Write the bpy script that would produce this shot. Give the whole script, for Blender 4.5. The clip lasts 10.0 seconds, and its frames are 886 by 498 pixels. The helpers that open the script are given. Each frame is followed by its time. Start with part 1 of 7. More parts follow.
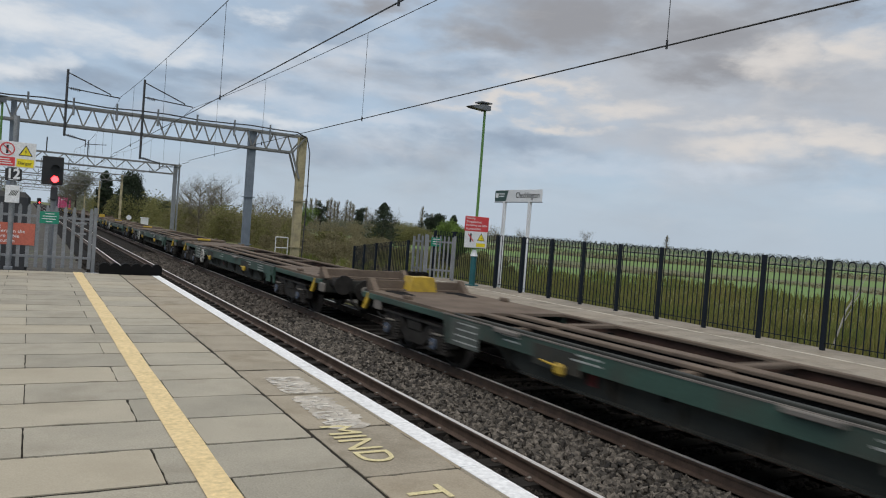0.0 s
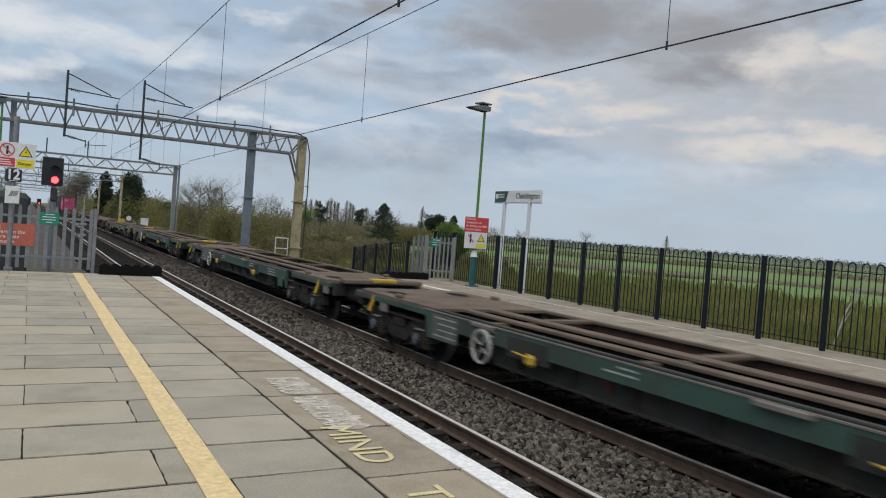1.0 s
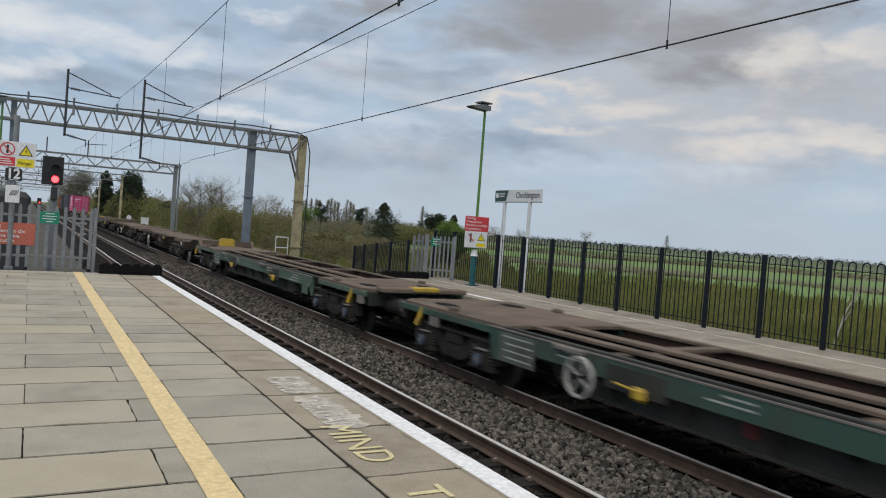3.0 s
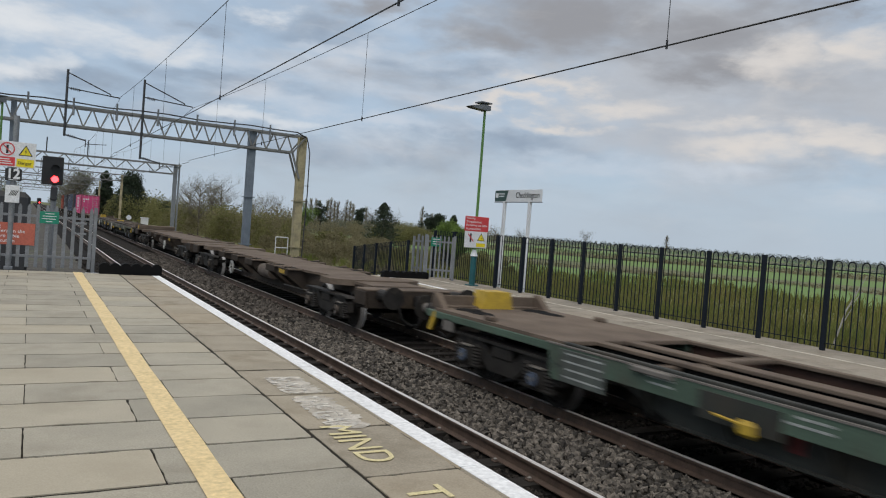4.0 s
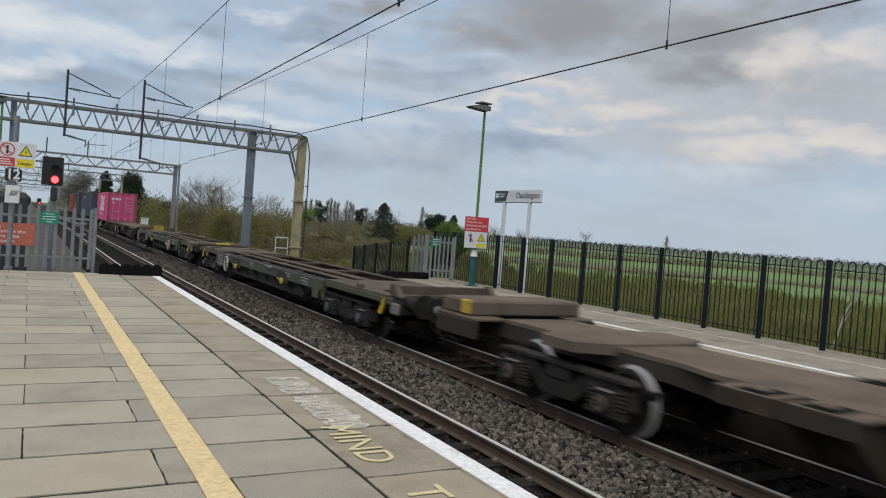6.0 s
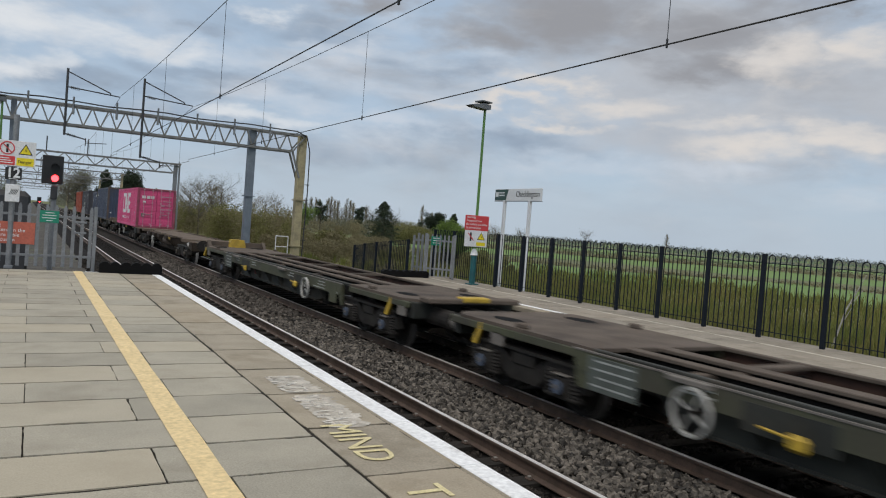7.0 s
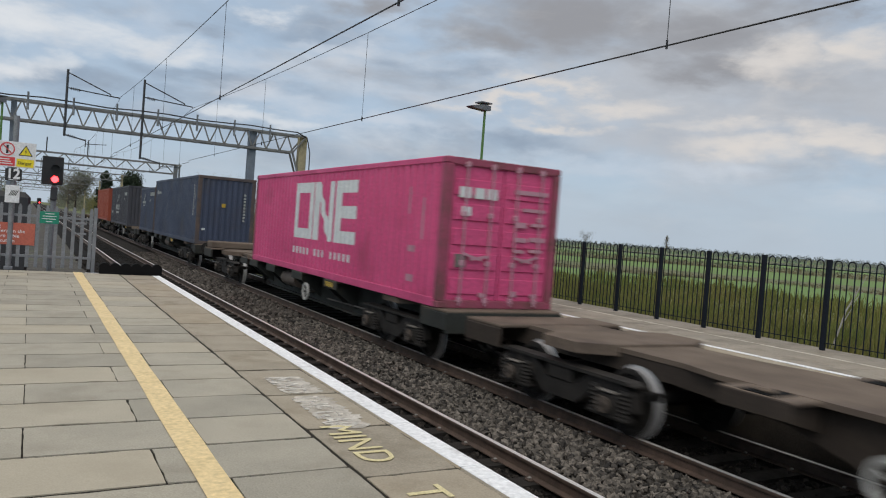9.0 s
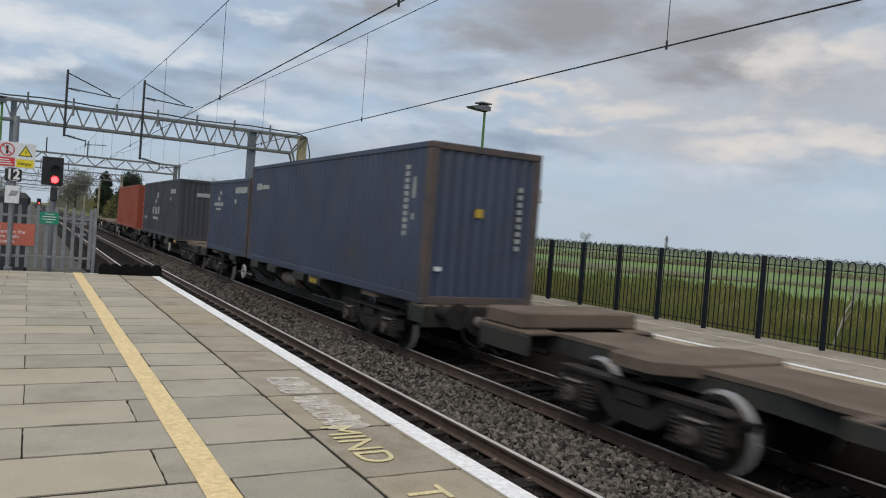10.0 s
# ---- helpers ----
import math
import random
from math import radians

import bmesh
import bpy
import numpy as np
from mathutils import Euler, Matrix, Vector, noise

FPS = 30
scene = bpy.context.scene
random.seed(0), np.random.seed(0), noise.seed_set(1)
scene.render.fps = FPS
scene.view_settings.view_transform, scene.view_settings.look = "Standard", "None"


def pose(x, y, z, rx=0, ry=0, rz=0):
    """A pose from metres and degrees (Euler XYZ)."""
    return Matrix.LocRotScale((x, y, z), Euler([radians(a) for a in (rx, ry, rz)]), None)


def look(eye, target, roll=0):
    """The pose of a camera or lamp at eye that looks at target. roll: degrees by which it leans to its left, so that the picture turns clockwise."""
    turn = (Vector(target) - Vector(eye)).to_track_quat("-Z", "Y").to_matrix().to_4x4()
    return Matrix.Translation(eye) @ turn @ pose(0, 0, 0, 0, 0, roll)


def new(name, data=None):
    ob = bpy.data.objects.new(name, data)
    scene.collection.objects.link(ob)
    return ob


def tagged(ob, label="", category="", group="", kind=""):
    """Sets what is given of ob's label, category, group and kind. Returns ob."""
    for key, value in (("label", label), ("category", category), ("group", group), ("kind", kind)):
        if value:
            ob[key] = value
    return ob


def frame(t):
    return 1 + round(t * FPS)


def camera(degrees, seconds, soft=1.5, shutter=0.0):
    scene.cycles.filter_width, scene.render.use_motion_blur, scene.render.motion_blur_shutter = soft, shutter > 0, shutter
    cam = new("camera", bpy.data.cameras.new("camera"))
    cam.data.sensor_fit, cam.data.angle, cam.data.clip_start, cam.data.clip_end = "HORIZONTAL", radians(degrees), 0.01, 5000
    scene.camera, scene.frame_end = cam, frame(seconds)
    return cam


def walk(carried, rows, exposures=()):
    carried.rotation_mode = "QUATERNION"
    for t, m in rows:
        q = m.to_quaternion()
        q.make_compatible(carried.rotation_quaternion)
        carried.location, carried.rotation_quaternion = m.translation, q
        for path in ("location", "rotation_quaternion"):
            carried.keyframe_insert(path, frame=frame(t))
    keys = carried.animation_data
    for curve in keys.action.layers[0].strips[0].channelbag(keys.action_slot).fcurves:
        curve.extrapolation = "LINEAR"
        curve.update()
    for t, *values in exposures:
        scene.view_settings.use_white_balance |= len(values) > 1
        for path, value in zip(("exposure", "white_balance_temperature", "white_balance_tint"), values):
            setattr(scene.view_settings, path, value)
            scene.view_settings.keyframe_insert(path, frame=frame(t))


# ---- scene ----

# The carried camera stands on the platform, leaning a little to its left.
EYE = (0.0, 0.0, 1.444)
YAW, PITCH, ROLL = 29.115, -1.360, 4.321
cam = camera(61.397, 10.0, soft=1.1, shutter=0.23)


def aim(dx=0.0, dy=0.0):
    """Pose of the eye, swayed by small angles (thousandths of the picture's width)."""
    yaw, pitch = radians(YAW) - dx / 1320, radians(PITCH) + dy / 1320
    way = Vector((math.sin(yaw) * math.cos(pitch), math.cos(yaw) * math.cos(pitch), math.sin(pitch)))
    return look(EYE, Vector(EYE) + way * 10, ROLL)


SWAY = [(0, 0, 0), (0.5, 1.2, -0.3), (1, 0, 1.3), (1.5, -2, 3), (2, -0.5, 0), (2.5, 1.2, -0.5), (3.2, 0, 0), (4, 0, 0),
        (4.5, 0, 1.7), (5, -0.5, 0), (5.5, 0, 1.2), (6.2, 0, 0), (7, 0, -1.8), (7.5, -0.2, 1.3), (8, -1.5, 3), (8.5, 0, 0),
        (9, 0, 0), (9.5, 0, 1.2), (10, -0.2, 0.8)]
walk(cam, [(t, aim(dx, dy)) for t, dx, dy in SWAY], exposures=[(0, 0.0), (10, 0.0)])

# ---- light: broken evening overcast ----
world = bpy.data.worlds.new("sky")
scene.world = world
world.use_nodes = True
wn, wl = world.node_tree.nodes, world.node_tree.links
wn.clear()
SUN_EL, SUN_AZ = 46.0, 222.0


def build_world():
    out, bg = wn.new("ShaderNodeOutputWorld"), wn.new("ShaderNodeBackground")
    sky = wn.new("ShaderNodeTexSky")
    sky.sky_type, sky.sun_disc = "NISHITA", False
    sky.sun_elevation, sky.sun_rotation = radians(SUN_EL), radians(SUN_AZ)
    tc, sep = wn.new("ShaderNodeTexCoord"), wn.new("ShaderNodeSeparateXYZ")
    wl.new(tc.outputs["Generated"], sep.inputs[0])
    # cloud banks lie flat: the dome's directions, squeezed in height
    comb = wn.new("ShaderNodeVectorMath")
    comb.operation = "MULTIPLY"
    comb.inputs[1].default_value = (1, 1, 2.6)
    wl.new(tc.outputs["Generated"], comb.inputs[0])
    # where the banks of cloud stand: (azimuth, height, half width, half depth) in degrees
    banks = {
        "white": [(-0.4, 11.6, 4.8, 1.4), (5.9, 11.4, 5.1, 0.9), (-1.2, 8.9, 2.9, 0.9), (9.3, 11.1, 3.2, 0.8), (13.0, 14.7, 2.4, 0.6), (15.1, 7.1, 3.7, 0.6)],
        "pale": [(18.6, 11.3, 6.2, 0.9), (15.4, 8.9, 5.0, 0.7), (26.3, 10.5, 6.4, 1.0), (21.8, 12.9, 3.3, 0.8), (40.4, 5.5, 6.3, 0.9), (48.1, 5.5, 6.5, 0.7), (24.8, 8.0, 5.1, 0.6)],
        "warm": [(36.8, 11.4, 3.1, 0.5), (43.3, 10.3, 3.5, 1.0), (47.4, 8.8, 3.9, 0.6), (51.0, 7.3, 5.2, 0.8), (53.7, 13.6, 3.6, 1.4), (57.9, 14.6, 2.2, 1.6), (56.6, 8.5, 3.0, 0.9), (32.8, 10.0, 3.0, 0.4), (37.7, 8.5, 3.4, 0.5)],
        "dark": [(37.0, 16.3, 8.2, 2.1), (44.9, 15.1, 7.6, 1.8), (50.2, 16.5, 4.6, 1.3), (31.6, 14.9, 4.6, 1.2), (47.6, 13.3, 5.2, 0.8), (24.2, 15.9, 4.5, 0.7), (54.9, 16.6, 3.0, 0.7)],
        "veil": [(47.0, 11.5, 16.0, 6.5), (60.0, 12.0, 12.0, 6.0)],
        "slate": [(18.4, 13.7, 4.9, 1.0), (10.0, 12.7, 3.6, 0.5), (21.5, 5.6, 8.1, 1.2), (12.1, 9.7, 6.9, 0.7), (33.5, 6.9, 6.9, 1.0), (2.1, 8.3, 6.1, 0.7), (28.8, 12.4, 4.6, 0.7)]}

    def calc(how, a, b):
        n = wn.new("ShaderNodeMath")
        n.operation = how
        for sock, v in zip(n.inputs, (a, b)):
            if isinstance(v, float):
                sock.default_value = v
            else:
                wl.new(v, sock)
        return n.outputs[0]

    # azimuth and height in degrees, frayed by a little noise
    fray = wn.new("ShaderNodeTexNoise")
    fray.inputs["Scale"].default_value, fray.inputs["Detail"].default_value, fray.inputs["Roughness"].default_value = 8.0, 8.0, 0.56
    wl.new(comb.outputs[0], fray.inputs["Vector"])
    shift_by = wn.new("ShaderNodeSeparateXYZ")
    wl.new(fray.outputs["Color"], shift_by.inputs[0])
    az = calc("MULTIPLY", calc("ARCTAN2", sep.outputs["X"], sep.outputs["Y"]), 57.2958)
    el = calc("MULTIPLY", calc("ARCSINE", sep.outputs["Z"], 0.0), 57.2958)
    az = calc("ADD", az, calc("MULTIPLY", calc("SUBTRACT", shift_by.outputs[0], 0.5), 18.0))
    el = calc("ADD", el, calc("MULTIPLY", calc("SUBTRACT", shift_by.outputs[1], 0.5), 5.0))
    spot = wn.new("ShaderNodeCombineXYZ")
    wl.new(az, spot.inputs[0])
    wl.new(el, spot.inputs[1])

    def bank_mask(kind):
        total = None
        for a, h, w, d in banks[kind]:
            mp, ln, rp = wn.new("ShaderNodeMapping"), wn.new("ShaderNodeVectorMath"), wn.new("ShaderNodeMapRange")
            mp.inputs["Location"].default_value = (-a / (w * 1.5), -h / (d * 1.5), 0)
            mp.inputs["Scale"].default_value = (1 / (w * 1.5), 1 / (d * 1.5), 0)
            ln.operation, rp.interpolation_type = "LENGTH", "SMOOTHSTEP"
            rp.inputs["From Min"].default_value, rp.inputs["From Max"].default_value = 0.0, 1.3
            rp.inputs["To Min"].default_value, rp.inputs["To Max"].default_value = 1.0, 0.0
            wl.new(spot.outputs[0], mp.inputs["Vector"])
            wl.new(mp.outputs[0], ln.inputs[0])
            wl.new(ln.outputs["Value"], rp.inputs["Value"])
            total = rp.outputs[0] if total is None else calc("MAXIMUM", total, rp.outputs[0])
        return total

    def cloud(scale, detail, rough, lo, hi, shift, kind, gain):
        mp = wn.new("ShaderNodeMapping")
        mp.inputs["Location"].default_value = shift
        nz, rp = wn.new("ShaderNodeTexNoise"), wn.new("ShaderNodeMapRange")
        nz.inputs["Scale"].default_value, nz.inputs["Detail"].default_value = scale, detail
        nz.inputs["Roughness"].default_value, nz.inputs["Distortion"].default_value = rough, 0.3
        rp.interpolation_type = "SMOOTHSTEP"
        rp.inputs["From Min"].default_value, rp.inputs["From Max"].default_value = lo, hi
        wl.new(comb.outputs[0], mp.inputs["Vector"])
        wl.new(mp.outputs[0], nz.inputs["Vector"])
        wl.new(calc("ADD", nz.outputs["Fac"], calc("MULTIPLY", bank_mask(kind), gain)), rp.inputs["Value"])
        return rp.outputs[0]

    def mix(fac, a, b):
        m = wn.new("ShaderNodeMix")
        m.data_type = "RGBA"
        for sock, v in ((m.inputs[0], fac), (m.inputs[6], a), (m.inputs[7], b)):
            if isinstance(v, (tuple, float)):
                sock.default_value = v
            else:
                wl.new(v, sock)
        return m.outputs[2]

    thin = wn.new("ShaderNodeVectorMath")
    thin.operation = "SCALE"
    thin.inputs["Scale"].default_value = 0.10
    wl.new(sky.outputs[0], thin.inputs[0])
    base = mix(0.85, thin.outputs[0], (0.36, 0.455, 0.57, 1))
    slate = cloud(6.0, 8, 0.55, 0.46, 1.06, (1.2, 3.9, 0.4), "slate", 0.36)
    pale = cloud(7.5, 8, 0.56, 0.44, 1.00, (7.4, -2.2, 1.3), "pale", 0.32)
    white = cloud(7.5, 8, 0.56, 0.52, 1.08, (3.1, 1.2, 6.6), "white", 0.42)
    warm = cloud(8.0, 8, 0.56, 0.54, 1.12, (-4.3, 5.0, 2.7), "warm", 0.45)
    dark = cloud(5.5, 8, 0.56, 0.46, 1.02, (2.2, 8.1, 5.7), "dark", 0.42)
    veil = cloud(4.0, 7, 0.55, 0.52, 1.05, (5.2, 0.7, 3.3), "veil", 0.50)
    c = mix(veil, base, (0.41, 0.435, 0.475, 1))
    c = mix(slate, c, (0.245, 0.305, 0.39, 1))
    c = mix(pale, c, (0.50, 0.55, 0.62, 1))
    c = mix(dark, c, (0.268, 0.275, 0.298, 1))
    c = mix(white, c, (0.62, 0.645, 0.675, 1))
    c = mix(warm, c, (0.61, 0.58, 0.555, 1))
    # the air near the skyline evens the clouds out
    hz = wn.new("ShaderNodeMapRange")
    hz.interpolation_type = "SMOOTHSTEP"
    hz.inputs["From Min"].default_value, hz.inputs["From Max"].default_value = 0.0, 0.13
    hz.inputs["To Min"].default_value, hz.inputs["To Max"].default_value = 0.8, 0.0
    wl.new(sep.outputs["Z"], hz.inputs["Value"])
    c = mix(hz.outputs[0], c, (0.405, 0.47, 0.54, 1))
    # high up the overcast closes to an even warm grey, brightest overhead
    lid = wn.new("ShaderNodeMapRange")
    lid.interpolation_type = "SMOOTHSTEP"
    lid.inputs["From Min"].default_value, lid.inputs["From Max"].default_value = 0.36, 0.70
    wl.new(sep.outputs["Z"], lid.inputs["Value"])
    c = mix(lid.outputs[0], c, (0.44, 0.435, 0.435, 1))
    zen = wn.new("ShaderNodeMapRange")
    zen.interpolation_type = "SMOOTHSTEP"
    zen.inputs["From Min"].default_value, zen.inputs["From Max"].default_value = 0.42, 0.95
    zen.inputs["To Min"].default_value, zen.inputs["To Max"].default_value = 1.0, 1.95
    wl.new(sep.outputs["Z"], zen.inputs["Value"])
    glow = wn.new("ShaderNodeVectorMath")
    glow.operation = "SCALE"
    wl.new(c, glow.inputs[0])
    wl.new(zen.outputs[0], glow.inputs["Scale"])
    c = glow.outputs[0]
    wl.new(c, bg.inputs["Color"])
    bg.inputs["Strength"].default_value = 1.16
    wl.new(bg.outputs[0], out.inputs[0])


build_world()
sun_data = bpy.data.lights.new("sun", "SUN")
sun_data.energy, sun_data.angle, sun_data.color = 1.0, radians(35), (1.0, 0.97, 0.94)
sun = new("sun", sun_data)
sun.matrix_world = look((0, 0, 40), Vector((0, 0, 40)) - Vector((math.sin(radians(SUN_AZ)) * math.cos(radians(SUN_EL)), math.cos(radians(SUN_AZ)) * math.cos(radians(SUN_EL)), math.sin(radians(SUN_EL)))))

# ---- materials ----
def material(name, a, b=None, rough=0.7, scale=6.0, fine=60.0, bump=0.0, metal=0.0, rand=0.0, tint=None, island=0.0, stain=None,
             stain_at=(0.55, 0.75), stain_scale=1.5, emit=0.0, stretch=(1, 1, 1), world_space=False, leaf=0.0, worn=None):
    """Two-scale node material: colours a and b mixed by broad noise, fine grain and relief, and stains of their own shape."""
    m = bpy.data.materials.new(name)
    m.use_nodes = True
    nt = m.node_tree
    n, l = nt.nodes, nt.links
    bsdf = n["Principled BSDF"]
    bsdf.inputs["Metallic"].default_value = metal
    b = b or tuple(c * 0.75 for c in a)
    if world_space:
        co = n.new("ShaderNodeNewGeometry").outputs["Position"]
    else:
        co = n.new("ShaderNodeTexCoord").outputs["Object"]
    mp = n.new("ShaderNodeMapping")
    mp.inputs["Scale"].default_value = stretch
    l.new(co, mp.inputs["Vector"])

    def noise_tex(s, detail=4.0, rough_=0.55):
        t = n.new("ShaderNodeTexNoise")
        t.inputs["Scale"].default_value, t.inputs["Detail"].default_value, t.inputs["Roughness"].default_value = s, detail, rough_
        l.new(mp.outputs[0], t.inputs["Vector"])
        return t.outputs["Fac"]

    def ramp(fac, lo, hi, to=(0.0, 1.0)):
        r = n.new("ShaderNodeMapRange")
        r.inputs["From Min"].default_value, r.inputs["From Max"].default_value = lo, hi
        r.inputs["To Min"].default_value, r.inputs["To Max"].default_value = to
        l.new(fac, r.inputs["Value"])
        return r.outputs[0]

    def mix(fac, x, y, how="MIX"):
        k = n.new("ShaderNodeMix")
        k.data_type, k.blend_type = "RGBA", how
        for sock, v in ((k.inputs[0], fac), (k.inputs[6], x), (k.inputs[7], y)):
            if isinstance(v, tuple):
                sock.default_value = (*v, 1)
            elif isinstance(v, float):
                sock.default_value = v
            else:
                l.new(v, sock)
        return k.outputs[2]

    broad, grain = noise_tex(scale), noise_tex(fine, 3.0, 0.6)
    colour = mix(ramp(broad, 0.32, 0.68), a, b)
    g = ramp(grain, 0.25, 0.75, (0.78, 1.22))
    gv = n.new("ShaderNodeVectorMath")
    gv.operation = "SCALE"
    l.new(colour, gv.inputs[0])
    l.new(g, gv.inputs["Scale"])
    colour = gv.outputs[0]
    if stain:
        colour = mix(ramp(noise_tex(stain_scale, 6.0, 0.62), *stain_at), colour, stain)
    if tint:
        r = n.new("ShaderNodeMath")
        r.operation = "POWER"
        r.inputs[1].default_value = 3.0
        l.new(n.new("ShaderNodeObjectInfo").outputs["Random"], r.inputs[0])
        colour = mix(ramp(r.outputs[0], 0, 1, (0.0, 0.55)), colour, tint)
    for amount, node, sock in ((rand, "ShaderNodeObjectInfo", "Random"), (island, "ShaderNodeNewGeometry", "Random Per Island")):
        if amount:
            k = n.new("ShaderNodeVectorMath")
            k.operation = "SCALE"
            l.new(colour, k.inputs[0])
            l.new(ramp(n.new(node).outputs[sock], 0, 1, (1 - amount, 1 + amount)), k.inputs["Scale"])
            colour = k.outputs[0]
    l.new(colour, bsdf.inputs["Base Color"])
    l.new(ramp(broad, 0.3, 0.7, (max(0.03, rough - 0.08), min(1, rough + 0.08))), bsdf.inputs["Roughness"])
    if bump:
        bp = n.new("ShaderNodeBump")
        bp.inputs["Strength"].default_value, bp.inputs["Distance"].default_value = bump, 0.01
        l.new(grain, bp.inputs["Height"])
        l.new(bp.outputs[0], bsdf.inputs["Normal"])
    if leaf:
        # thin leaves let part of the light through
        tr, both = n.new("ShaderNodeBsdfTranslucent"), n.new("ShaderNodeMixShader")
        both.inputs[0].default_value = leaf
        l.new(colour, tr.inputs["Color"])
        l.new(bsdf.outputs[0], both.inputs[1])
        l.new(tr.outputs[0], both.inputs[2])
        l.new(both.outputs[0], n["Material Output"].inputs["Surface"])
    if worn:
        l.new(ramp(noise_tex(worn[0], 6.0, 0.6), worn[1], worn[2]), bsdf.inputs["Alpha"])
    if emit:
        bsdf.inputs["Emission Color"].default_value = (*a, 1)
        bsdf.inputs["Emission Strength"].default_value = emit
    return m


SLAB = material("paving", (0.40, 0.365, 0.288), (0.342, 0.316, 0.252), 0.85, 2.2, 90, 0.25, rand=0.15, tint=(0.35, 0.30, 0.215), stain=(0.25, 0.22, 0.165), stain_at=(0.52, 0.80), stain_scale=1.3, world_space=True)
COPER = material("coper_paving", (0.375, 0.325, 0.245), (0.30, 0.262, 0.198), 0.88, 2.6, 70, 0.4, rand=0.12, tint=(0.28, 0.225, 0.15), stain=(0.20, 0.165, 0.11), stain_at=(0.52, 0.75), stain_scale=1.7, world_space=True)
JOINT = material("joint_dirt", (0.025, 0.022, 0.018), (0.04, 0.035, 0.026), 0.95, 8, 60, 0.3)
WHITE_LINE = material("white_edge_paint", (0.86, 0.86, 0.85), (0.76, 0.76, 0.75), 0.6, 3, 22, 0.04, stain=(0.42, 0.41, 0.38), stain_at=(0.60, 0.78), stain_scale=3.0)
WORN_WHITE = material("worn_white_paint", (0.76, 0.72, 0.65), (0.62, 0.58, 0.5), 0.75, 14, 60, 0.2, worn=(7.0, 0.34, 0.62))
PAINT_WASH = material("thin_white_paint_smear", (0.62, 0.575, 0.5), (0.53, 0.485, 0.41), 0.8, 6, 60, 0.2, worn=(3.2, 0.22, 0.60))
YELLOW_LINE = material("yellow_line_paint", (0.78, 0.60, 0.31), (0.69, 0.53, 0.27), 0.65, 4, 24, 0.04, stain=(0.40, 0.30, 0.14), stain_at=(0.62, 0.80), stain_scale=3.5)
YELLOW_FADED = material("faded_yellow_paint", (0.70, 0.61, 0.34), (0.58, 0.50, 0.27), 0.75, 10, 60, 0.2)
# Bed colour carries the train's shade as well as oil.
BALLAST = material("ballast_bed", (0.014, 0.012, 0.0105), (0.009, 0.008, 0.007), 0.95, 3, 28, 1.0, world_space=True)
STONE = material("ballast_stone", (0.148, 0.129, 0.106), (0.042, 0.036, 0.03), 0.9, 14, 60, 0.3, island=0.85)
RAIL = material("rail_steel", (0.10, 0.064, 0.045), (0.062, 0.042, 0.031), 0.75, 5, 60, 0.2)
RAILTOP = material("rail_head", (0.78, 0.76, 0.73), (0.65, 0.62, 0.58), 0.45, 5, 60, 0.0, metal=0.45)
STONE_MID = material("dirty_ballast_stone", (0.115, 0.10, 0.085), (0.065, 0.057, 0.049), 0.9, 3, 60, 0.3, island=0.6)
# Dirt colour, darkened further to paint shade in the gaps between stones.
SHOULDER = material("dirty_gap_shade_shoulder", (0.034, 0.029, 0.024), (0.02, 0.017, 0.014), 0.95, 9, 28, 1.0, world_space=True)
# Stones and sleepers between the rails are coloured darker for shade too.
STONE_DARK = material("oily_shaded_ballast_stone", (0.036, 0.031, 0.026), (0.018, 0.015, 0.013), 0.9, 12, 60, 0.3, island=0.8)
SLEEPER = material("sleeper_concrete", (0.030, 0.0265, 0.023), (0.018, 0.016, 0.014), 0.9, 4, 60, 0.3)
CLIP = material("pale_rail_clip", (0.30, 0.28, 0.25), (0.16, 0.145, 0.13), 0.55, 8, 60, 0.1, metal=0.3)
EARTH = material("ground_grass", (0.14, 0.155, 0.045), (0.185, 0.165, 0.06), 0.95, 0.12, 3.0, 0.3, stain=(0.075, 0.11, 0.03), stain_at=(0.45, 0.6), stain_scale=0.03, world_space=True)
FIELD = material("field_grass", (0.115, 0.2, 0.042), (0.14, 0.215, 0.055), 0.95, 0.05, 1.2, 0.3, world_space=True)
FIELD_ROUGH = material("rough_pasture", (0.15, 0.15, 0.068), (0.115, 0.125, 0.055), 0.95, 0.05, 1.2, 0.3, world_space=True)
GALV = material("galvanised_steel", (0.25, 0.26, 0.27), (0.19, 0.2, 0.21), 0.55, 4, 40, 0.1, metal=0.35)
GANTRY = material("gantry_steel", (0.225, 0.225, 0.215), (0.165, 0.165, 0.16), 0.65, 3, 40, 0.1, metal=0.2)
MAST_BLUE = material("blue_grey_mast_paint", (0.17, 0.20, 0.235), (0.125, 0.15, 0.18), 0.55, 2, 30, 0.1)
MAST_YELLOW = material("weathered_cream_mast", (0.42, 0.36, 0.21), (0.30, 0.26, 0.16), 0.7, 1.5, 20, 0.1, stain=(0.20, 0.17, 0.11), stain_at=(0.5, 0.75))
WIRE = material("catenary_wire", (0.035, 0.035, 0.038), (0.05, 0.05, 0.05), 0.5, 5, 30, 0, metal=0.5)
DARK_STEEL = material("dark_steel", (0.03, 0.032, 0.036), (0.045, 0.045, 0.048), 0.55, 6, 40, 0.1)
FENCE = material("navy_fence_paint", (0.009, 0.0125, 0.019), (0.013, 0.017, 0.025), 0.55, 6, 50, 0.05)
GREEN_POST = material("green_lamp_paint", (0.10, 0.23, 0.05), (0.08, 0.18, 0.045), 0.5, 3, 40, 0.05)
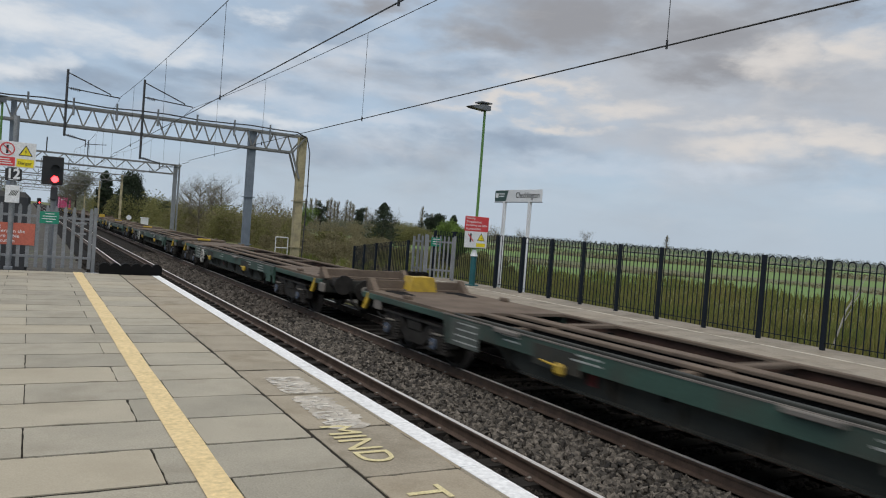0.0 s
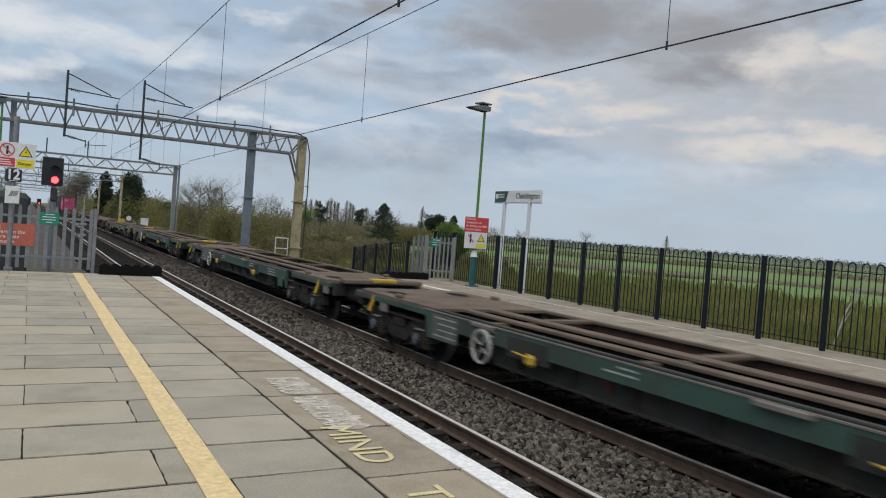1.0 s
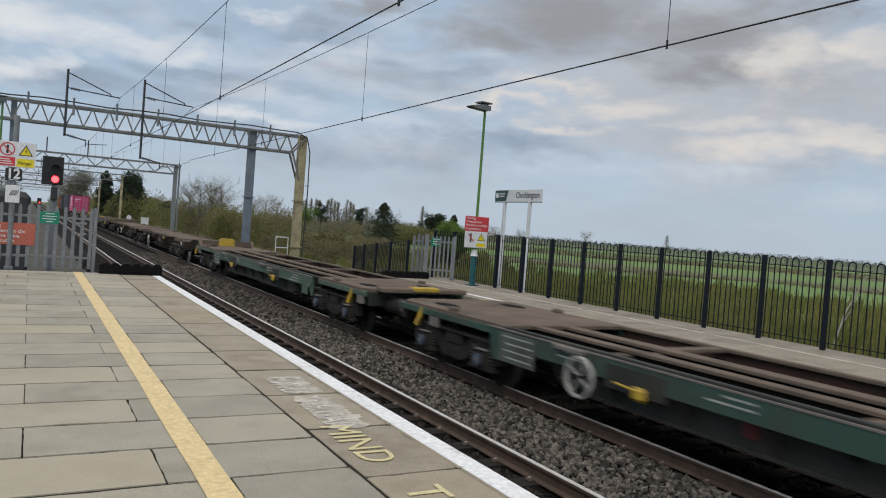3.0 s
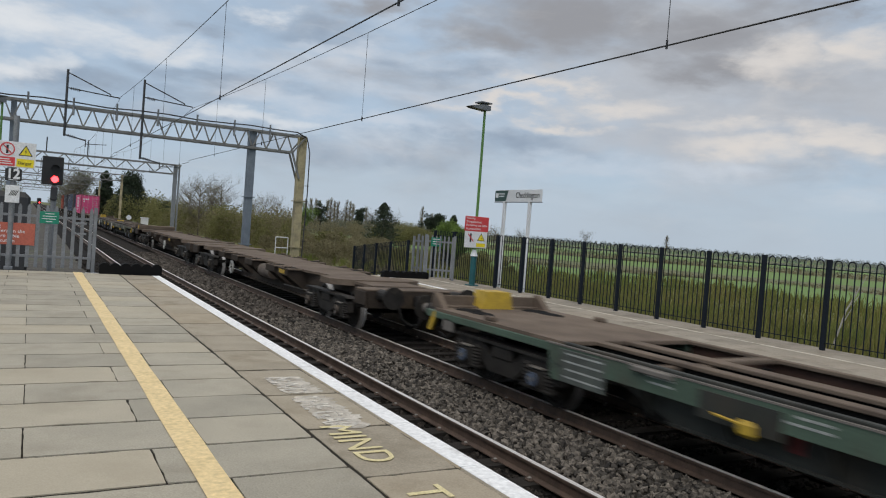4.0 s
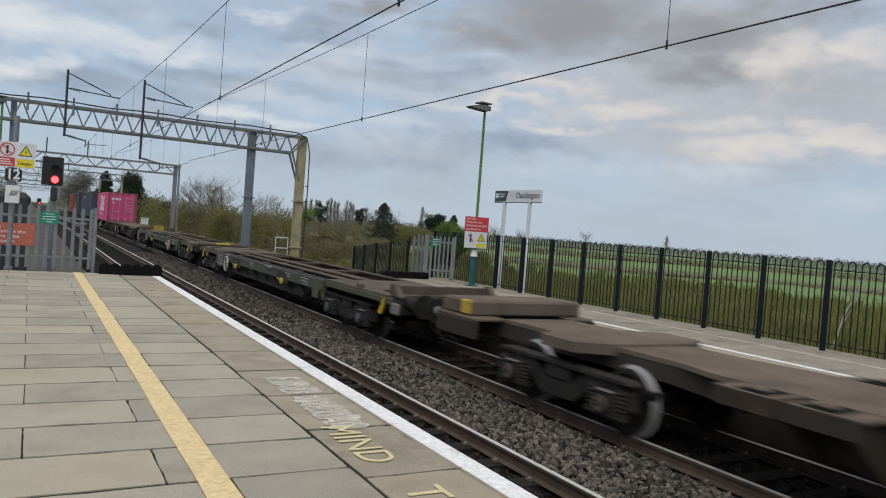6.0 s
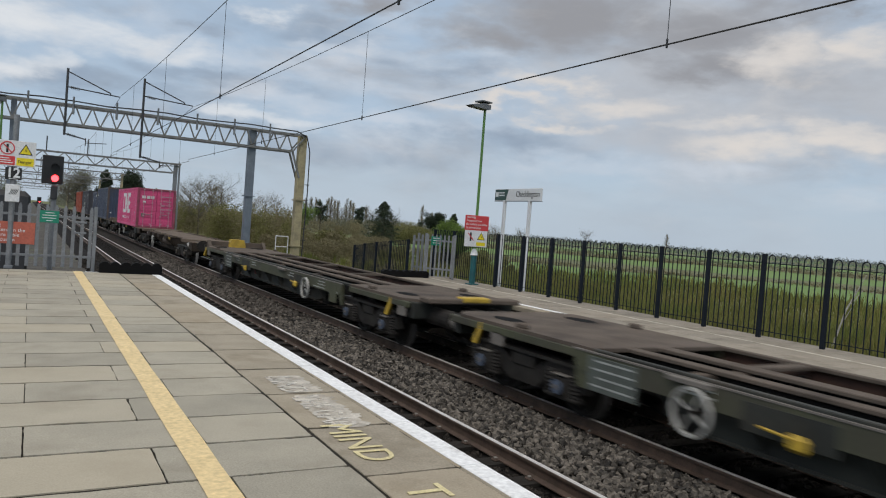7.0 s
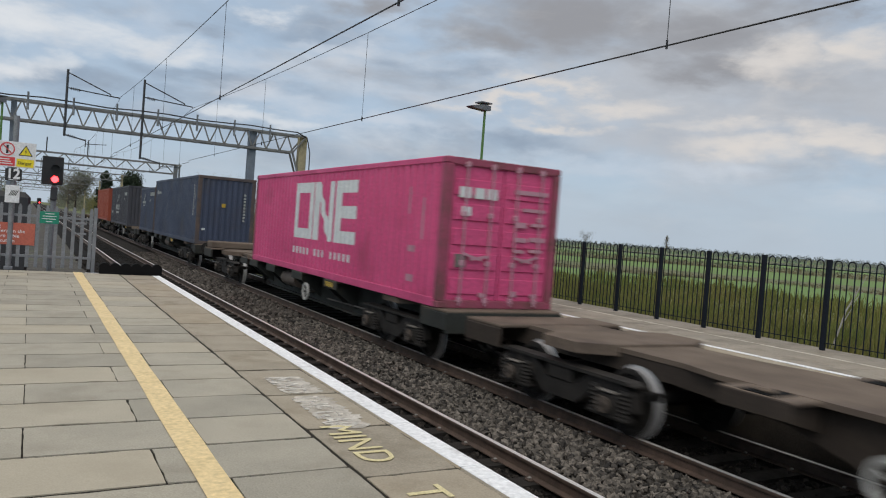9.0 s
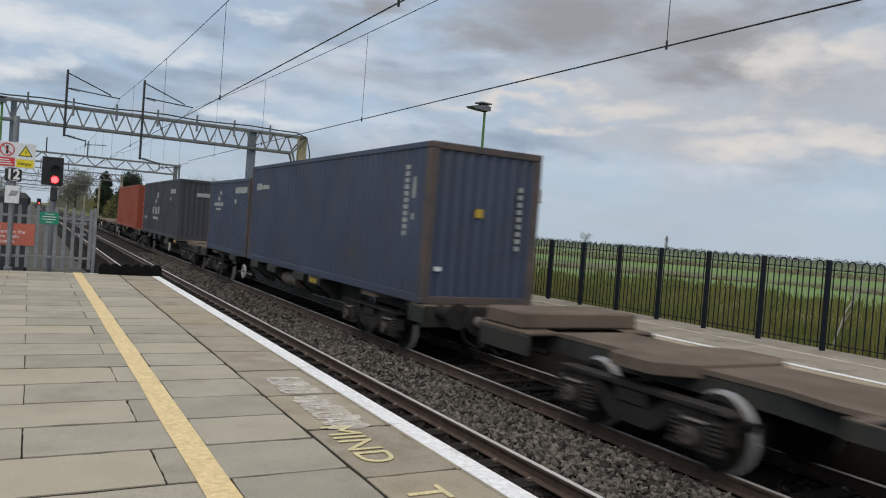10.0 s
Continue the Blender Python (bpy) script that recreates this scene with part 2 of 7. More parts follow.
TEAL_POST = material("teal_post_paint", (0.012, 0.10, 0.11), (0.01, 0.075, 0.085), 0.45, 3, 40, 0.05)
SIGN_WHITE = material("white_sign_panel", (0.72, 0.73, 0.74), (0.66, 0.67, 0.68), 0.45, 3, 40)
SIGN_RED = material("red_sign_panel", (0.62, 0.055, 0.06), (0.54, 0.045, 0.05), 0.45, 3, 40)
SIGN_RED_OLD = material("faded_red_sign_panel", (0.48, 0.125, 0.08), (0.41, 0.105, 0.07), 0.5, 3, 40)
SIGN_YELLOW = material("yellow_sign_panel", (0.80, 0.66, 0.02), (0.72, 0.58, 0.02), 0.45, 3, 40)
SIGN_BLACK = material("black_sign_paint", (0.012, 0.012, 0.013), (0.02, 0.02, 0.02), 0.5, 3, 40)
SIGN_GREEN = material("green_sign_panel", (0.01, 0.24, 0.15), (0.01, 0.20, 0.12), 0.45, 3, 40)
SIGN_DARKGREEN = material("dark_green_sign_panel", (0.03, 0.075, 0.065), (0.03, 0.065, 0.055), 0.45, 3, 40)
RUBBER = material("black_rubber", (0.004, 0.004, 0.0045), (0.007, 0.007, 0.007), 0.75, 6, 40, 0.2)
RED_LAMP = material("red_signal_light", (1.0, 0.03, 0.035), (1.0, 0.03, 0.03), 0.4, emit=9.0)
LAMP_GREY = material("lamp_head_grey", (0.16, 0.17, 0.18), (0.12, 0.13, 0.14), 0.5, 4, 30)
# train
DECK = material("rusty_brown_deck", (0.172, 0.132, 0.10), (0.124, 0.096, 0.074), 0.82, 1.3, 30, 0.2, stain=(0.082, 0.063, 0.052), stain_at=(0.52, 0.75), stain_scale=0.9)
DECK_GREY = material("dull_grey_brown_deck", (0.135, 0.108, 0.087), (0.098, 0.079, 0.064), 0.82, 1.3, 30, 0.2, stain=(0.05, 0.042, 0.036), stain_at=(0.5, 0.75), stain_scale=0.9)
PLATFORM_WALL = material("dark_platform_wall", (0.055, 0.046, 0.038), (0.035, 0.030, 0.025), 0.9, 1.5, 40, 0.4, stain=(0.085, 0.07, 0.055), stain_at=(0.55, 0.8), stain_scale=0.8, world_space=True)
BROWN_SIDE = material("brown_wagon_steel", (0.060, 0.047, 0.037), (0.036, 0.029, 0.024), 0.8, 1.2, 30, 0.2, stain=(0.12, 0.085, 0.05), stain_at=(0.60, 0.8), stain_scale=1.2)
GREEN_SIDE = material("dark_green_wagon_paint", (0.042, 0.092, 0.068), (0.030, 0.06, 0.047), 0.6, 1.0, 30, 0.12, stain=(0.050, 0.047, 0.037), stain_at=(0.47, 0.68), stain_scale=0.9)
OLIVE_SIDE = material("dirty_olive_wagon_paint", (0.082, 0.085, 0.046), (0.058, 0.06, 0.036), 0.68, 1.0, 30, 0.12, stain=(0.055, 0.047, 0.036), stain_at=(0.46, 0.70), stain_scale=0.9)
# Near black puts the shade under the wagons into the grime colour.
SHADED_GRIME = material("shaded_grime_black", (0.007, 0.0065, 0.006), (0.012, 0.011, 0.01), 0.75, 3, 40, 0.2)
# Black for flat plates that paint the shade inside holes.
JOINT_BLACK = material("hole_shade_black", (0.003, 0.003, 0.003), (0.005, 0.005, 0.005), 0.95, 5, 40)
BOGIE = material("grimy_bogie_steel", (0.036, 0.0325, 0.029), (0.018, 0.0165, 0.015), 0.6, 3, 40, 0.2, stain=(0.075, 0.062, 0.048), stain_at=(0.58, 0.76), stain_scale=2.5)
AXLE_CAP = material("blue_grey_axle_cap", (0.10, 0.13, 0.19), (0.065, 0.085, 0.12), 0.5, 6, 40, 0.1)
# Under-sill colour holds the shade below the sill as well as brake dust.
UNDERSILL = material("under_sill_dust_and_shade", (0.030, 0.033, 0.027), (0.018, 0.019, 0.016), 0.8, 1.4, 30, 0.15, stain=(0.045, 0.038, 0.028), stain_at=(0.5, 0.7), stain_scale=1.1)
DATA_PANEL = material("pale_worn_data_panel", (0.105, 0.118, 0.103), (0.07, 0.08, 0.07), 0.65, 2.5, 30, 0.1, stain=(0.045, 0.042, 0.035), stain_at=(0.48, 0.70), stain_scale=1.8)
SAGE_SIDE = material("faded_sage_wagon_paint", (0.082, 0.128, 0.088), (0.064, 0.098, 0.069), 0.65, 1.0, 30, 0.12, stain=(0.07, 0.062, 0.046), stain_at=(0.52, 0.72), stain_scale=0.9)
RUST_INNER = material("bare_rusty_inner_plate", (0.085, 0.040, 0.026), (0.05, 0.028, 0.02), 0.85, 2.0, 30, 0.15)
TREAD = material("bright_wheel_tread", (0.50, 0.49, 0.48), (0.40, 0.39, 0.38), 0.42, 4, 40, 0, metal=0.55)
TANK = material("grey_air_tank", (0.20, 0.18, 0.155), (0.14, 0.125, 0.11), 0.65, 2, 30, 0.1)
TANK_BROWN = material("dirty_brown_air_tank", (0.125, 0.098, 0.075), (0.08, 0.063, 0.05), 0.7, 2, 30, 0.1)
WHEEL_WHITE = material("dull_white_paint", (0.46, 0.45, 0.42), (0.36, 0.35, 0.32), 0.6, 4, 40)
YELLOW_PART = material("dirty_yellow_paint", (0.54, 0.36, 0.035), (0.36, 0.24, 0.035), 0.6, 5, 40, 0.1)
LETTER_GREY = material("dirty_white_lettering", (0.42, 0.43, 0.40), (0.28, 0.29, 0.27), 0.7, 5, 40)
PINK = material("magenta_container_paint", (0.64, 0.082, 0.215), (0.57, 0.07, 0.19), 0.55, 0.7, 20, 0.05, stain=(0.36, 0.05, 0.115), stain_at=(0.55, 0.8), stain_scale=0.8)
NAVY = material("navy_container_paint", (0.051, 0.065, 0.106), (0.042, 0.053, 0.086), 0.55, 0.7, 20, 0.05, stain=(0.062, 0.060, 0.068), stain_at=(0.50, 0.78), stain_scale=0.8)
SLATE = material("slate_container_paint", (0.052, 0.052, 0.062), (0.042, 0.042, 0.05), 0.6, 0.7, 20, 0.05, stain=(0.07, 0.062, 0.06), stain_at=(0.55, 0.8), stain_scale=0.8)
RUST_RED = material("red_brown_container_paint", (0.30, 0.062, 0.028), (0.25, 0.052, 0.026), 0.6, 0.7, 20, 0.05)
RUST_EDGE = material("rusty_container_edge", (0.115, 0.078, 0.060), (0.065, 0.058, 0.062), 0.75, 2, 20, 0.1)
LOGO_WHITE = material("white_logo_paint", (0.68, 0.71, 0.70), (0.60, 0.63, 0.62), 0.6, 3, 30)
ROD = material("pale_pink_lock_rod", (0.56, 0.30, 0.36), (0.45, 0.24, 0.29), 0.5, 3, 30, metal=0.2)
PINK_EDGE = material("scuffed_magenta_edge", (0.36, 0.062, 0.125), (0.17, 0.06, 0.065), 0.65, 2.2, 20, 0.1)
DULL_TREAD = material("dull_wheel_tread", (0.11, 0.105, 0.10), (0.07, 0.066, 0.062), 0.55, 4, 40, 0, metal=0.3)
DULL_RED = material("dull_dark_red_paint", (0.13, 0.022, 0.020), (0.09, 0.018, 0.016), 0.7, 4, 40)
CESS = material("cess_gravel", (0.085, 0.076, 0.062), (0.04, 0.036, 0.03), 0.95, 1.6, 14, 1.0, stain=(0.075, 0.085, 0.035), stain_at=(0.55, 0.68), stain_scale=0.5, world_space=True)
FAR_SLAB = material("weathered_far_paving", (0.335, 0.295, 0.235), (0.26, 0.228, 0.18), 0.88, 2.0, 80, 0.3, rand=0.14, tint=(0.22, 0.185, 0.14), stain=(0.15, 0.125, 0.09), stain_at=(0.5, 0.72), stain_scale=1.6, world_space=True)
PALE_LINE = material("worn_cream_line_paint", (0.62, 0.58, 0.48), (0.46, 0.42, 0.34), 0.75, 6, 60, 0.15, stain=(0.28, 0.24, 0.18), stain_at=(0.5, 0.7), stain_scale=3.0)
# plants
BARK = material("bark", (0.075, 0.062, 0.048), (0.05, 0.042, 0.034), 0.9, 4, 30, 0.3)
SAPLING = material("pale_sapling_bark", (0.42, 0.40, 0.36), (0.30, 0.28, 0.25), 0.85, 4, 30, 0.2)
TWIG = material("bare_twigs", (0.15, 0.128, 0.1), (0.115, 0.1, 0.08), 0.9, 2, 20)
LEAF_OLIVE = material("spring_hedge_leaves", (0.215, 0.21, 0.085), (0.165, 0.16, 0.068), 0.8, 0.12, 4, island=0.28, leaf=0.45)
LEAF_BROWN = material("brown_hedge_twigs", (0.25, 0.222, 0.13), (0.195, 0.172, 0.10), 0.85, 0.25, 4, island=0.28, leaf=0.45)
LEAF_DARK = material("conifer_needles", (0.052, 0.068, 0.042), (0.034, 0.046, 0.03), 0.8, 0.5, 4, island=0.5)
LEAF_FRESH = material("fresh_green_leaves", (0.17, 0.25, 0.055), (0.12, 0.185, 0.04), 0.8, 0.4, 4, island=0.28, leaf=0.45)
# Far foliage is greyed and paled here, which paints haze into its colour.
LEAF_FAR = material("hazed_distant_leaves", (0.205, 0.21, 0.155), (0.17, 0.175, 0.125), 0.9, 0.03, 1, island=0.28, leaf=0.45)
LEAF_SKYLINE = material("hazed_far_woods", (0.22, 0.245, 0.23), (0.18, 0.205, 0.19), 0.9, 0.01, 1, island=0.28, leaf=0.45)
GRASS_BLADE = material("rough_grass_blades", (0.125, 0.158, 0.034), (0.215, 0.19, 0.06), 0.85, 0.22, 3, island=0.3, leaf=0.45)
# low specular keeps these surfaces from catching the sky at a low angle
for dull in (JOINT_BLACK, SHADED_GRIME, BALLAST, RUBBER, SLEEPER, STONE_DARK, STONE_MID, SHOULDER, BOGIE, JOINT, PLATFORM_WALL, DECK, DECK_GREY, BROWN_SIDE, FENCE, LEAF_DARK, LEAF_OLIVE, LEAF_BROWN):
    dull.node_tree.nodes["Principled BSDF"].inputs["Specular IOR Level"].default_value = 0.15


# ---- mesh building ----
class Mesh:
    """Collects boxes, bars and sheets into one mesh."""

    def __init__(self):
        self.v, self.f, self.m, self.mats = [], [], [], []

    def slot(self, mat):
        if mat not in self.mats:
            self.mats.append(mat)
        return self.mats.index(mat)

    def add(self, verts, faces, mat):
        k, s = len(self.v), self.slot(mat)
        self.v += [tuple(p) for p in verts]
        self.f += [tuple(k + i for i in f) for f in faces]
        self.m += [s] * len(faces)
        return self

    def box(self, lo, hi, mat, bevel=0.0, turn=None):
        """A block between two corners, with chamfered edges where bevel is given; turn: a matrix put on it."""
        lo, hi = [min(a, b) for a, b in zip(lo, hi)], [max(a, b) for a, b in zip(lo, hi)]
        if not bevel:
            vs = [(x, y, z) for x in (lo[0], hi[0]) for y in (lo[1], hi[1]) for z in (lo[2], hi[2])]
            fs = [(0, 1, 3, 2), (4, 6, 7, 5), (0, 4, 5, 1), (2, 3, 7, 6), (0, 2, 6, 4), (1, 5, 7, 3)]
        else:
            bevel = min(bevel, *[(h - l) * 0.45 for l, h in zip(lo, hi)])
            vs, ids = [], {}
            for c in ((i, j, k) for i in (0, 1) for j in (0, 1) for k in (0, 1)):
                for ax in range(3):
                    p = [hi[d] if c[d] else lo[d] for d in range(3)]
                    for d in range(3):
                        if d != ax:
                            p[d] += -bevel if c[d] else bevel
                    ids[c, ax] = len(vs)
                    vs.append(p)
            fs = []
            for ax in range(3):
                o = [d for d in range(3) if d != ax]
                for side in (0, 1):
                    loop = []
                    for a, b in ((0, 0), (1, 0), (1, 1), (0, 1)):
                        c = [0, 0, 0]
                        c[ax], c[o[0]], c[o[1]] = side, a, b
                        loop.append(ids[tuple(c), ax])
                    fs.append(tuple(loop))
                for a in (0, 1):
                    for b in (0, 1):
                        c0, c1 = [0, 0, 0], [0, 0, 0]
                        c0[o[0]] = c1[o[0]] = a
                        c0[o[1]] = c1[o[1]] = b
                        c0[ax], c1[ax] = 0, 1
                        c0, c1 = tuple(c0), tuple(c1)
                        fs.append((ids[c0, o[0]], ids[c1, o[0]], ids[c1, o[1]], ids[c0, o[1]]))
            for c in ((i, j, k) for i in (0, 1) for j in (0, 1) for k in (0, 1)):
                fs.append((ids[c, 0], ids[c, 1], ids[c, 2]))
        if turn is not None:
            vs = [turn @ Vector(p) for p in vs]
        return self.add(vs, fs, mat)

    def bar(self, a, b, r, mat, n=8, r2=None, cap=True):
        """A round bar from a to b."""
        a, b = Vector(a), Vector(b)
        d = (b - a).normalized()
        u = d.orthogonal().normalized()
        w = d.cross(u)
        r2 = r if r2 is None else r2
        vs = [p + (u * math.cos(t) + w * math.sin(t)) * q for p, q in ((a, r), (b, r2)) for t in (2 * math.pi * i / n for i in range(n))]
        fs = [(i, (i + 1) % n, n + (i + 1) % n, n + i) for i in range(n)]
        if cap:
            fs += [tuple(reversed(range(n))), tuple(range(n, 2 * n))]
        return self.add(vs, fs, mat)

    def tube(self, pts, r, mat, n=6):
        """A round rod bent through the given points."""
        ps = [Vector(p) for p in pts]
        ways = [(b - a).normalized() for a, b in zip(ps, ps[1:])]
        u = ways[0].orthogonal().normalized()
        vs = []
        for i, p in enumerate(ps):
            d = (ways[max(0, i - 1)] + ways[min(i, len(ways) - 1)]).normalized()
            u = (u - d * u.dot(d)).normalized()
            w = d.cross(u)
            vs += [p + (u * math.cos(t) + w * math.sin(t)) * r for t in (2 * math.pi * k / n for k in range(n))]
        m = len(ps)
        fs = [(i * n + k, i * n + (k + 1) % n, (i + 1) * n + (k + 1) % n, (i + 1) * n + k) for i in range(m - 1) for k in range(n)]
        fs += [tuple(reversed(range(n))), tuple(range((m - 1) * n, m * n))]
        return self.add(vs, fs, mat)

    def beam(self, a, b, w, h, mat):
        """A rectangular bar from a to b, w across and h deep."""
        a, b = Vector(a), Vector(b)
        d = (b - a).normalized()
        u = Vector((0, 0, 1)).cross(d)
        u = u.normalized() if u.length > 1e-4 else Vector((1, 0, 0))
        t = d.cross(u)
        vs = [p + u * (i * w / 2) + t * (j * h / 2) for p in (a, b) for i, j in ((-1, -1), (1, -1), (1, 1), (-1, 1))]
        return self.add(vs, [(3, 2, 1, 0), (4, 5, 6, 7), (0, 1, 5, 4), (1, 2, 6, 5), (2, 3, 7, 6), (3, 0, 4, 7)], mat)

    def plate(self, outline, x0, x1, mat, axis=0):
        """A plate with the given outline in the two other axes, from x0 to x1 along the axis."""
        n = len(outline)

        def put(p, x):
            return {0: (x, p[0], p[1]), 1: (p[0], x, p[1]), 2: (p[0], p[1], x)}[axis]
        vs = [put(p, x0) for p in outline] + [put(p, x1) for p in outline]
        fs = [tuple(range(n)), tuple(reversed(range(n, 2 * n)))] + [(i, n + i, n + (i + 1) % n, (i + 1) % n) for i in range(n)]
        return self.add(vs, fs, mat)

    def ring(self, c, r, w, mat, axis=0, n=20, t=0.02):
        """A hoop of square section round the axis."""
        vs, fs = [], []
        for i in range(n):
            a = 2 * math.pi * i / n
            for q, s in ((r - w, -t), (r, -t), (r, t), (r - w, t)):
                p = [math.cos(a) * q, math.sin(a) * q]
                o = {0: (s, *p), 1: (p[0], s, p[1]), 2: (*p, s)}[axis]
                vs.append([c[k] + o[k] for k in range(3)])
        for i in range(n):
            j = (i + 1) % n
            fs += [(4 * i + k, 4 * i + (k + 1) % 4, 4 * j + (k + 1) % 4, 4 * j + k) for k in range(4)]
        return self.add(vs, fs, mat)

    def data(self, name, smooth=False):
        me = bpy.data.meshes.new(name)
        me.from_pydata(self.v, [], self.f)
        for mat in self.mats:
            me.materials.append(mat)
        me.polygons.foreach_set("material_index", self.m)
        if smooth:
            me.polygons.foreach_set("use_smooth", [True] * len(self.f))
        me.update()
        bm = bmesh.new()
        bm.from_mesh(me)
        if len(bm.faces) < 60000:
            bmesh.ops.recalc_face_normals(bm, faces=bm.faces)
        bm.to_mesh(me)
        bm.free()
        return me


def part(name, mesh, parent=None, label="", at=None, smooth=False):
    """Links a Mesh (or ready mesh data) as one object under a thing or part."""
    data = mesh.data(name, smooth) if isinstance(mesh, Mesh) else mesh
    ob = new(name, data)
    ob.parent = parent
    if at is not None:
        ob.matrix_local = at if isinstance(at, Matrix) else Matrix.Translation(at)
    if label:
        ob["label"] = label
    return ob


def thing(name, label, category, group="", kind="", at=None):
    ob = new(name)
    ob.empty_display_size = 0.2
    if at is not None:
        ob.matrix_world = at if isinstance(at, Matrix) else Matrix.Translation(at)
    return tagged(ob, label, category, group, kind)


def solid(name, mesh, label="", category="", group="", kind="", smooth=False):
    ob = part(name, mesh, smooth=smooth)
    return tagged(ob, label, category, group, kind)


def lettering(text, size, mat, m, parent, name="lettering", align="LEFT", squeeze=1.0, fat=0.004):
    """Flat raised letters as a mesh part; m puts the text's own xy plane in the parent."""
    cu = bpy.data.curves.new("text", "FONT")
    cu.body, cu.size, cu.extrude, cu.align_x = text, size, 0.0015, align
    cu.resolution_u = 3
    cu.offset = size * fat
    tmp = bpy.data.objects.new("text", cu)
    scene.collection.objects.link(tmp)
    me = bpy.data.meshes.new_from_object(tmp.evaluated_get(bpy.context.evaluated_depsgraph_get()))
    bpy.data.objects.remove(tmp)
    bpy.data.curves.remove(cu)
    me.name = name
    me.materials.clear()
    me.materials.append(mat)
    me.transform(Matrix.Diagonal((squeeze, 1, 1, 1)))
    ob = new(name, me)
    ob.parent = parent
    ob.matrix_local = m
    return ob


def sheet(name, verts, faces, mat, label="", category="", kind="stuff", parent=None):
    """One big mesh from arrays."""
    me = bpy.data.meshes.new(name)
    me.from_pydata(verts.tolist() if hasattr(verts, "tolist") else verts, [], faces.tolist() if hasattr(faces, "tolist") else faces)
    me.materials.append(mat)
    me.update()
    ob = new(name, me)
    ob.parent = parent
    return tagged(ob, label, category, "", kind)


# the plan: x across the line, y along it, z = 0 on the platforms
RT = -0.915            # top of rail
EDGE, FAR_EDGE = 2.568, 8.857
RAILS = (3.35, 4.785, 6.684, 8.119)
C1, C2 = 4.07, 7.402   # track centres
NEAR_END, FAR_END = 17.45, 20.3
FENCE_X = 11.234
BED = RT - 0.20

# ---- ground and track ----
def ground_z(x, y):
    """The land: flat railway bed, and fields that lie a little lower."""
    d = max(0.0, x - 13.0)
    z = -1.25 - 0.9 * min(1.0, d / 25.0)
    if x < -6:
        z = -1.25
    z += 0.10 * math.sin(x * 0.31) * math.sin(y * 0.23) if x > 12 else 0
    return z


def make_ground():
    xs = [-1500, -600, -200, -60, -20, -8, -2, 2, 6, 9, 11, 12.5, 13, 15, 17, 19, 22, 25, 28, 32, 38, 45, 60, 80, 110, 150, 200, 280, 400, 600, 1000, 1600, 2600]
    ys = [-600, -200, -60, -20, -8, 0, 4, 8, 12, 16, 20, 25, 30, 36, 43, 50, 60, 75, 90, 110, 140, 180, 240, 320, 450, 700, 1100, 1700, 2600]
    g = Mesh()
    vs = [(x, y, ground_z(x, y)) for y in ys for x in xs]
    n = len(xs)
    g.add(vs, [(j * n + i, j * n + i + 1, (j + 1) * n + i + 1, (j + 1) * n + i) for j in range(len(ys) - 1) for i in range(n - 1)], EARTH)
    solid("ground", g, "rough green and straw-coloured grassland", "ground", kind="structure")
    # strips of meadow beyond the rough grass, butted to one another
    bands = [(70, 100, FIELD), (100.5, 128, FIELD_ROUGH), (128.5, 175, FIELD), (177, 230, FIELD_ROUGH), (232, 330, FIELD), (335, 520, FIELD_ROUGH), (525, 800, FIELD)]
    for a, b, mat in bands:
        f = Mesh()
        pts = []
        for k in range(13):
            ang = radians(22 + k * 6.5)
            wob = 1 + 0.05 * math.sin(k * 1.7 + a)
            pts.append((math.sin(ang) * a * wob, math.cos(ang) * a * wob))
        for k in range(12, -1, -1):
            ang = radians(22 + k * 6.5)
            wob = 1 + 0.05 * math.sin(k * 1.7 + b)
            pts.append((math.sin(ang) * b * wob, math.cos(ang) * b * wob))
        vs = [(x, y, ground_z(x, y) + 0.13) for x, y in pts]
        f.add(vs, [(k, k + 1, 24 - k, 25 - k) for k in range(12)], mat)
        solid("meadow", f, "flat strip of green pasture beyond the railway", "field", kind="structure")


make_ground()


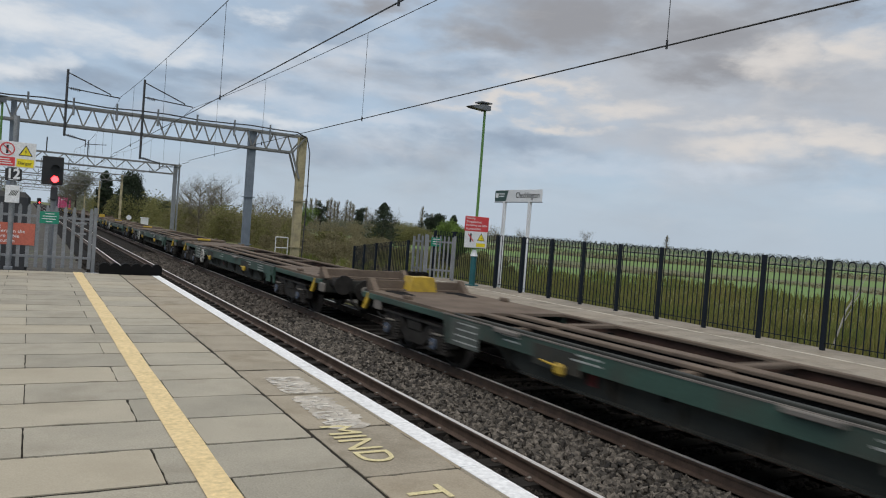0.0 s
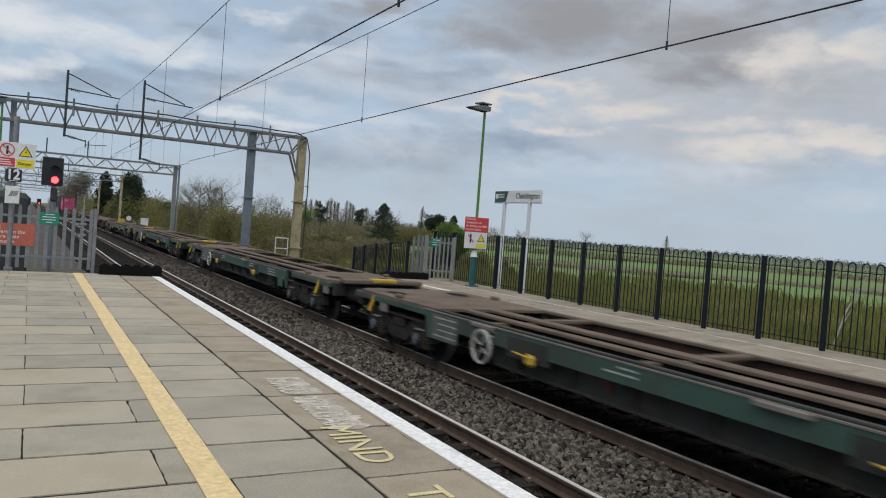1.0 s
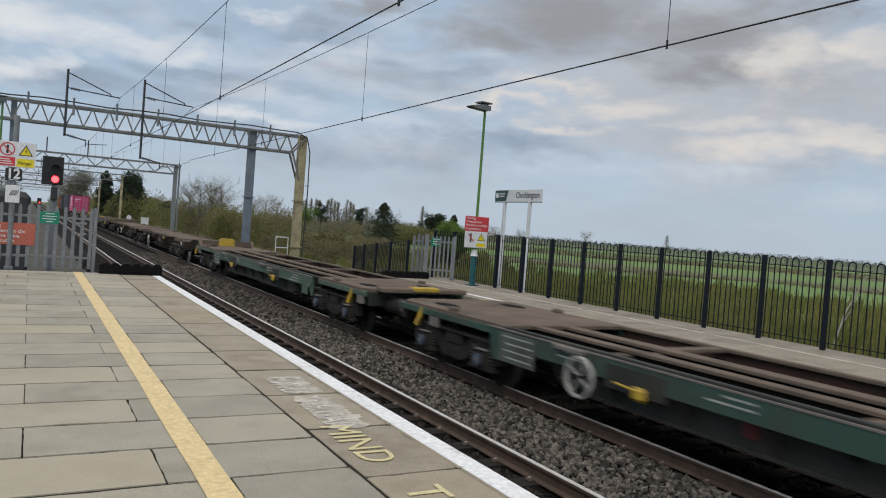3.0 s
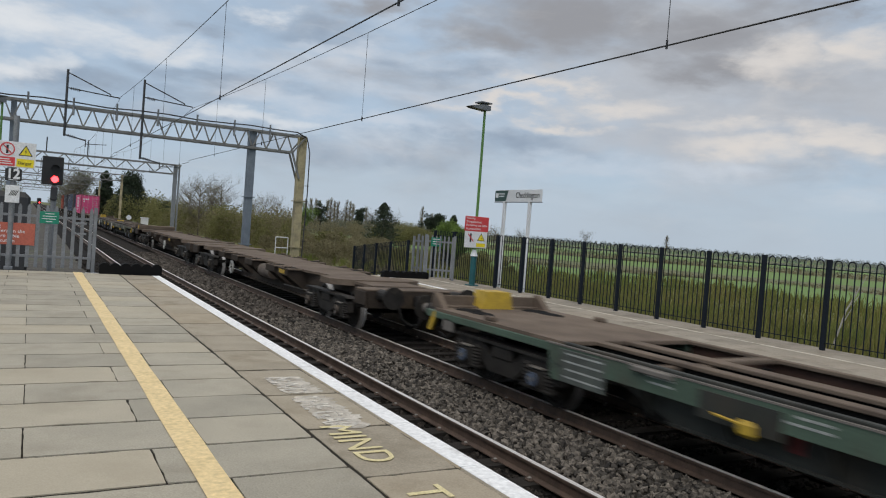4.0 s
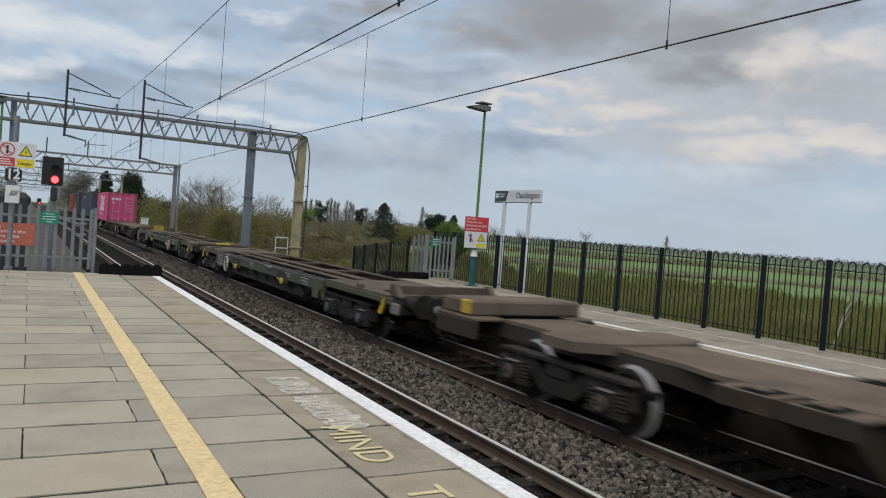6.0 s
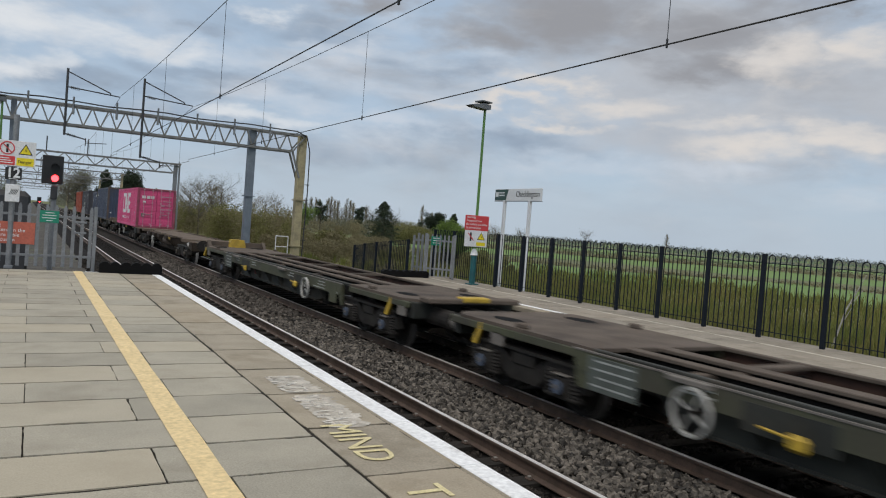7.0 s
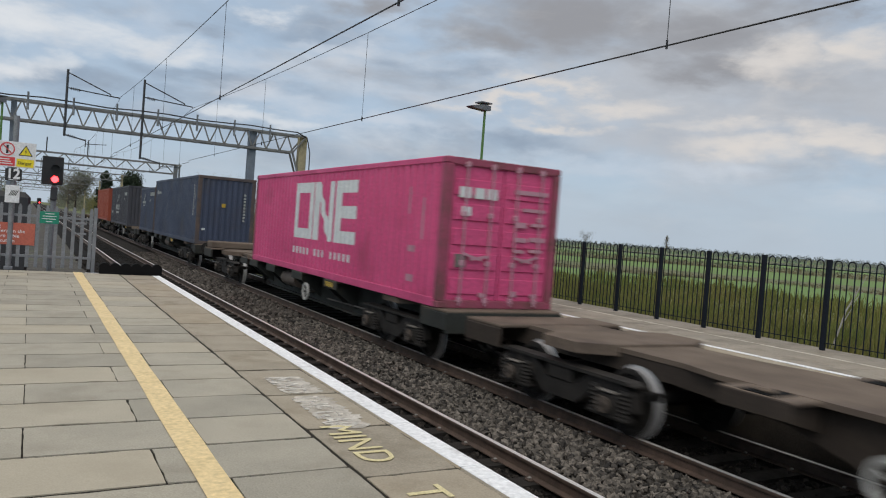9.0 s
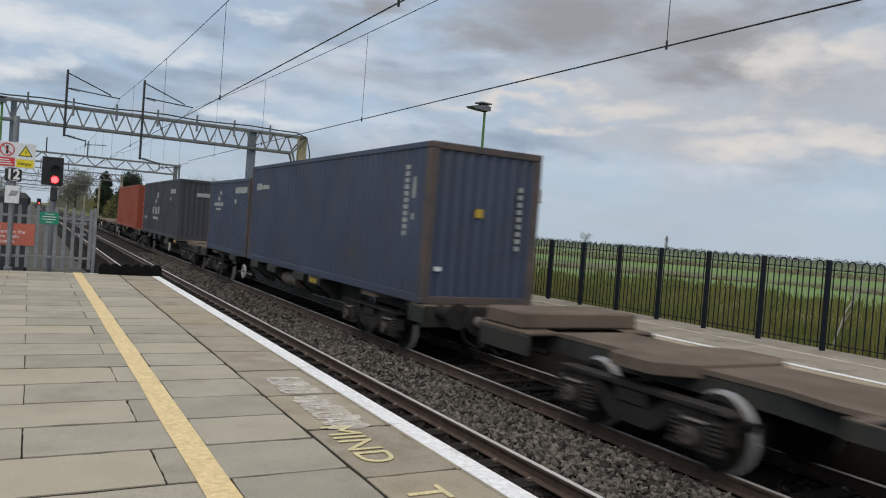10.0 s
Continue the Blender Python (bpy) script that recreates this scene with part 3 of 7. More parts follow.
def make_track(centre, rails, y0, y1, near):
    bed = Mesh()
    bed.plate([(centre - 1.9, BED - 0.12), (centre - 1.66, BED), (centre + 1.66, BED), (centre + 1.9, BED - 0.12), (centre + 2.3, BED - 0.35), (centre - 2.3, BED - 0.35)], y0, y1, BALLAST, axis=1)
    b = solid("track_bed", bed, "oily ballast bed with the train's shade in its colour", "ballast", kind="structure")
    for x in rails:
        r = Mesh()
        prof = [(-0.07, 0), (0.07, 0), (0.07, 0.012), (0.012, 0.03), (0.010, 0.115), (0.033, 0.125), (0.036, 0.150), (0.030, 0.158), (-0.030, 0.158), (-0.036, 0.150), (-0.033, 0.125), (-0.010, 0.115), (-0.012, 0.03), (-0.07, 0.012)]
        r.plate([(x + a, RT - 0.158 + b_) for a, b_ in prof], y0, y1, RAIL, axis=1)
        rail = solid("rail", r, "rusty steel rail with a polished running surface", "rail", "running rails", "structure")
        hd = Mesh()
        hd.box((x - 0.030, y0, RT), (x + 0.030, y1, RT + 0.003), RAILTOP)
        part("running_surface", hd, rail, "polished bright steel")
    sl = Mesh()
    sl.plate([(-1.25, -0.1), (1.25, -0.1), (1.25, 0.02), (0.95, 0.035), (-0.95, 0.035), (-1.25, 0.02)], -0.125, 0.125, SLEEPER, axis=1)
    for s in (-1, 1):
        for e in (-1, 1):
            sl.box((s * 0.7175 + e * 0.11 - 0.03, -0.045, 0.03), (s * 0.7175 + e * 0.11 + 0.03, 0.045, 0.06), RAIL, 0.01)
            sl.box((s * 0.7175 + e * 0.105 - 0.02, -0.016, 0.058), (s * 0.7175 + e * 0.105 + 0.02, 0.016, 0.078), CLIP, 0.006)
    data = sl.data("sleeper")
    y = 1.0 - 0.65 * 10
    while y < 60:
        part("sleeper", data, b, at=(centre, y, RT - 0.158 - 0.035))
        y += 0.65


make_track(C1, RAILS[:2], -30, 900, True)
make_track(C2, RAILS[2:], -30, 900, False)


def make_stones():
    """Loose ballast: broken stones lying on the beds, densest where the eye is near."""
    rng = np.random.default_rng(4)
    ico = np.array([(0, 0, 1), (0.9, 0, 0.3), (0.28, 0.85, 0.3), (-0.72, 0.53, 0.3), (-0.72, -0.53, 0.3), (0.28, -0.85, 0.3), (0, 0, -0.6)])
    tri = np.array([(0, 1, 2), (0, 2, 3), (0, 3, 4), (0, 4, 5), (0, 5, 1), (6, 2, 1), (6, 3, 2), (6, 4, 3), (6, 5, 4), (6, 1, 5)])
    areas = [(4.90, 6.56, 2.0, 9.0, 460, 0.046, 0.075), (4.90, 6.56, 9.0, 18.0, 360, 0.048, 0.075), (4.90, 6.56, 18.0, 45.0, 110, 0.07, 0.06),
             (2.65, 4.70, 2.0, 12.0, 300, 0.042, -0.012), (6.80, 8.05, 2.0, 14.0, 220, 0.042, -0.012), (2.0, 4.7, 17.5, 40.0, 40, 0.06, -0.01)]
    sets = {0: ([], []), 1: ([], []), 2: ([], [])}
    for x0, x1, y0, y1, dens, size, lift in areas:
        vs, fs = sets[0 if lift <= 0 else 2 if y0 > 15 else 1]
        k = sum(len(q) for q in vs)
        n = int((x1 - x0) * (y1 - y0) * dens)
        px, py = rng.uniform(x0, x1, n), rng.uniform(y0, y1, n)
        sc = size * rng.uniform(0.5, 1.45, (n, 1, 1)) * rng.uniform(0.65, 1.2, (n, 1, 3))
        sh = ico[None] * sc + rng.normal(0, size * 0.16, (n, 7, 3))
        q = rng.normal(size=(n, 4))
        q /= np.linalg.norm(q, axis=1, keepdims=True)
        w, x, y, z = q.T
        R = np.stack([1 - 2 * (y * y + z * z), 2 * (x * y - z * w), 2 * (x * z + y * w), 2 * (x * y + z * w), 1 - 2 * (x * x + z * z), 2 * (y * z - x * w), 2 * (x * z - y * w), 2 * (y * z + x * w), 1 - 2 * (x * x + y * y)], 1).reshape(n, 3, 3)
        sh = np.einsum("nij,nkj->nki", R, sh)
        mid = 1 - np.abs((px - (x0 + x1) / 2) / ((x1 - x0) / 2)) ** 3
        pz = BED + (lift * mid if lift > 0 else lift) + rng.uniform(-0.005, 0.02, n)
        sh += np.stack([px, py, pz], 1)[:, None]
        vs.append(sh.reshape(-1, 3))
        fs.append((tri[None] + (k + 7 * np.arange(n))[:, None, None]).reshape(-1, 3))
    for clean, mat, label in ((1, STONE, "grey-brown broken stone ballast between the tracks"), (0, STONE_DARK, "oily ballast stones darkened for shade between the rails"), (2, STONE_MID, "dirty brown ballast further along the line")):
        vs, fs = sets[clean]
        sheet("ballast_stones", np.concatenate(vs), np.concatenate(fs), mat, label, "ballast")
    heap = Mesh()
    heap.plate([(4.88, BED - 0.03), (5.2, BED + 0.03), (5.73, BED + 0.055), (6.25, BED + 0.03), (6.58, BED - 0.03), (6.58, BED - 0.3), (4.88, BED - 0.3)], -30, 600, SHOULDER, axis=1)
    solid("ballast_shoulder", heap, "ballast heaped between the two tracks", "ballast", kind="structure")


make_stones()


def make_cess():
    m = Mesh()
    m.plate([(-9.0, -1.22), (-8.6, -1.13), (2.1, -1.13), (2.1, -1.6), (-9.0, -1.6)], NEAR_END + 0.02, 600, CESS, axis=1)
    solid("cess", m, "grey gravel strip beside the near track", "gravel", kind="structure")
    m = Mesh()
    m.plate([(9.65, -1.16), (12.0, -1.16), (12.6, -1.3), (12.6, -1.7), (9.65, -1.7)], FAR_END + 0.02, 600, CESS, axis=1)
    solid("cess", m, "grey gravel strip beside the far track", "gravel", kind="structure")


make_cess()

# ---- platforms ----
ROW, ROW0 = 0.639, 7.288


def make_near_platform():
    body = Mesh()
    body.box((-6.35, -6.1, BED - 0.4), (EDGE - 0.10, NEAR_END, -0.009), JOINT)
    plat = solid("platform", body, "station platform paved with worn grey concrete slabs", "platform", kind="structure")
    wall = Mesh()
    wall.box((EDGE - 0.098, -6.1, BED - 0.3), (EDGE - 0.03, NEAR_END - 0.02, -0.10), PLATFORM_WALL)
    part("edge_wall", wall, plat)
    slab_cache = {}

    def slab(x0, x1, y0, y1, mat, z1=0.0, gap=0.009):
        w, h = round(x1 - x0, 3), round(y1 - y0, 3)
        key = (w, h, mat.name, rng.randrange(5))
        if key not in slab_cache:
            s = Mesh()
            x_, y_ = gap * 0.25, gap * 1.15
            out = []
            for (ax, ay), (bx, by) in (((x_, y_), (w - x_, y_)), ((w - x_, y_), (w - x_, h - y_)), ((w - x_, h - y_), (x_, h - y_)), ((x_, h - y_), (x_, y_))):
                for i in range(7):
                    t, chip = i / 7, abs(rng.gauss(0, 0.005)) + (0.006 if i == 0 else 0) + (0.016 if rng.random() < 0.05 else 0)
                    px, py = ax + (bx - ax) * t, ay + (by - ay) * t
                    out.append((px + (chip if px < w / 2 else -chip) * (0.5 if ay == by else 0.35), py + (chip if py < h / 2 else -chip) * (1 if ay == by else 0.5)))
            s.plate(out, -0.05, 0.0, mat, axis=2)
            slab_cache[key] = s.data("paving_slab")
        ob = part("paving_slab", slab_cache[key], plat, at=pose(x0 + rng.uniform(-0.003, 0.003), y0 + rng.uniform(-0.004, 0.004), z1, rng.uniform(-0.15, 0.15), rng.uniform(-0.10, 0.10), rng.uniform(-0.25, 0.25)))
        return ob
    rng = random.Random(3)
    k = 0
    for k in range(-16, 40):
        y1 = ROW0 - k * ROW
        y0 = y1 - ROW
        if y0 < -6.1:
            break
        y1 = min(y1, NEAR_END)
        cuts = [1.05, 0.04, -0.97, -1.98, -2.99, -4.0, -5.01, -6.02] if k % 2 else [0.72, -0.29, -1.30, -2.31, -3.32, -4.33, -5.34, -6.35]
        right = 1.750
        for c in cuts:
            slab(c, right, y0, y1, SLAB, rng.uniform(-0.003, 0.0))
            right = c
    y = 3.89 - 1.025 * 9
    while y < NEAR_END - 0.3:
        y1 = min(y + 1.025, NEAR_END)
        slab(1.768, 2.385, y, y1, COPER, rng.uniform(-0.003, 0.0), 0.0095)
        cop = Mesh()
        cop.box((2.39, y + 0.004, -0.10), (EDGE, y1 - 0.004, 0.0), COPER, 0.012)
        st = part("coping_stone", cop, plat)
        line = Mesh()
        line.box((2.408, y + 0.004, 0.0), (EDGE - 0.004, y1 - 0.004, 0.004), WHITE_LINE)
        line.box((EDGE - 0.0005, y + 0.006, -0.05), (EDGE + 0.003, y1 - 0.006, -0.006), WHITE_LINE)
        part("white_edge_line", line, st, "white painted platform edge")
        y += 1.025
    line = Mesh()
    n = 48
    rr = random.Random(8)
    vs = []
    for i in range(n + 1):
        yy = -5.9 + (NEAR_END + 5.9) * i / n
        vs += [(0.868 + rr.uniform(-0.004, 0.004), yy, 0.004), (1.040 + rr.uniform(-0.004, 0.004), yy, 0.004)]
    line.add(vs, [(2 * i, 2 * i + 1, 2 * i + 3, 2 * i + 2) for i in range(n)], YELLOW_LINE)
    part("yellow_line", line, plat, "worn yellow safety line")
    end = Mesh()
    end.box((1.1, NEAR_END - 0.10, 0.0005), (EDGE - 0.02, NEAR_END - 0.04, 0.004), WHITE_LINE)
    part("end_line", end, plat, "white painted line across the platform end")
    # words painted along the edge; they are read from the track side
    lettering("MIND", 0.345, YELLOW_FADED, Matrix.Translation((1.87, 4.97, 0.004)) @ pose(0, 0, 0, 0, 0, -90), plat, "painted_word", squeeze=0.98, fat=0.0)
    lettering("T", 0.345, YELLOW_FADED, Matrix.Translation((1.88, 3.66, 0.004)) @ pose(0, 0, 0, 0, 0, -90), plat, "painted_word")
    worn = Mesh()
    for a, b in ((4.86, 5.86), (5.96, 6.62)):
        vs, k = [], 26
        for i in range(k + 1):
            edge = 0.05 if i in (0, k) else 0.0
            vs += [(1.945 + edge + rr.uniform(-0.03, 0.04), a + (b - a) * i / k, 0.0025), (2.265 - edge + rr.uniform(-0.05, 0.03), a + (b - a) * i / k, 0.0025)]
        worn.add(vs, [(2 * i, 2 * i + 1, 2 * i + 3, 2 * i + 2) for i in range(k)], PAINT_WASH)
    for word, y, tight in (("THE GAP", 5.84, 0.70), ("MIND", 6.60, 0.76)):
        lettering(word, 0.33, WORN_WHITE, Matrix.Translation((1.93, y, 0.005)) @ pose(0, 0, 0, 0, 0, -90), plat, "worn_word", squeeze=tight, fat=0.01)
    part("worn_marking", worn, plat, "thin smear of worn white paint")


def make_far_platform():
    body = Mesh()
    body.box((FAR_EDGE + 0.10, -6.1, BED - 0.4), (FENCE_X + 0.35, FAR_END, -0.012), JOINT)
    plat = solid("platform", body, "opposite station platform with pale concrete paving", "platform", kind="structure")
    wall = Mesh()
    wall.box((FAR_EDGE + 0.04, -6.1, BED - 0.3), (FAR_EDGE + 0.098, FAR_END - 0.02, -0.10), PLATFORM_WALL)
    part("edge_wall", wall, plat)
    rng = random.Random(5)
    cache = {}

    def slab(x0, x1, y0, y1, mat, z=0.0):
        key = (round(x1 - x0, 3), round(y1 - y0, 3), mat.name)
        if key not in cache:
            s = Mesh()
            s.box((0.005, 0.005, -0.05), (key[0] - 0.005, key[1] - 0.005, 0), mat, 0.005)
            cache[key] = s.data("paving_slab")
        part("paving_slab", cache[key], plat, at=(x0, y0, z))
    y = -6.0
    while y < FAR_END - 0.01:
        y1 = min(y + 1.0, FAR_END)
        slab(FAR_EDGE + 0.26, FAR_EDGE + 0.95, y, y1, FAR_SLAB, rng.uniform(-0.003, 0))
        slab(FAR_EDGE + 0.95, FAR_EDGE + 1.75, y, y1, FAR_SLAB, rng.uniform(-0.003, 0))
        slab(FAR_EDGE + 1.75, FENCE_X + 0.30, y, y1, FAR_SLAB, rng.uniform(-0.003, 0))
        c = Mesh()
        c.box((FAR_EDGE, y + 0.004, -0.10), (FAR_EDGE + 0.255, y1 - 0.004, 0), COPER, 0.012)
        st = part("coping_stone", c, plat)
        ln = Mesh()
        ln.box((FAR_EDGE + 0.27, y + 0.012, -0.004), (FAR_EDGE + 0.40, y1 - 0.012, 0.004), WHITE_LINE)
        part("white_edge_line", ln, plat, "white painted platform edge line")
        y += 1.0
    ln = Mesh()
    ln.box((10.44, -5.9, 0.0005), (10.51, FAR_END, 0.004), PALE_LINE)
    part("safety_line", ln, plat, "thin worn cream safety line")


make_near_platform()
make_far_platform()


# ---- overhead line ----
def make_gantry(y, xl, xr, ztop, zbot, masts, tubes, near=True, label=""):
    g = thing("catenary_gantry", label or "steel lattice catenary gantry spanning the tracks", "gantry", "catenary gantries")
    yy = (y - 0.35, y + 0.35) if near else (y - 0.45, y + 0.45)
    for k, q in enumerate(yy):
        m = Mesh()
        r = 0.055 if near else 0.06
        m.beam((xl, q, ztop), (xr, q, ztop), 0.12, 0.12 if near else 0.14, GANTRY)
        m.beam((xl, q, zbot), (xr - 0.75, q, zbot), 0.12, 0.12 if near else 0.14, GANTRY)
        m.beam((xr - 0.75, q, zbot), (xr, q, ztop), 0.08, 0.08, GANTRY)
        part("chord", m, g)
        n = max(6, int((xr - 0.75 - xl) / (0.78 if near else 1.9)))
        step = (xr - 0.75 - xl) / n
        for i in range(n if k == 0 else 0):
            d = Mesh()
            a = xl + i * step
            d.beam((a, q, zbot), (a + step / 2, q, ztop), 0.07 if near else 0.10, 0.07 if near else 0.10, GANTRY)
            d.beam((a + step / 2, q, ztop), (a + step, q, zbot), 0.07 if near else 0.10, 0.07 if near else 0.10, GANTRY)
            part("lattice_bar", d, g)
    for i in range(9):
        a = xl + (xr - 0.9 - xl) * i / 8
        for z in (ztop, zbot):
            m = Mesh()
            m.beam((a, yy[0], z), (a, yy[1], z), 0.06, 0.06, GANTRY)
            part("cross_tie", m, g)
    for x, mat, w, base in masts:
        m = Mesh()
        m.box((x - w / 2, y - w / 2, base), (x + w / 2, y + w / 2, ztop + 0.05), mat, 0.02)
        if near:
            for z in (2.55, -0.2):
                m.box((x - w / 2 - 0.09, y - w / 2 - 0.09, z), (x + w / 2 + 0.09, y + w / 2 + 0.09, z + 0.06), mat)
        part("mast", m, g, "weathered cream-painted mast" if mat is MAST_YELLOW else "")
    for x, top, bot, reach in tubes:
        m = Mesh()
        m.bar((x, y - 0.45, bot), (x, y - 0.45, top), 0.06, DARK_STEEL, 8)
        part("drop_tube", m, g)
        if near:
            a = Mesh()
            a.bar((x, y - 0.45, top - 0.15), (x + reach * 0.82, y - 0.45, top - 0.98), 0.03, DARK_STEEL, 6)
            a.bar((x, y - 0.45, top - 0.93), (x + reach, y - 0.45, top - 1.10), 0.03, DARK_STEEL, 6)
            for i in range(5):
                a.bar((x + 0.18 + i * 0.09, y - 0.45, top - 0.945 - i * 0.012), (x + 0.22 + i * 0.09, y - 0.45, top - 0.95 - i * 0.012), 0.075, DARK_STEEL, 8)
            a.bar((x + reach * 0.82, y - 0.45, top - 0.98), (x + reach * 0.82, y - 0.45, top - 1.1), 0.03, DARK_STEEL, 6)
            part("messenger_arm", a, g)
            a = Mesh()
            a.bar((x, y - 0.45, bot + 0.08), (x + 1.0, y - 0.45, bot - 0.12), 0.035, DARK_STEEL, 6)
            a.bar((x + 1.0, y - 0.45, bot - 0.05), (x + 1.0, y - 0.45, bot - 0.45), 0.025, DARK_STEEL, 6)
            a.bar((x + 1.0, y - 0.45, bot - 0.30), (x + reach * 0.8, y - 0.45, bot + 0.02 - 0.25), 0.018, DARK_STEEL, 6)
            for i in range(4):
                a.bar((x + 0.15 + i * 0.1, y - 0.45, bot + 0.05 - i * 0.02), (x + 0.19 + i * 0.1, y - 0.45, bot + 0.045 - i * 0.02), 0.075, DARK_STEEL, 8)
            part("registration_arm", a, g)
    return g


GY = 43.5
main_gantry = make_gantry(GY, -4.2, 14.15, 6.42, 5.42, [(11.05, MAST_BLUE, 0.42, -1.4), (14.05, MAST_YELLOW, 0.46, -1.4), (-0.95, MAST_BLUE, 0.26, -1.4)], [(1.35, 8.25, 4.85, 2.5), (5.02, 8.32, 4.08, 2.55)], True,
                          "grey lattice catenary gantry on steel masts over the tracks")


def gantry_fittings():
    """Feeder cable along the top of the near gantry, insulators, and the cable that runs down the cream mast."""
    m = Mesh()
    pts = [(-4.2 + i * 1.5, GY - 0.4, 6.62 + 0.05 * math.cos(i * 1.9)) for i in range(11)] + [(12.3, GY - 0.4, 6.62), (13.6, GY - 0.4, 6.62), (14.2, GY - 0.42, 6.35), (14.42, GY - 0.42, 5.5), (14.45, GY - 0.4, 3.0), (14.36, GY - 0.4, -1.0)]
    m.tube(pts, 0.035, DARK_STEEL)
    part("feeder_cable", m, main_gantry, "black feeder cable")
    for i in range(8):
        b = Mesh()
        x = -2.4 + i * 2.05
        b.bar((x, GY - 0.42, 6.35), (x, GY - 0.42, 6.85), 0.05, LAMP_GREY, 8)
        b.bar((x, GY - 0.46, 5.95), (x, GY - 0.46, 6.35), 0.06, GALV, 8)
        part("insulator", b, main_gantry)
    for z in (0.2, 0.9, 1.7, 2.6, 3.5):
        b = Mesh()
        b.box((14.25, GY - 0.46, z), (14.52, GY - 0.40, z + 0.04), DARK_STEEL)
        part("cable_bracket", b, main_gantry)
    b = Mesh()
    b.beam((13.9, GY - 0.3, 3.9), (13.4, GY - 0.3, 5.4), 0.1, 0.1, GANTRY)
    b.beam((13.9, GY + 0.3, 3.9), (13.4, GY + 0.3, 5.4), 0.1, 0.1, GANTRY)
    part("knee_brace", b, main_gantry)


gantry_fittings()
make_gantry(87.0, -6.0, 14.4, 6.5, 5.5, [(13.9, GALV, 0.4, -1.4), (14.3, GALV, 0.18, -1.4)], [(5.0, 8.1, 6.4, 0), (1.2, 8.0, 6.4, 0)], False)
for gy in (131, 175, 222, 270, 330):
    make_gantry(gy, -7.0, 13.2, 6.6, 5.6, [(12.8, MAST_YELLOW, 0.34, -1.4), (-6.6, GALV, 0.3, -1.4)], [(5.0, 8.1, 6.4, 0), (1.2, 8.0, 6.4, 0)], False)


def make_wires():
    """Contact and messenger wires of both tracks with their droppers, span by span."""
    spans = [(-22.0, GY - 0.45), (GY - 0.45, 86.5), (86.5, 131), (131, 175)]
    for cx, stag, zm in ((C1, (-0.20, -0.25), 7.15), (C2, (0.15, 0.12), 7.15)):
        for a, b in spans:
            w = thing("overhead_wire", "thin black catenary wires with droppers above the track", "wire", "overhead wires")
            zc = 4.18
            n = 16

            def sag(t):
                return zm - 4 * 0.68 * t * (1 - t)
            m = Mesh()
            m.bar((cx + stag[0], a, zc), (cx + stag[1], b, zc + (0.1 if b < 60 else 0.1)), 0.0115 if cx > 5 else 0.011, WIRE, 6)
            part("contact_wire", m, w)
            m = Mesh()
            m.tube([(cx + stag[0] * (1 - i / n) + stag[1] * i / n, a + (b - a) * i / n, sag(i / n)) for i in range(n + 1)], 0.010, WIRE, 5)
            part("messenger_wire", m, w)
            k = 7
            for i in range(k):
                y = a + (b - a) * (i + 0.5) / k
                if a < 0:
                    y = (7.65, 18.45, 28.2, 36.5, -2, -10, -17)[i] if cx > 5 else (18.4, 27.3, 36.5, 8.5, 0, -9, -17)[i]
                t = (y - a) / (b - a)
                d = Mesh()
                x = cx + stag[0] * (1 - t) + stag[1] * t
                d.bar((x, y, zc), (x, y, sag(t)), 0.006, WIRE, 5)
                d.bar((x, y, zc), (x, y, zc + 0.12), 0.018, WIRE, 6)
                part("dropper", d, w)


make_wires()

# ---- the freight train ----
SPEED = 20.9
DK = 1.036             # deck above the rail
MOVERS = []            # (thing, place along the line at the start, height)


WHEEL_R = 0.42
WHEELSETS = []


def wheelset_data(tread):
    """An axle with its two flanged wheels, centred on the axle."""
    w = Mesh()
    n = 32
    prof = [(-0.07, 0.455), (-0.045, 0.455), (-0.035, 0.425), (0.065, 0.418), (0.07, 0.40), (0.07, 0.35), (0.03, 0.33), (0.025, 0.16), (0.06, 0.13), (0.07, 0.07), (-0.07, 0.07), (-0.07, 0.13), (-0.02, 0.16), (-0.02, 0.33), (-0.07, 0.35)]
    k = len(prof)
    for s in (-1, 1):
        base = len(w.v)
        w.v += [(s * (0.72 + px), math.cos(a) * r, math.sin(a) * r) for a in (2 * math.pi * i / n for i in range(n)) for px, r in prof]
        for j in range(k):
            slot = w.slot(tread if j in (1, 2) else BOGIE)
            w.f += [(base + i * k + j, base + i * k + (j + 1) % k, base + ((i + 1) % n) * k + (j + 1) % k, base + ((i + 1) % n) * k + j) for i in range(n)]
            w.m += [slot] * n
    w.bar((-0.9, 0, 0), (0.9, 0, 0), 0.075, SHADED_GRIME, 12)
    return w.data("wheelset")


BRIGHT_SET, DULL_SET = wheelset_data(TREAD), wheelset_data(DULL_TREAD)


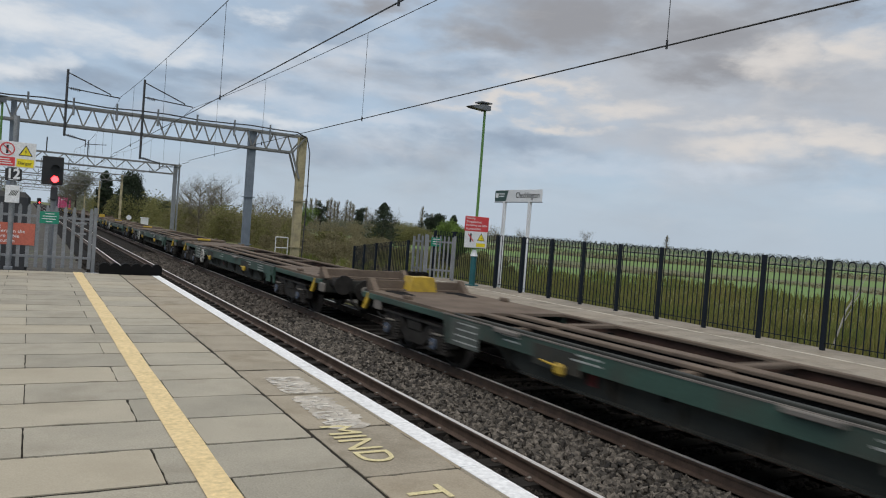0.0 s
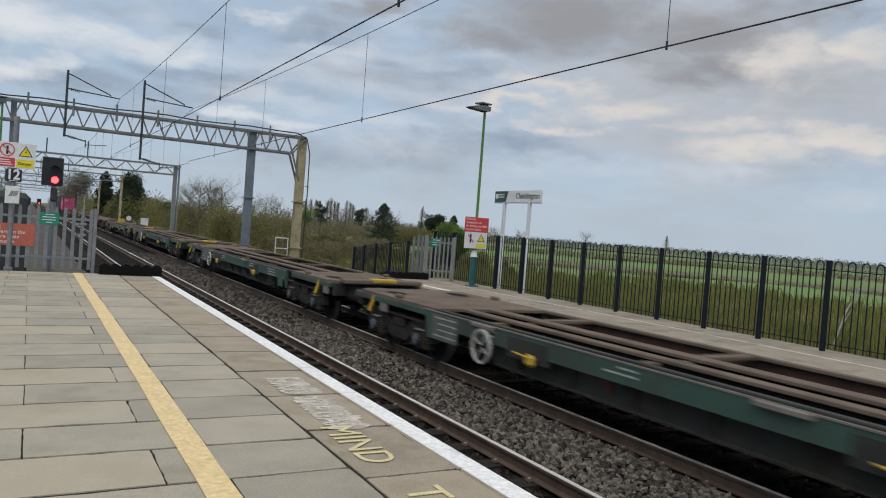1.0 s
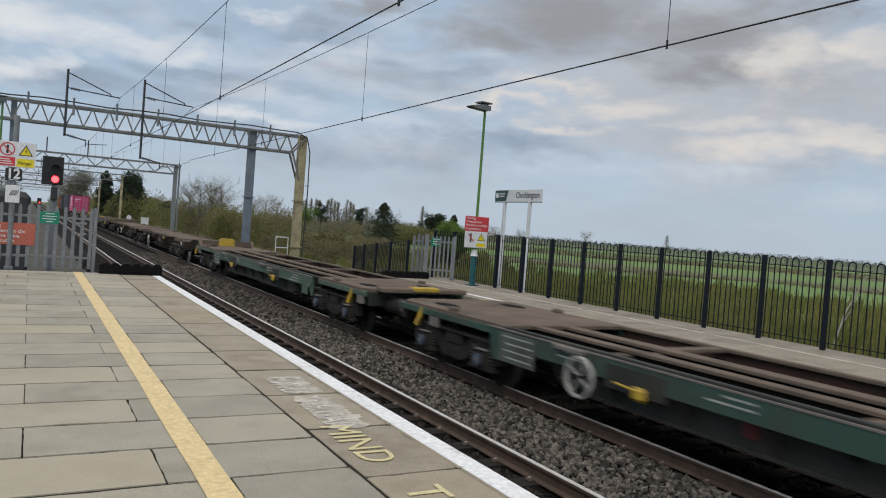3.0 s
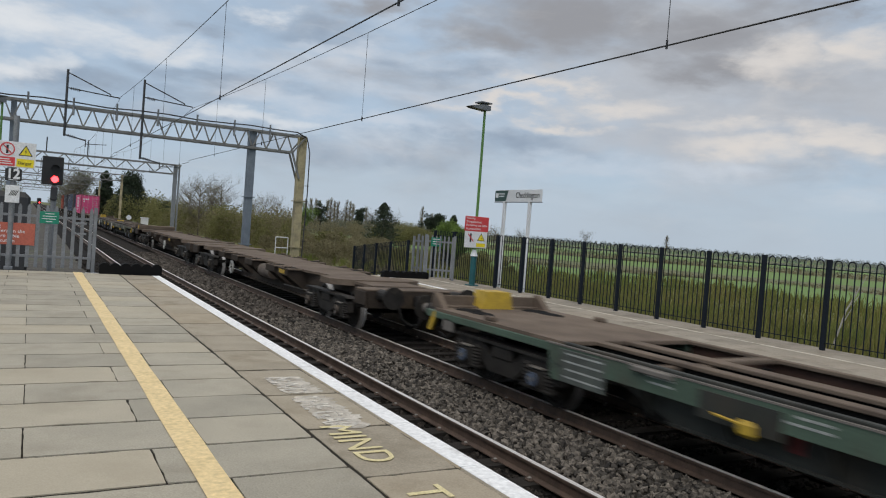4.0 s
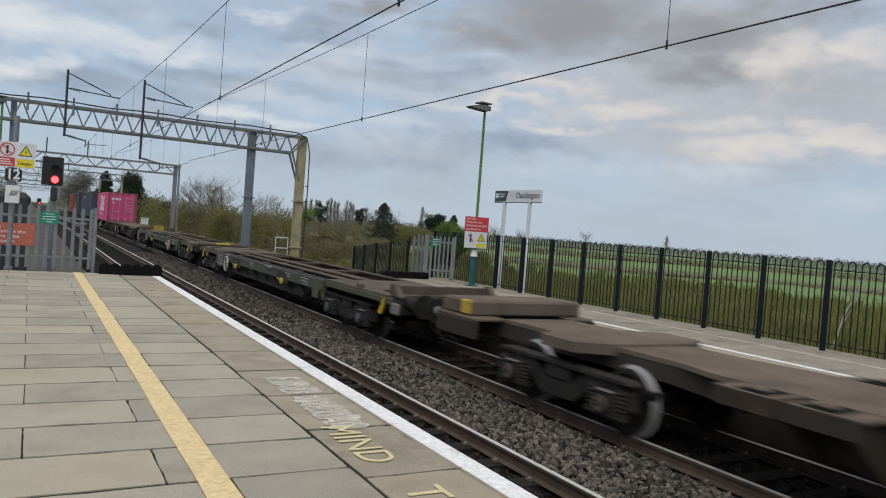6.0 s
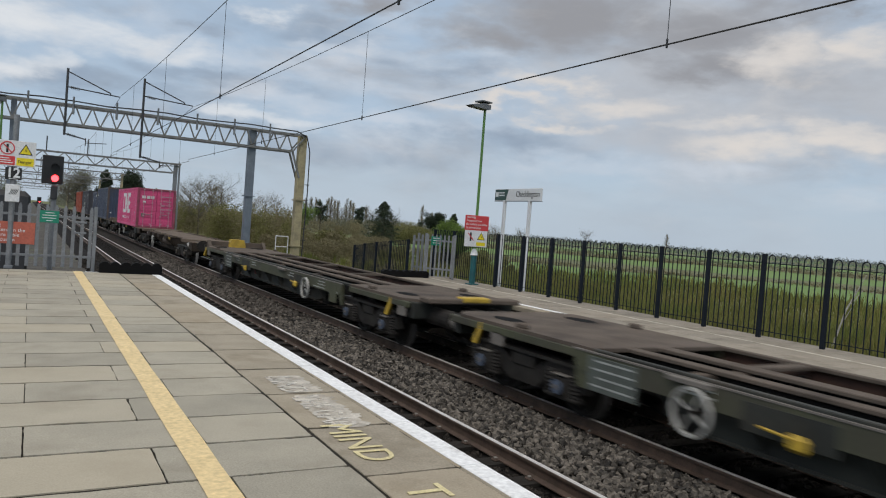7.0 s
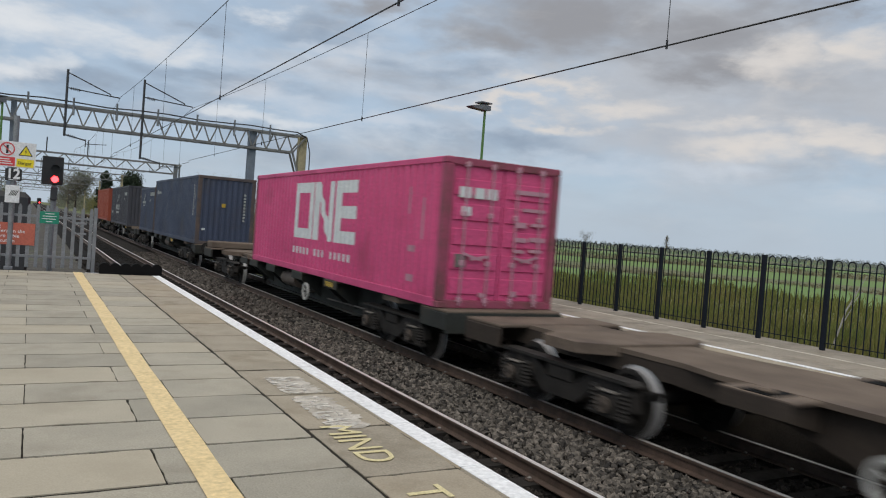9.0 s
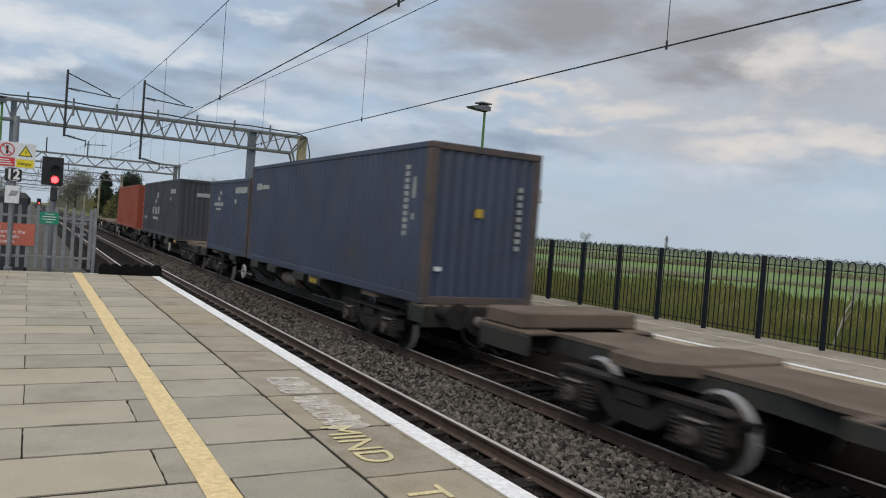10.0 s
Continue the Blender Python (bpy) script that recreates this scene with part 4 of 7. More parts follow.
def bogie_parts():
    """Meshes of one two-axle bogie, its middle at the origin on the rail."""
    out = {}
    f = Mesh()
    side = [(-1.42, 0.40), (-1.38, 0.60), (-1.15, 0.72), (-0.72, 0.73), (-0.50, 0.66), (-0.32, 0.52), (0.32, 0.52), (0.50, 0.66), (0.72, 0.73), (1.15, 0.72), (1.38, 0.60), (1.42, 0.40), (1.28, 0.38), (1.20, 0.56), (0.72, 0.58), (0.52, 0.40), (0.34, 0.28), (-0.34, 0.28), (-0.52, 0.40), (-0.72, 0.58), (-1.20, 0.56), (-1.28, 0.38)]
    f.plate(side, -0.07, 0.07, BOGIE)
    f.plate([(-1.40, 0.70), (1.40, 0.70), (1.3, 0.745), (-1.3, 0.745)], -0.12, 0.12, BOGIE)
    f.box((-0.10, -0.26, 0.50), (0.10, 0.26, 0.70), BOGIE, 0.03)
    out["side"] = f.data("side_frame")
    f = Mesh()
    f.box((-0.92, -0.22, 0.46), (0.92, 0.22, 0.72), SHADED_GRIME, 0.03)
    out["frame"] = f.data("bogie")
    f = Mesh()
    f.box((-0.92, -0.06, 0.50), (0.92, 0.06, 0.62), SHADED_GRIME, 0.02)
    out["beam"] = f.data("end_beam")
    sp = Mesh()
    prof = [(0.28, 0.0), (0.28, 0.06)] + [(0.30 + i * 0.026, 0.09 if i % 2 else 0.062) for i in range(12)] + [(0.62, 0.06), (0.62, 0.0)]
    n = 12
    sp.add([(math.cos(a) * r, math.sin(a) * r, z) for z, r in prof for a in (2 * math.pi * i / n for i in range(n))],
           [(j * n + i, j * n + (i + 1) % n, (j + 1) * n + (i + 1) % n, (j + 1) * n + i) for j in range(len(prof) - 1) for i in range(n)], BOGIE)
    out["spring"] = sp.data("spring")
    ax = Mesh()
    ax.box((-0.10, -0.17, 0.27), (0.10, 0.17, 0.57), BOGIE, 0.05)
    ax.box((-0.09, -0.36, 0.25), (0.09, 0.36, 0.31), BOGIE, 0.02)
    ax.bar((-0.13, 0, 0.42), (0.13, 0, 0.42), 0.125, BOGIE, 16)
    # pale strip paints a highlight along the top of the box
    ax.box((-0.12, -0.15, 0.565), (0.12, 0.15, 0.585), TANK, 0.006)
    out["axlebox"] = ax.data("axlebox")
    cap = Mesh()
    cap.bar((-0.165, 0, 0.42), (0.165, 0, 0.42), 0.095, AXLE_CAP, 16)
    cap.bar((-0.18, 0, 0.42), (0.18, 0, 0.42), 0.035, TANK, 8)
    out["cap"] = cap.data("axle_cap")
    cap = Mesh()
    cap.bar((-0.165, 0, 0.42), (0.165, 0, 0.42), 0.10, TANK_BROWN, 16)
    cap.bar((-0.18, 0, 0.42), (0.18, 0, 0.42), 0.035, BOGIE, 8)
    out["brown_cap"] = cap.data("axle_cap")
    return out


BG = bogie_parts()


def bogie(parent, y, bright=False, half=0.95):
    b = part("bogie", BG["frame"], parent, at=(0, y, 0))
    for s in (-1, 1):
        part("side_frame", BG["side"], b, at=(s * 1.04, 0, 0))
        part("end_beam", BG["beam"], b, at=(0, s * 1.36, 0))
    for ay in (-half, half):
        WHEELSETS.append((part("wheelset", BRIGHT_SET if bright else DULL_SET, b, "steel wheels with bright worn treads" if bright else "", at=(0, ay, WHEEL_R)), ay))
        for s in (-1, 1):
            part("axlebox", BG["axlebox"], b, at=(s * 1.08, ay, 0))
            part("axle_cap", BG["brown_cap" if bright else "cap"], b, "dirty brown axle end cap" if bright else "blue-grey axle end cap", at=(s * 1.08, ay, 0))
            for dy in (-0.26, 0.26):
                part("spring", BG["spring"], b, at=(s * 1.09, ay + dy, 0))
    return b


def handwheel(parent, at, r, w):
    h = Mesh()
    h.ring((0, 0, 0), r, w, WHEEL_WHITE, 0, 28, 0.025)
    for k in range(2):
        a = math.pi * k / 2 + 0.5
        h.beam((0, -math.cos(a) * r * 0.95, -math.sin(a) * r * 0.95), (0, math.cos(a) * r * 0.95, math.sin(a) * r * 0.95), 0.018, 0.022, WHEEL_WHITE)
    h.bar((-0.03, 0, 0), (0.25, 0, 0), 0.035, BOGIE, 8)
    return part("handbrake_wheel", h, parent, "dull white handbrake wheel", at=at)


def buffers(parent, y, out, sides=(-0.87, 0.87)):
    for x in sides:
        m = Mesh()
        m.bar((x, y, 1.02 - 0.1), (x, y + out * 0.38, 1.02 - 0.1), 0.13, BOGIE, 14)
        m.bar((x, y + out * 0.38, 0.92), (x, y + out * 0.60, 0.92), 0.09, TANK, 12)
        m.bar((x, y + out * 0.60, 0.92), (x, y + out * 0.64, 0.92), 0.23, BOGIE, 18)
        part("buffer", m, parent)


def coupling(parent, y, out):
    m = Mesh()
    m.box((-0.12, y, 0.70), (0.12, y + out * 0.85, 0.92), SHADED_GRIME, 0.03)
    m.tube([(-0.45, y, 0.75), (-0.47, y + out * 0.25, 0.45), (-0.42, y + out * 0.6, 0.36), (-0.40, y + out * 0.85, 0.42)], 0.028, SHADED_GRIME, 8)
    m.tube([(0.35, y, 0.75), (0.36, y + out * 0.3, 0.42), (0.40, y + out * 0.85, 0.40)], 0.022, SHADED_GRIME, 8)
    part("coupling", m, parent)


def end_wall(parent, y, painted, deck):
    """Low kerb across a wagon's end, with wedge cheeks and a painted block."""
    m = Mesh()
    m.box((-1.14, y + 0.06, DK - 0.01), (1.14, y + 0.13, DK + 0.20), deck, 0.01)
    m.box((-1.14, y - 0.10, DK - 0.002), (1.14, y + 0.06, DK + 0.03), deck, 0.01)
    part("end_kerb", m, parent)
    for x in (-1.08, 1.08):
        m = Mesh()
        m.plate([(y - 0.30, DK - 0.002), (y + 0.09, DK - 0.002), (y + 0.09, DK + 0.24), (y + 0.0, DK + 0.24)], x - 0.06, x + 0.06, deck)
        part("wedge_cheek", m, parent)
    for x in (-0.70, 0.70):
        m = Mesh()
        # a flat black disc paints the shade of the hole
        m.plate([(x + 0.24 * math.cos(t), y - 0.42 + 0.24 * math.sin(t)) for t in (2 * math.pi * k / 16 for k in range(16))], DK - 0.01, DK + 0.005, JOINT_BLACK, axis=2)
        part("drain_hole", m, parent, "flat black disc painted for a deck hole's shade")
    if painted:
        m = Mesh()
        m.plate([(-0.32, DK + 0.003), (0.32, DK + 0.003), (0.25, DK + 0.31), (-0.25, DK + 0.31)], y - 0.26, y + 0.14, YELLOW_PART, axis=1)
        part("block", m, parent, "dirty yellow painted block")


def green_wagon(L=20.15, side=GREEN_SIDE, outer0=False, outer1=False, wheel_y=4.95, seed=1):
    """Container flat with a slotted deck and deep side sills; its ends lie at 0 and L."""
    rng = random.Random(seed)
    top = DECK if side is not OLIVE_SIDE else DECK_GREY
    w = thing("container_flat_wagon", "empty green-sided container flat wagon with rust-brown slotted deck" if side is not OLIVE_SIDE else "empty dirty olive container flat wagon with rust-brown slotted deck", "freight wagon", "wagons of the train")
    e0, e1 = (1.15 if outer0 else 0.8), L - (1.45 if outer1 else 0.8)
    d0, d1 = (3.7 if outer0 else 2.8), L - (3.75 if outer1 else 2.8)
    s0, s1 = (4.9 if outer0 else 3.7), L - (5.3 if outer1 else 4.4)
    # deck ends; flat black ovals paint the shade of the spigot holes
    for a, b, sgn in ((e0, s0, 1), (s1, e1, -1)):
        m = Mesh()
        ch = 0.30
        tip = a if sgn > 0 else b
        m.plate([(-1.20, a if sgn < 0 else a + ch), (-0.95, a if sgn > 0 else a), (0.95, a), (1.20, a if sgn < 0 else a + ch), (1.20, b if sgn > 0 else b - ch), (0.95, b), (-0.95, b), (-1.20, b if sgn > 0 else b - ch)], DK - 0.05, DK, top, axis=2)
        part("deck_plate", m, w)
        m = Mesh()
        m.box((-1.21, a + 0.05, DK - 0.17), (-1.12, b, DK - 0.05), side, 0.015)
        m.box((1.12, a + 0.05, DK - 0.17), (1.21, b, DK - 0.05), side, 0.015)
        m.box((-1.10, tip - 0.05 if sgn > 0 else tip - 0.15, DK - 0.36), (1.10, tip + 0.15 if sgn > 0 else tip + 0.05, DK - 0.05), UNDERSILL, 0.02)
        m.box((-0.45, a, DK - 0.32), (0.45, b, DK - 0.05), SHADED_GRIME)
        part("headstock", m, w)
        for x in (-0.72, 0.72):
            well = Mesh()
            y = (a + 1.0) if sgn > 0 else (b - 1.0)
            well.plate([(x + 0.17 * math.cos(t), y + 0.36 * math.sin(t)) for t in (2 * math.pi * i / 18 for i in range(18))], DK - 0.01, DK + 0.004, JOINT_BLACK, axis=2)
            part("spigot_hole", well, w, "flat black oval painted for a spigot hole's shade")
            lip = Mesh()
            lip.box((x * 1.52 - 0.05, y + sgn * 0.9 - 0.12, DK - 0.002), (x * 1.52 + 0.05, y + sgn * 0.9 + 0.12, DK + 0.07), top, 0.015)
            part("spigot", lip, w)
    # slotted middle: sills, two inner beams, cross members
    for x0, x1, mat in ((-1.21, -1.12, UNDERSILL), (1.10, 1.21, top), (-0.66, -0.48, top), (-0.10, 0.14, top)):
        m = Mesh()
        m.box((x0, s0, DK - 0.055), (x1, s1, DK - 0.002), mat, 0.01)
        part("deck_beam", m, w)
        m = Mesh()
        if abs(x0) > 1 or abs(x1) > 1:
            continue
        m.box((x0 + 0.05, s0, DK - 0.50), (x1 - 0.05, s1, DK - 0.057), SHADED_GRIME)
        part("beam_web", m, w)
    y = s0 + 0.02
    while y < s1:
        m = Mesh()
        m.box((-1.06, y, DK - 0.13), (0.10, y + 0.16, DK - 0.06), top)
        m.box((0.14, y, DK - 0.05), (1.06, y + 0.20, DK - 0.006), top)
        m.box((-1.09, y + 0.05, DK - 0.40), (1.09, y + 0.11, DK - 0.13), SHADED_GRIME)
        part("cross_member", m, w)
        y += 3.3
    for s in (-1, 1):
        m = Mesh()
        x0, x1 = (-1.235, -1.20) if s < 0 else (1.20, 1.235)
        out = [(d0 + 1.25, DK - 0.05), (d1 - 1.25, DK - 0.05), (d1 - 1.30, DK - 0.24), (d1 - 1.42, DK - 0.29), (d0 + 1.42, DK - 0.29), (d0 + 1.30, DK - 0.24)]
        m.plate(out, x0, x1, side)
        m.box((x0 - 0.01 if s < 0 else x0, d0 + 1.25, DK - 0.055), (x1 if s < 0 else x1 + 0.01, d1 - 1.25, DK - 0.035), TANK)
        m.box((s * 1.10, d0 + 1.42, DK - 0.30), (s * 1.236, d1 - 1.42, DK - 0.278), side)
        part("side_sill", m, w, "green painted side sill" if side is not OLIVE_SIDE else "dirty olive side sill")
        # the web is coloured darker than the sill to paint in its shade
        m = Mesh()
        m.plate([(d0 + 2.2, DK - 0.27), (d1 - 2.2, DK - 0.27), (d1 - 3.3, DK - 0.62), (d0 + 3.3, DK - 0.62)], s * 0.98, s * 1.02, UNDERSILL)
        part("sill_web", m, w, "recessed web below the sill, coloured for grime and shade")
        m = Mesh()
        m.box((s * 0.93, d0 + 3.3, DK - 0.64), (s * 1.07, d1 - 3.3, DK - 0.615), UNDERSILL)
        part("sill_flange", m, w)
        m = Mesh()
        m.box((s * 1.185, d0 + 1.3, DK - 0.30), (s * 1.198, d1 - 1.3, DK - 0.06), RUST_INNER)
        part("sill_lining", m, w, "bare rusty inner face of the sill")
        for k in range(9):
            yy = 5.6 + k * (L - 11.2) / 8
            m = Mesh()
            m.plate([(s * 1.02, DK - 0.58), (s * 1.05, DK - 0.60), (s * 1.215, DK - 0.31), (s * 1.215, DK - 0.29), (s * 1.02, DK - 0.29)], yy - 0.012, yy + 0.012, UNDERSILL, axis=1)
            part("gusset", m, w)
        # lettered plate behind the rear bogie, plain plate behind the front one
        for ya, yb, rows in ((d1 - 2.42, d1 - 1.55, 4), (d0 + 1.55, d0 + 2.0, 0)):
            m = Mesh()
            m.box((s * 1.225, ya, DK - 0.51), (s * 1.243, yb, DK - 0.085), DATA_PANEL if rows else side, 0.006)
            plate_ = part("data_panel", m, w, "worn pale panel with rows of lettering" if rows else "")
            for q in range(rows):
                m = Mesh()
                m.box((s * 1.2425, ya + 0.05, DK - 0.145 - q * 0.10), (s * 1.2455, yb - rng.uniform(0.05, 0.25), DK - 0.123 - q * 0.10), LETTER_GREY)
                part("marking", m, plate_, "faded white lettering as a bar")
            m = Mesh()
            yc = ya - 0.28 if not rows else yb + 0.04
            m.plate([(yc, DK - 0.06), (yc + 0.24, DK - 0.06), (yc + 0.24, DK - 0.30), (yc + (0.16 if rows else 0.08), DK - 0.52), (yc, DK - 0.52)], s * 1.17, s * 1.21, side)
            part("sill_bracket", m, w)
        # lettering bars, yellow valve gear, brackets
        for yy in (d0 + 2.35, 7.5, 11.3, d1 - 3.5):
            m = Mesh()
            block = yy == d0 + 2.35
            for i in range(3 if block else 2):
                ln = rng.uniform(0.4, 0.8) if block else rng.uniform(0.3, 0.6)
                m.box((s * 1.236, yy, DK - 0.128 - i * 0.07), (s * 1.241, yy + ln, DK - 0.105 - i * 0.07), LETTER_GREY)
            part("marking", m, w, "faded white lettering as bars")
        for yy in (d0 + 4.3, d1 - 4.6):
            # a dark plate on the sill paints the shade of a recess
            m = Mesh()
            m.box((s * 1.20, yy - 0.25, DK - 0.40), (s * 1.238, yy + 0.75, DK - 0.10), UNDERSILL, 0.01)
            part("valve_recess", m, w, "dark plate painted as a shaded recess")
            m = Mesh()
            m.box((s * 1.24, yy, DK - 0.44), (s * 1.33, yy + 0.20, DK - 0.27), YELLOW_PART, 0.04)
            m.bar((s * 1.29, yy + 0.2, DK - 0.32), (s * 1.29, yy + 0.5, DK - 0.30), 0.016, YELLOW_PART, 6)
            part("valve_gear", m, w, "dirty yellow valve gear")
            m = Mesh()
            m.box((s * 1.22, yy + 1.1, DK - 0.10), (s * 1.31, yy + 1.7, DK - 0.04), TANK, 0.01)
            part("spigot_bracket", m, w)
        m = Mesh()
        m.box((s * 1.02, L - 8.7, DK - 0.50), (s * 1.06, L - 8.55, DK - 0.34), DULL_RED)
        part("marker", m, w, "small faded red plate")
        for yy in (1.55, L - 1.75):
            m = Mesh()
            m.beam((s * 1.16, yy, DK - 0.06), (s * 1.22, yy + 0.10, DK - 0.38), 0.11, 0.07, YELLOW_PART)
            part("step", m, w, "yellow end step")
            m = Mesh()
            m.box((s * 1.14, yy - 0.62, DK - 0.34), (s * 1.21, yy - 0.30, DK - 0.12), TANK, 0.02)
            part("data_plate", m, w, "pale plate at the wagon end")
    if not outer0:
        m = Mesh()
        m.plate([(d0 + 1.5, DK - 0.27), (d0 + 1.93, DK - 0.45), (d0 + 1.9, DK - 0.10), (d0 + 1.75, DK - 0.10)], -1.238, -1.242, LETTER_GREY)
        part("warning_patch", m, w, "pale triangular painted patch")
    if wheel_y:
        handwheel(w, (-1.33, wheel_y, DK - 0.36), 0.26, 0.03)
    m = Mesh()
    m.bar((-0.85, 8.2, 0.55), (-0.85, 9.9, 0.55), 0.17, SHADED_GRIME, 16)
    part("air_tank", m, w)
    # added boxes that keep far-side light from reaching under the wagon
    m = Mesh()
    m.box((-0.55, d0 + 2.1, 0.30), (0.55, d1 - 2.1, 0.52), SHADED_GRIME, 0.04)
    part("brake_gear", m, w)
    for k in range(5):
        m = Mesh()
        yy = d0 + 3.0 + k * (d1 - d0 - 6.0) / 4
        m.box((-0.95, yy - 0.25, 0.34), (-0.60, yy + 0.25, 0.62), SHADED_GRIME, 0.03)
        part("underframe_box", m, w)
    bogie(w, d0)
    bogie(w, d1)
    for end, y, o in ((outer0, e0 - 0.05, -1), (outer1, e1 + 0.05, 1)):
        coupling(w, y, o)
        if end:
            buffers(w, y, o)
            end_wall(w, y - o * 0.22, o > 0, top)
    if not outer0:
        for x in (-0.62, 0.62):
            m = Mesh()
            m.bar((x, e0 + 0.1, 0.74), (x, 0.02, 0.74), 0.17, BOGIE, 16)
            m.bar((x, 0.02, 0.74), (x, -0.7, 0.74), 0.13, TANK, 16)
            part("inner_buffer", m, w)
        m = Mesh()
        m.box((-1.0, e0 - 0.45, DK - 0.03), (1.0, e0 - 0.05, DK + 0.07), top, 0.02)
        m.box((-0.3, e0 - 0.47, DK + 0.0), (0.3, e0 - 0.2, DK + 0.10), YELLOW_PART, 0.02)
        part("gangway_plate", m, w)
    return w


def brown_wagon(L=20.3, outer0=False, outer1=False, seed=1, loaded=False, wheel_y=8.0, painted=False):
    """Container wagon with a narrow spine deck, brackets and exposed bogies; its ends lie at 0 and L."""
    w = thing("container_spine_wagon", "rust-brown spine container wagon under a container" if loaded else "empty rust-brown spine container wagon with bracket arms", "freight wagon", "wagons of the train")
    # loaded wagons take darker steel, which paints in shade from their containers
    steel = UNDERSILL if loaded else BROWN_SIDE
    e0, e1 = (1.25 if outer0 else 0.32), L - (0.65 if outer1 else 0.32)
    d0, d1 = (3.85 if outer0 else 2.65), L - (3.9 if outer1 else 2.65)
    m = Mesh()
    m.plate([(-0.66, e0 + 0.9), (0.66, e0 + 0.9), (0.66, d0 + 1.7), (0.80, d0 + 2.3), (0.80, d1 - 2.3), (0.66, d1 - 1.7), (0.66, e1 - 0.9), (-0.66, e1 - 0.9), (-0.66, d1 - 1.7), (-0.80, d1 - 2.3), (-0.80, d0 + 2.3), (-0.66, d0 + 1.7)], DK - 0.06, DK, DECK, axis=2)
    part("spine_deck", m, w)
    for s in (-1, 1):
        m = Mesh()
        m.plate([(e0 + 0.2, DK - 0.05), (e1 - 0.2, DK - 0.05), (e1 - 0.2, DK - 0.30), (d1 - 1.5, DK - 0.28), (d1 - 3.1, DK - 0.36), (d1 - 4.4, DK - 0.72), (d0 + 2.4, DK - 0.72), (d0 + 1.5, DK - 0.30), (e0 + 0.2, DK - 0.30)], s * 0.60, s * 0.65, steel)
        m.box((s * 0.60, d0 + 2.4, DK - 0.75), (s * 0.78, d1 - 4.4, DK - 0.71), steel)
        part("spine_side", m, w)
    m = Mesh()
    m.box((-0.58, e0 + 0.2, DK - 0.28), (0.58, e1 - 0.2, DK - 0.07), SHADED_GRIME)
    part("spine_core", m, w)
    # bracket arms, with a sloping web below each
    for k, y in enumerate((d0 + 2.9, 8.0, 10.45, 12.3, d1 - 3.4)):
        low = DK - (0.34 if k == 4 else 0.62)
        for s in (-1, 1):
            m = Mesh()
            m.plate([(s * 0.60, low), (s * 0.66, low), (s * 1.19, DK - 0.20), (s * 1.22, DK - 0.02), (s * 0.60, DK - 0.02)], y - 0.05, y + 0.05, steel, axis=1)
            m.plate([(s * 0.60, low), (s * 0.66, low), (s * 1.19, DK - 0.20), (s * 1.22, DK - 0.02), (s * 0.60, DK - 0.02)], y + 0.55, y + 0.65, steel, axis=1)
            m.box((s * 0.70, y - 0.12, DK - 0.05), (s * 1.23, y + 0.72, DK - 0.005), DECK, 0.012)
            m.box((s * 1.195, y - 0.12, DK - 0.20), (s * 1.235, y + 0.72, DK - 0.01), steel, 0.01)
            part("bracket_arm", m, w)
            m = Mesh()
            # a flat black plate paints the pocket's shade
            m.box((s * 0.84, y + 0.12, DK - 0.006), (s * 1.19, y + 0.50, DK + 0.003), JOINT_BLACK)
            part("pocket", m, w, "flat black plate painted for a pocket's shade")
            m = Mesh()
            m.box((s * 1.00, y + 0.20, DK - 0.005), (s * 1.13, y + 0.38, DK + 0.045), DECK, 0.02)
            part("spigot", m, w)
    # wide ends over the outer half of each bogie
    for y, o, outer in ((e0, 1, outer0), (e1, -1, outer1)):
        m = Mesh()
        a, b = sorted((y, y + o * ((0.6 if o > 0 else 1.25) if outer else 0.95)))
        m.box((-1.20, a, DK - 0.05), (1.20, b, DK), DECK, 0.012)
        for sx in (-1.18, 1.18):
            k = Mesh()
            k.box((sx - 0.04, a, DK - 0.34), (sx + 0.04, b, DK - 0.048), steel, 0.015)
            part("end_side", k, w)
        ya, yb = sorted((y, y + o * 0.10))
        m.box((-1.20, ya, DK - 0.40), (1.20, yb, DK - 0.01), steel, 0.015)
        part("end_platform", m, w)
        m = Mesh()
        yc = d0 if o > 0 else d1
        m.plate([(-0.70, yc - 0.62), (0.70, yc - 0.62), (1.17, yc - 0.34), (1.17, yc + 0.34), (0.70, yc + 0.62), (-0.70, yc + 0.62), (-1.17, yc + 0.34), (-1.17, yc - 0.34)], DK - 0.11, DK + 0.03, DECK, axis=2)
        part("bolster_plate", m, w)
        coupling(w, y, -o)
        if outer:
            buffers(w, y, -o)
        if outer and o < 0:
            m = Mesh()
            ya, yb = sorted((y, y + o * 0.95))
            m.box((-1.12, ya, DK), (1.12, yb, DK + 0.25), DECK, 0.03)
            part("end_wall", m, w)
            if seed in (5, 6):
                m = Mesh()
                m.box((-1.14, ya + 0.02, DK + 0.02), (-1.05, ya + 0.30, DK + 0.252), YELLOW_PART, 0.02)
                part("block", m, w, "dirty yellow painted corner")
    m = Mesh()
    m.bar((-0.88, 8.95, DK - 0.30), (-0.88, 10.15, DK - 0.30), 0.20, TANK_BROWN, 20)
    part("air_tank", m, w, "dirty brown air tank")
    for i in range(4):
        m = Mesh()
        m.box((-1.241, d0 + 3.0 + i * 0.13, DK - 0.16), (-1.235, d0 + 3.09 + i * 0.13, DK - 0.05), YELLOW_PART)
        part("label_plate", m, w, "small yellow label plate")
    handwheel(w, (-1.20, wheel_y, DK - 0.45), 0.22, 0.055)
    m = Mesh()
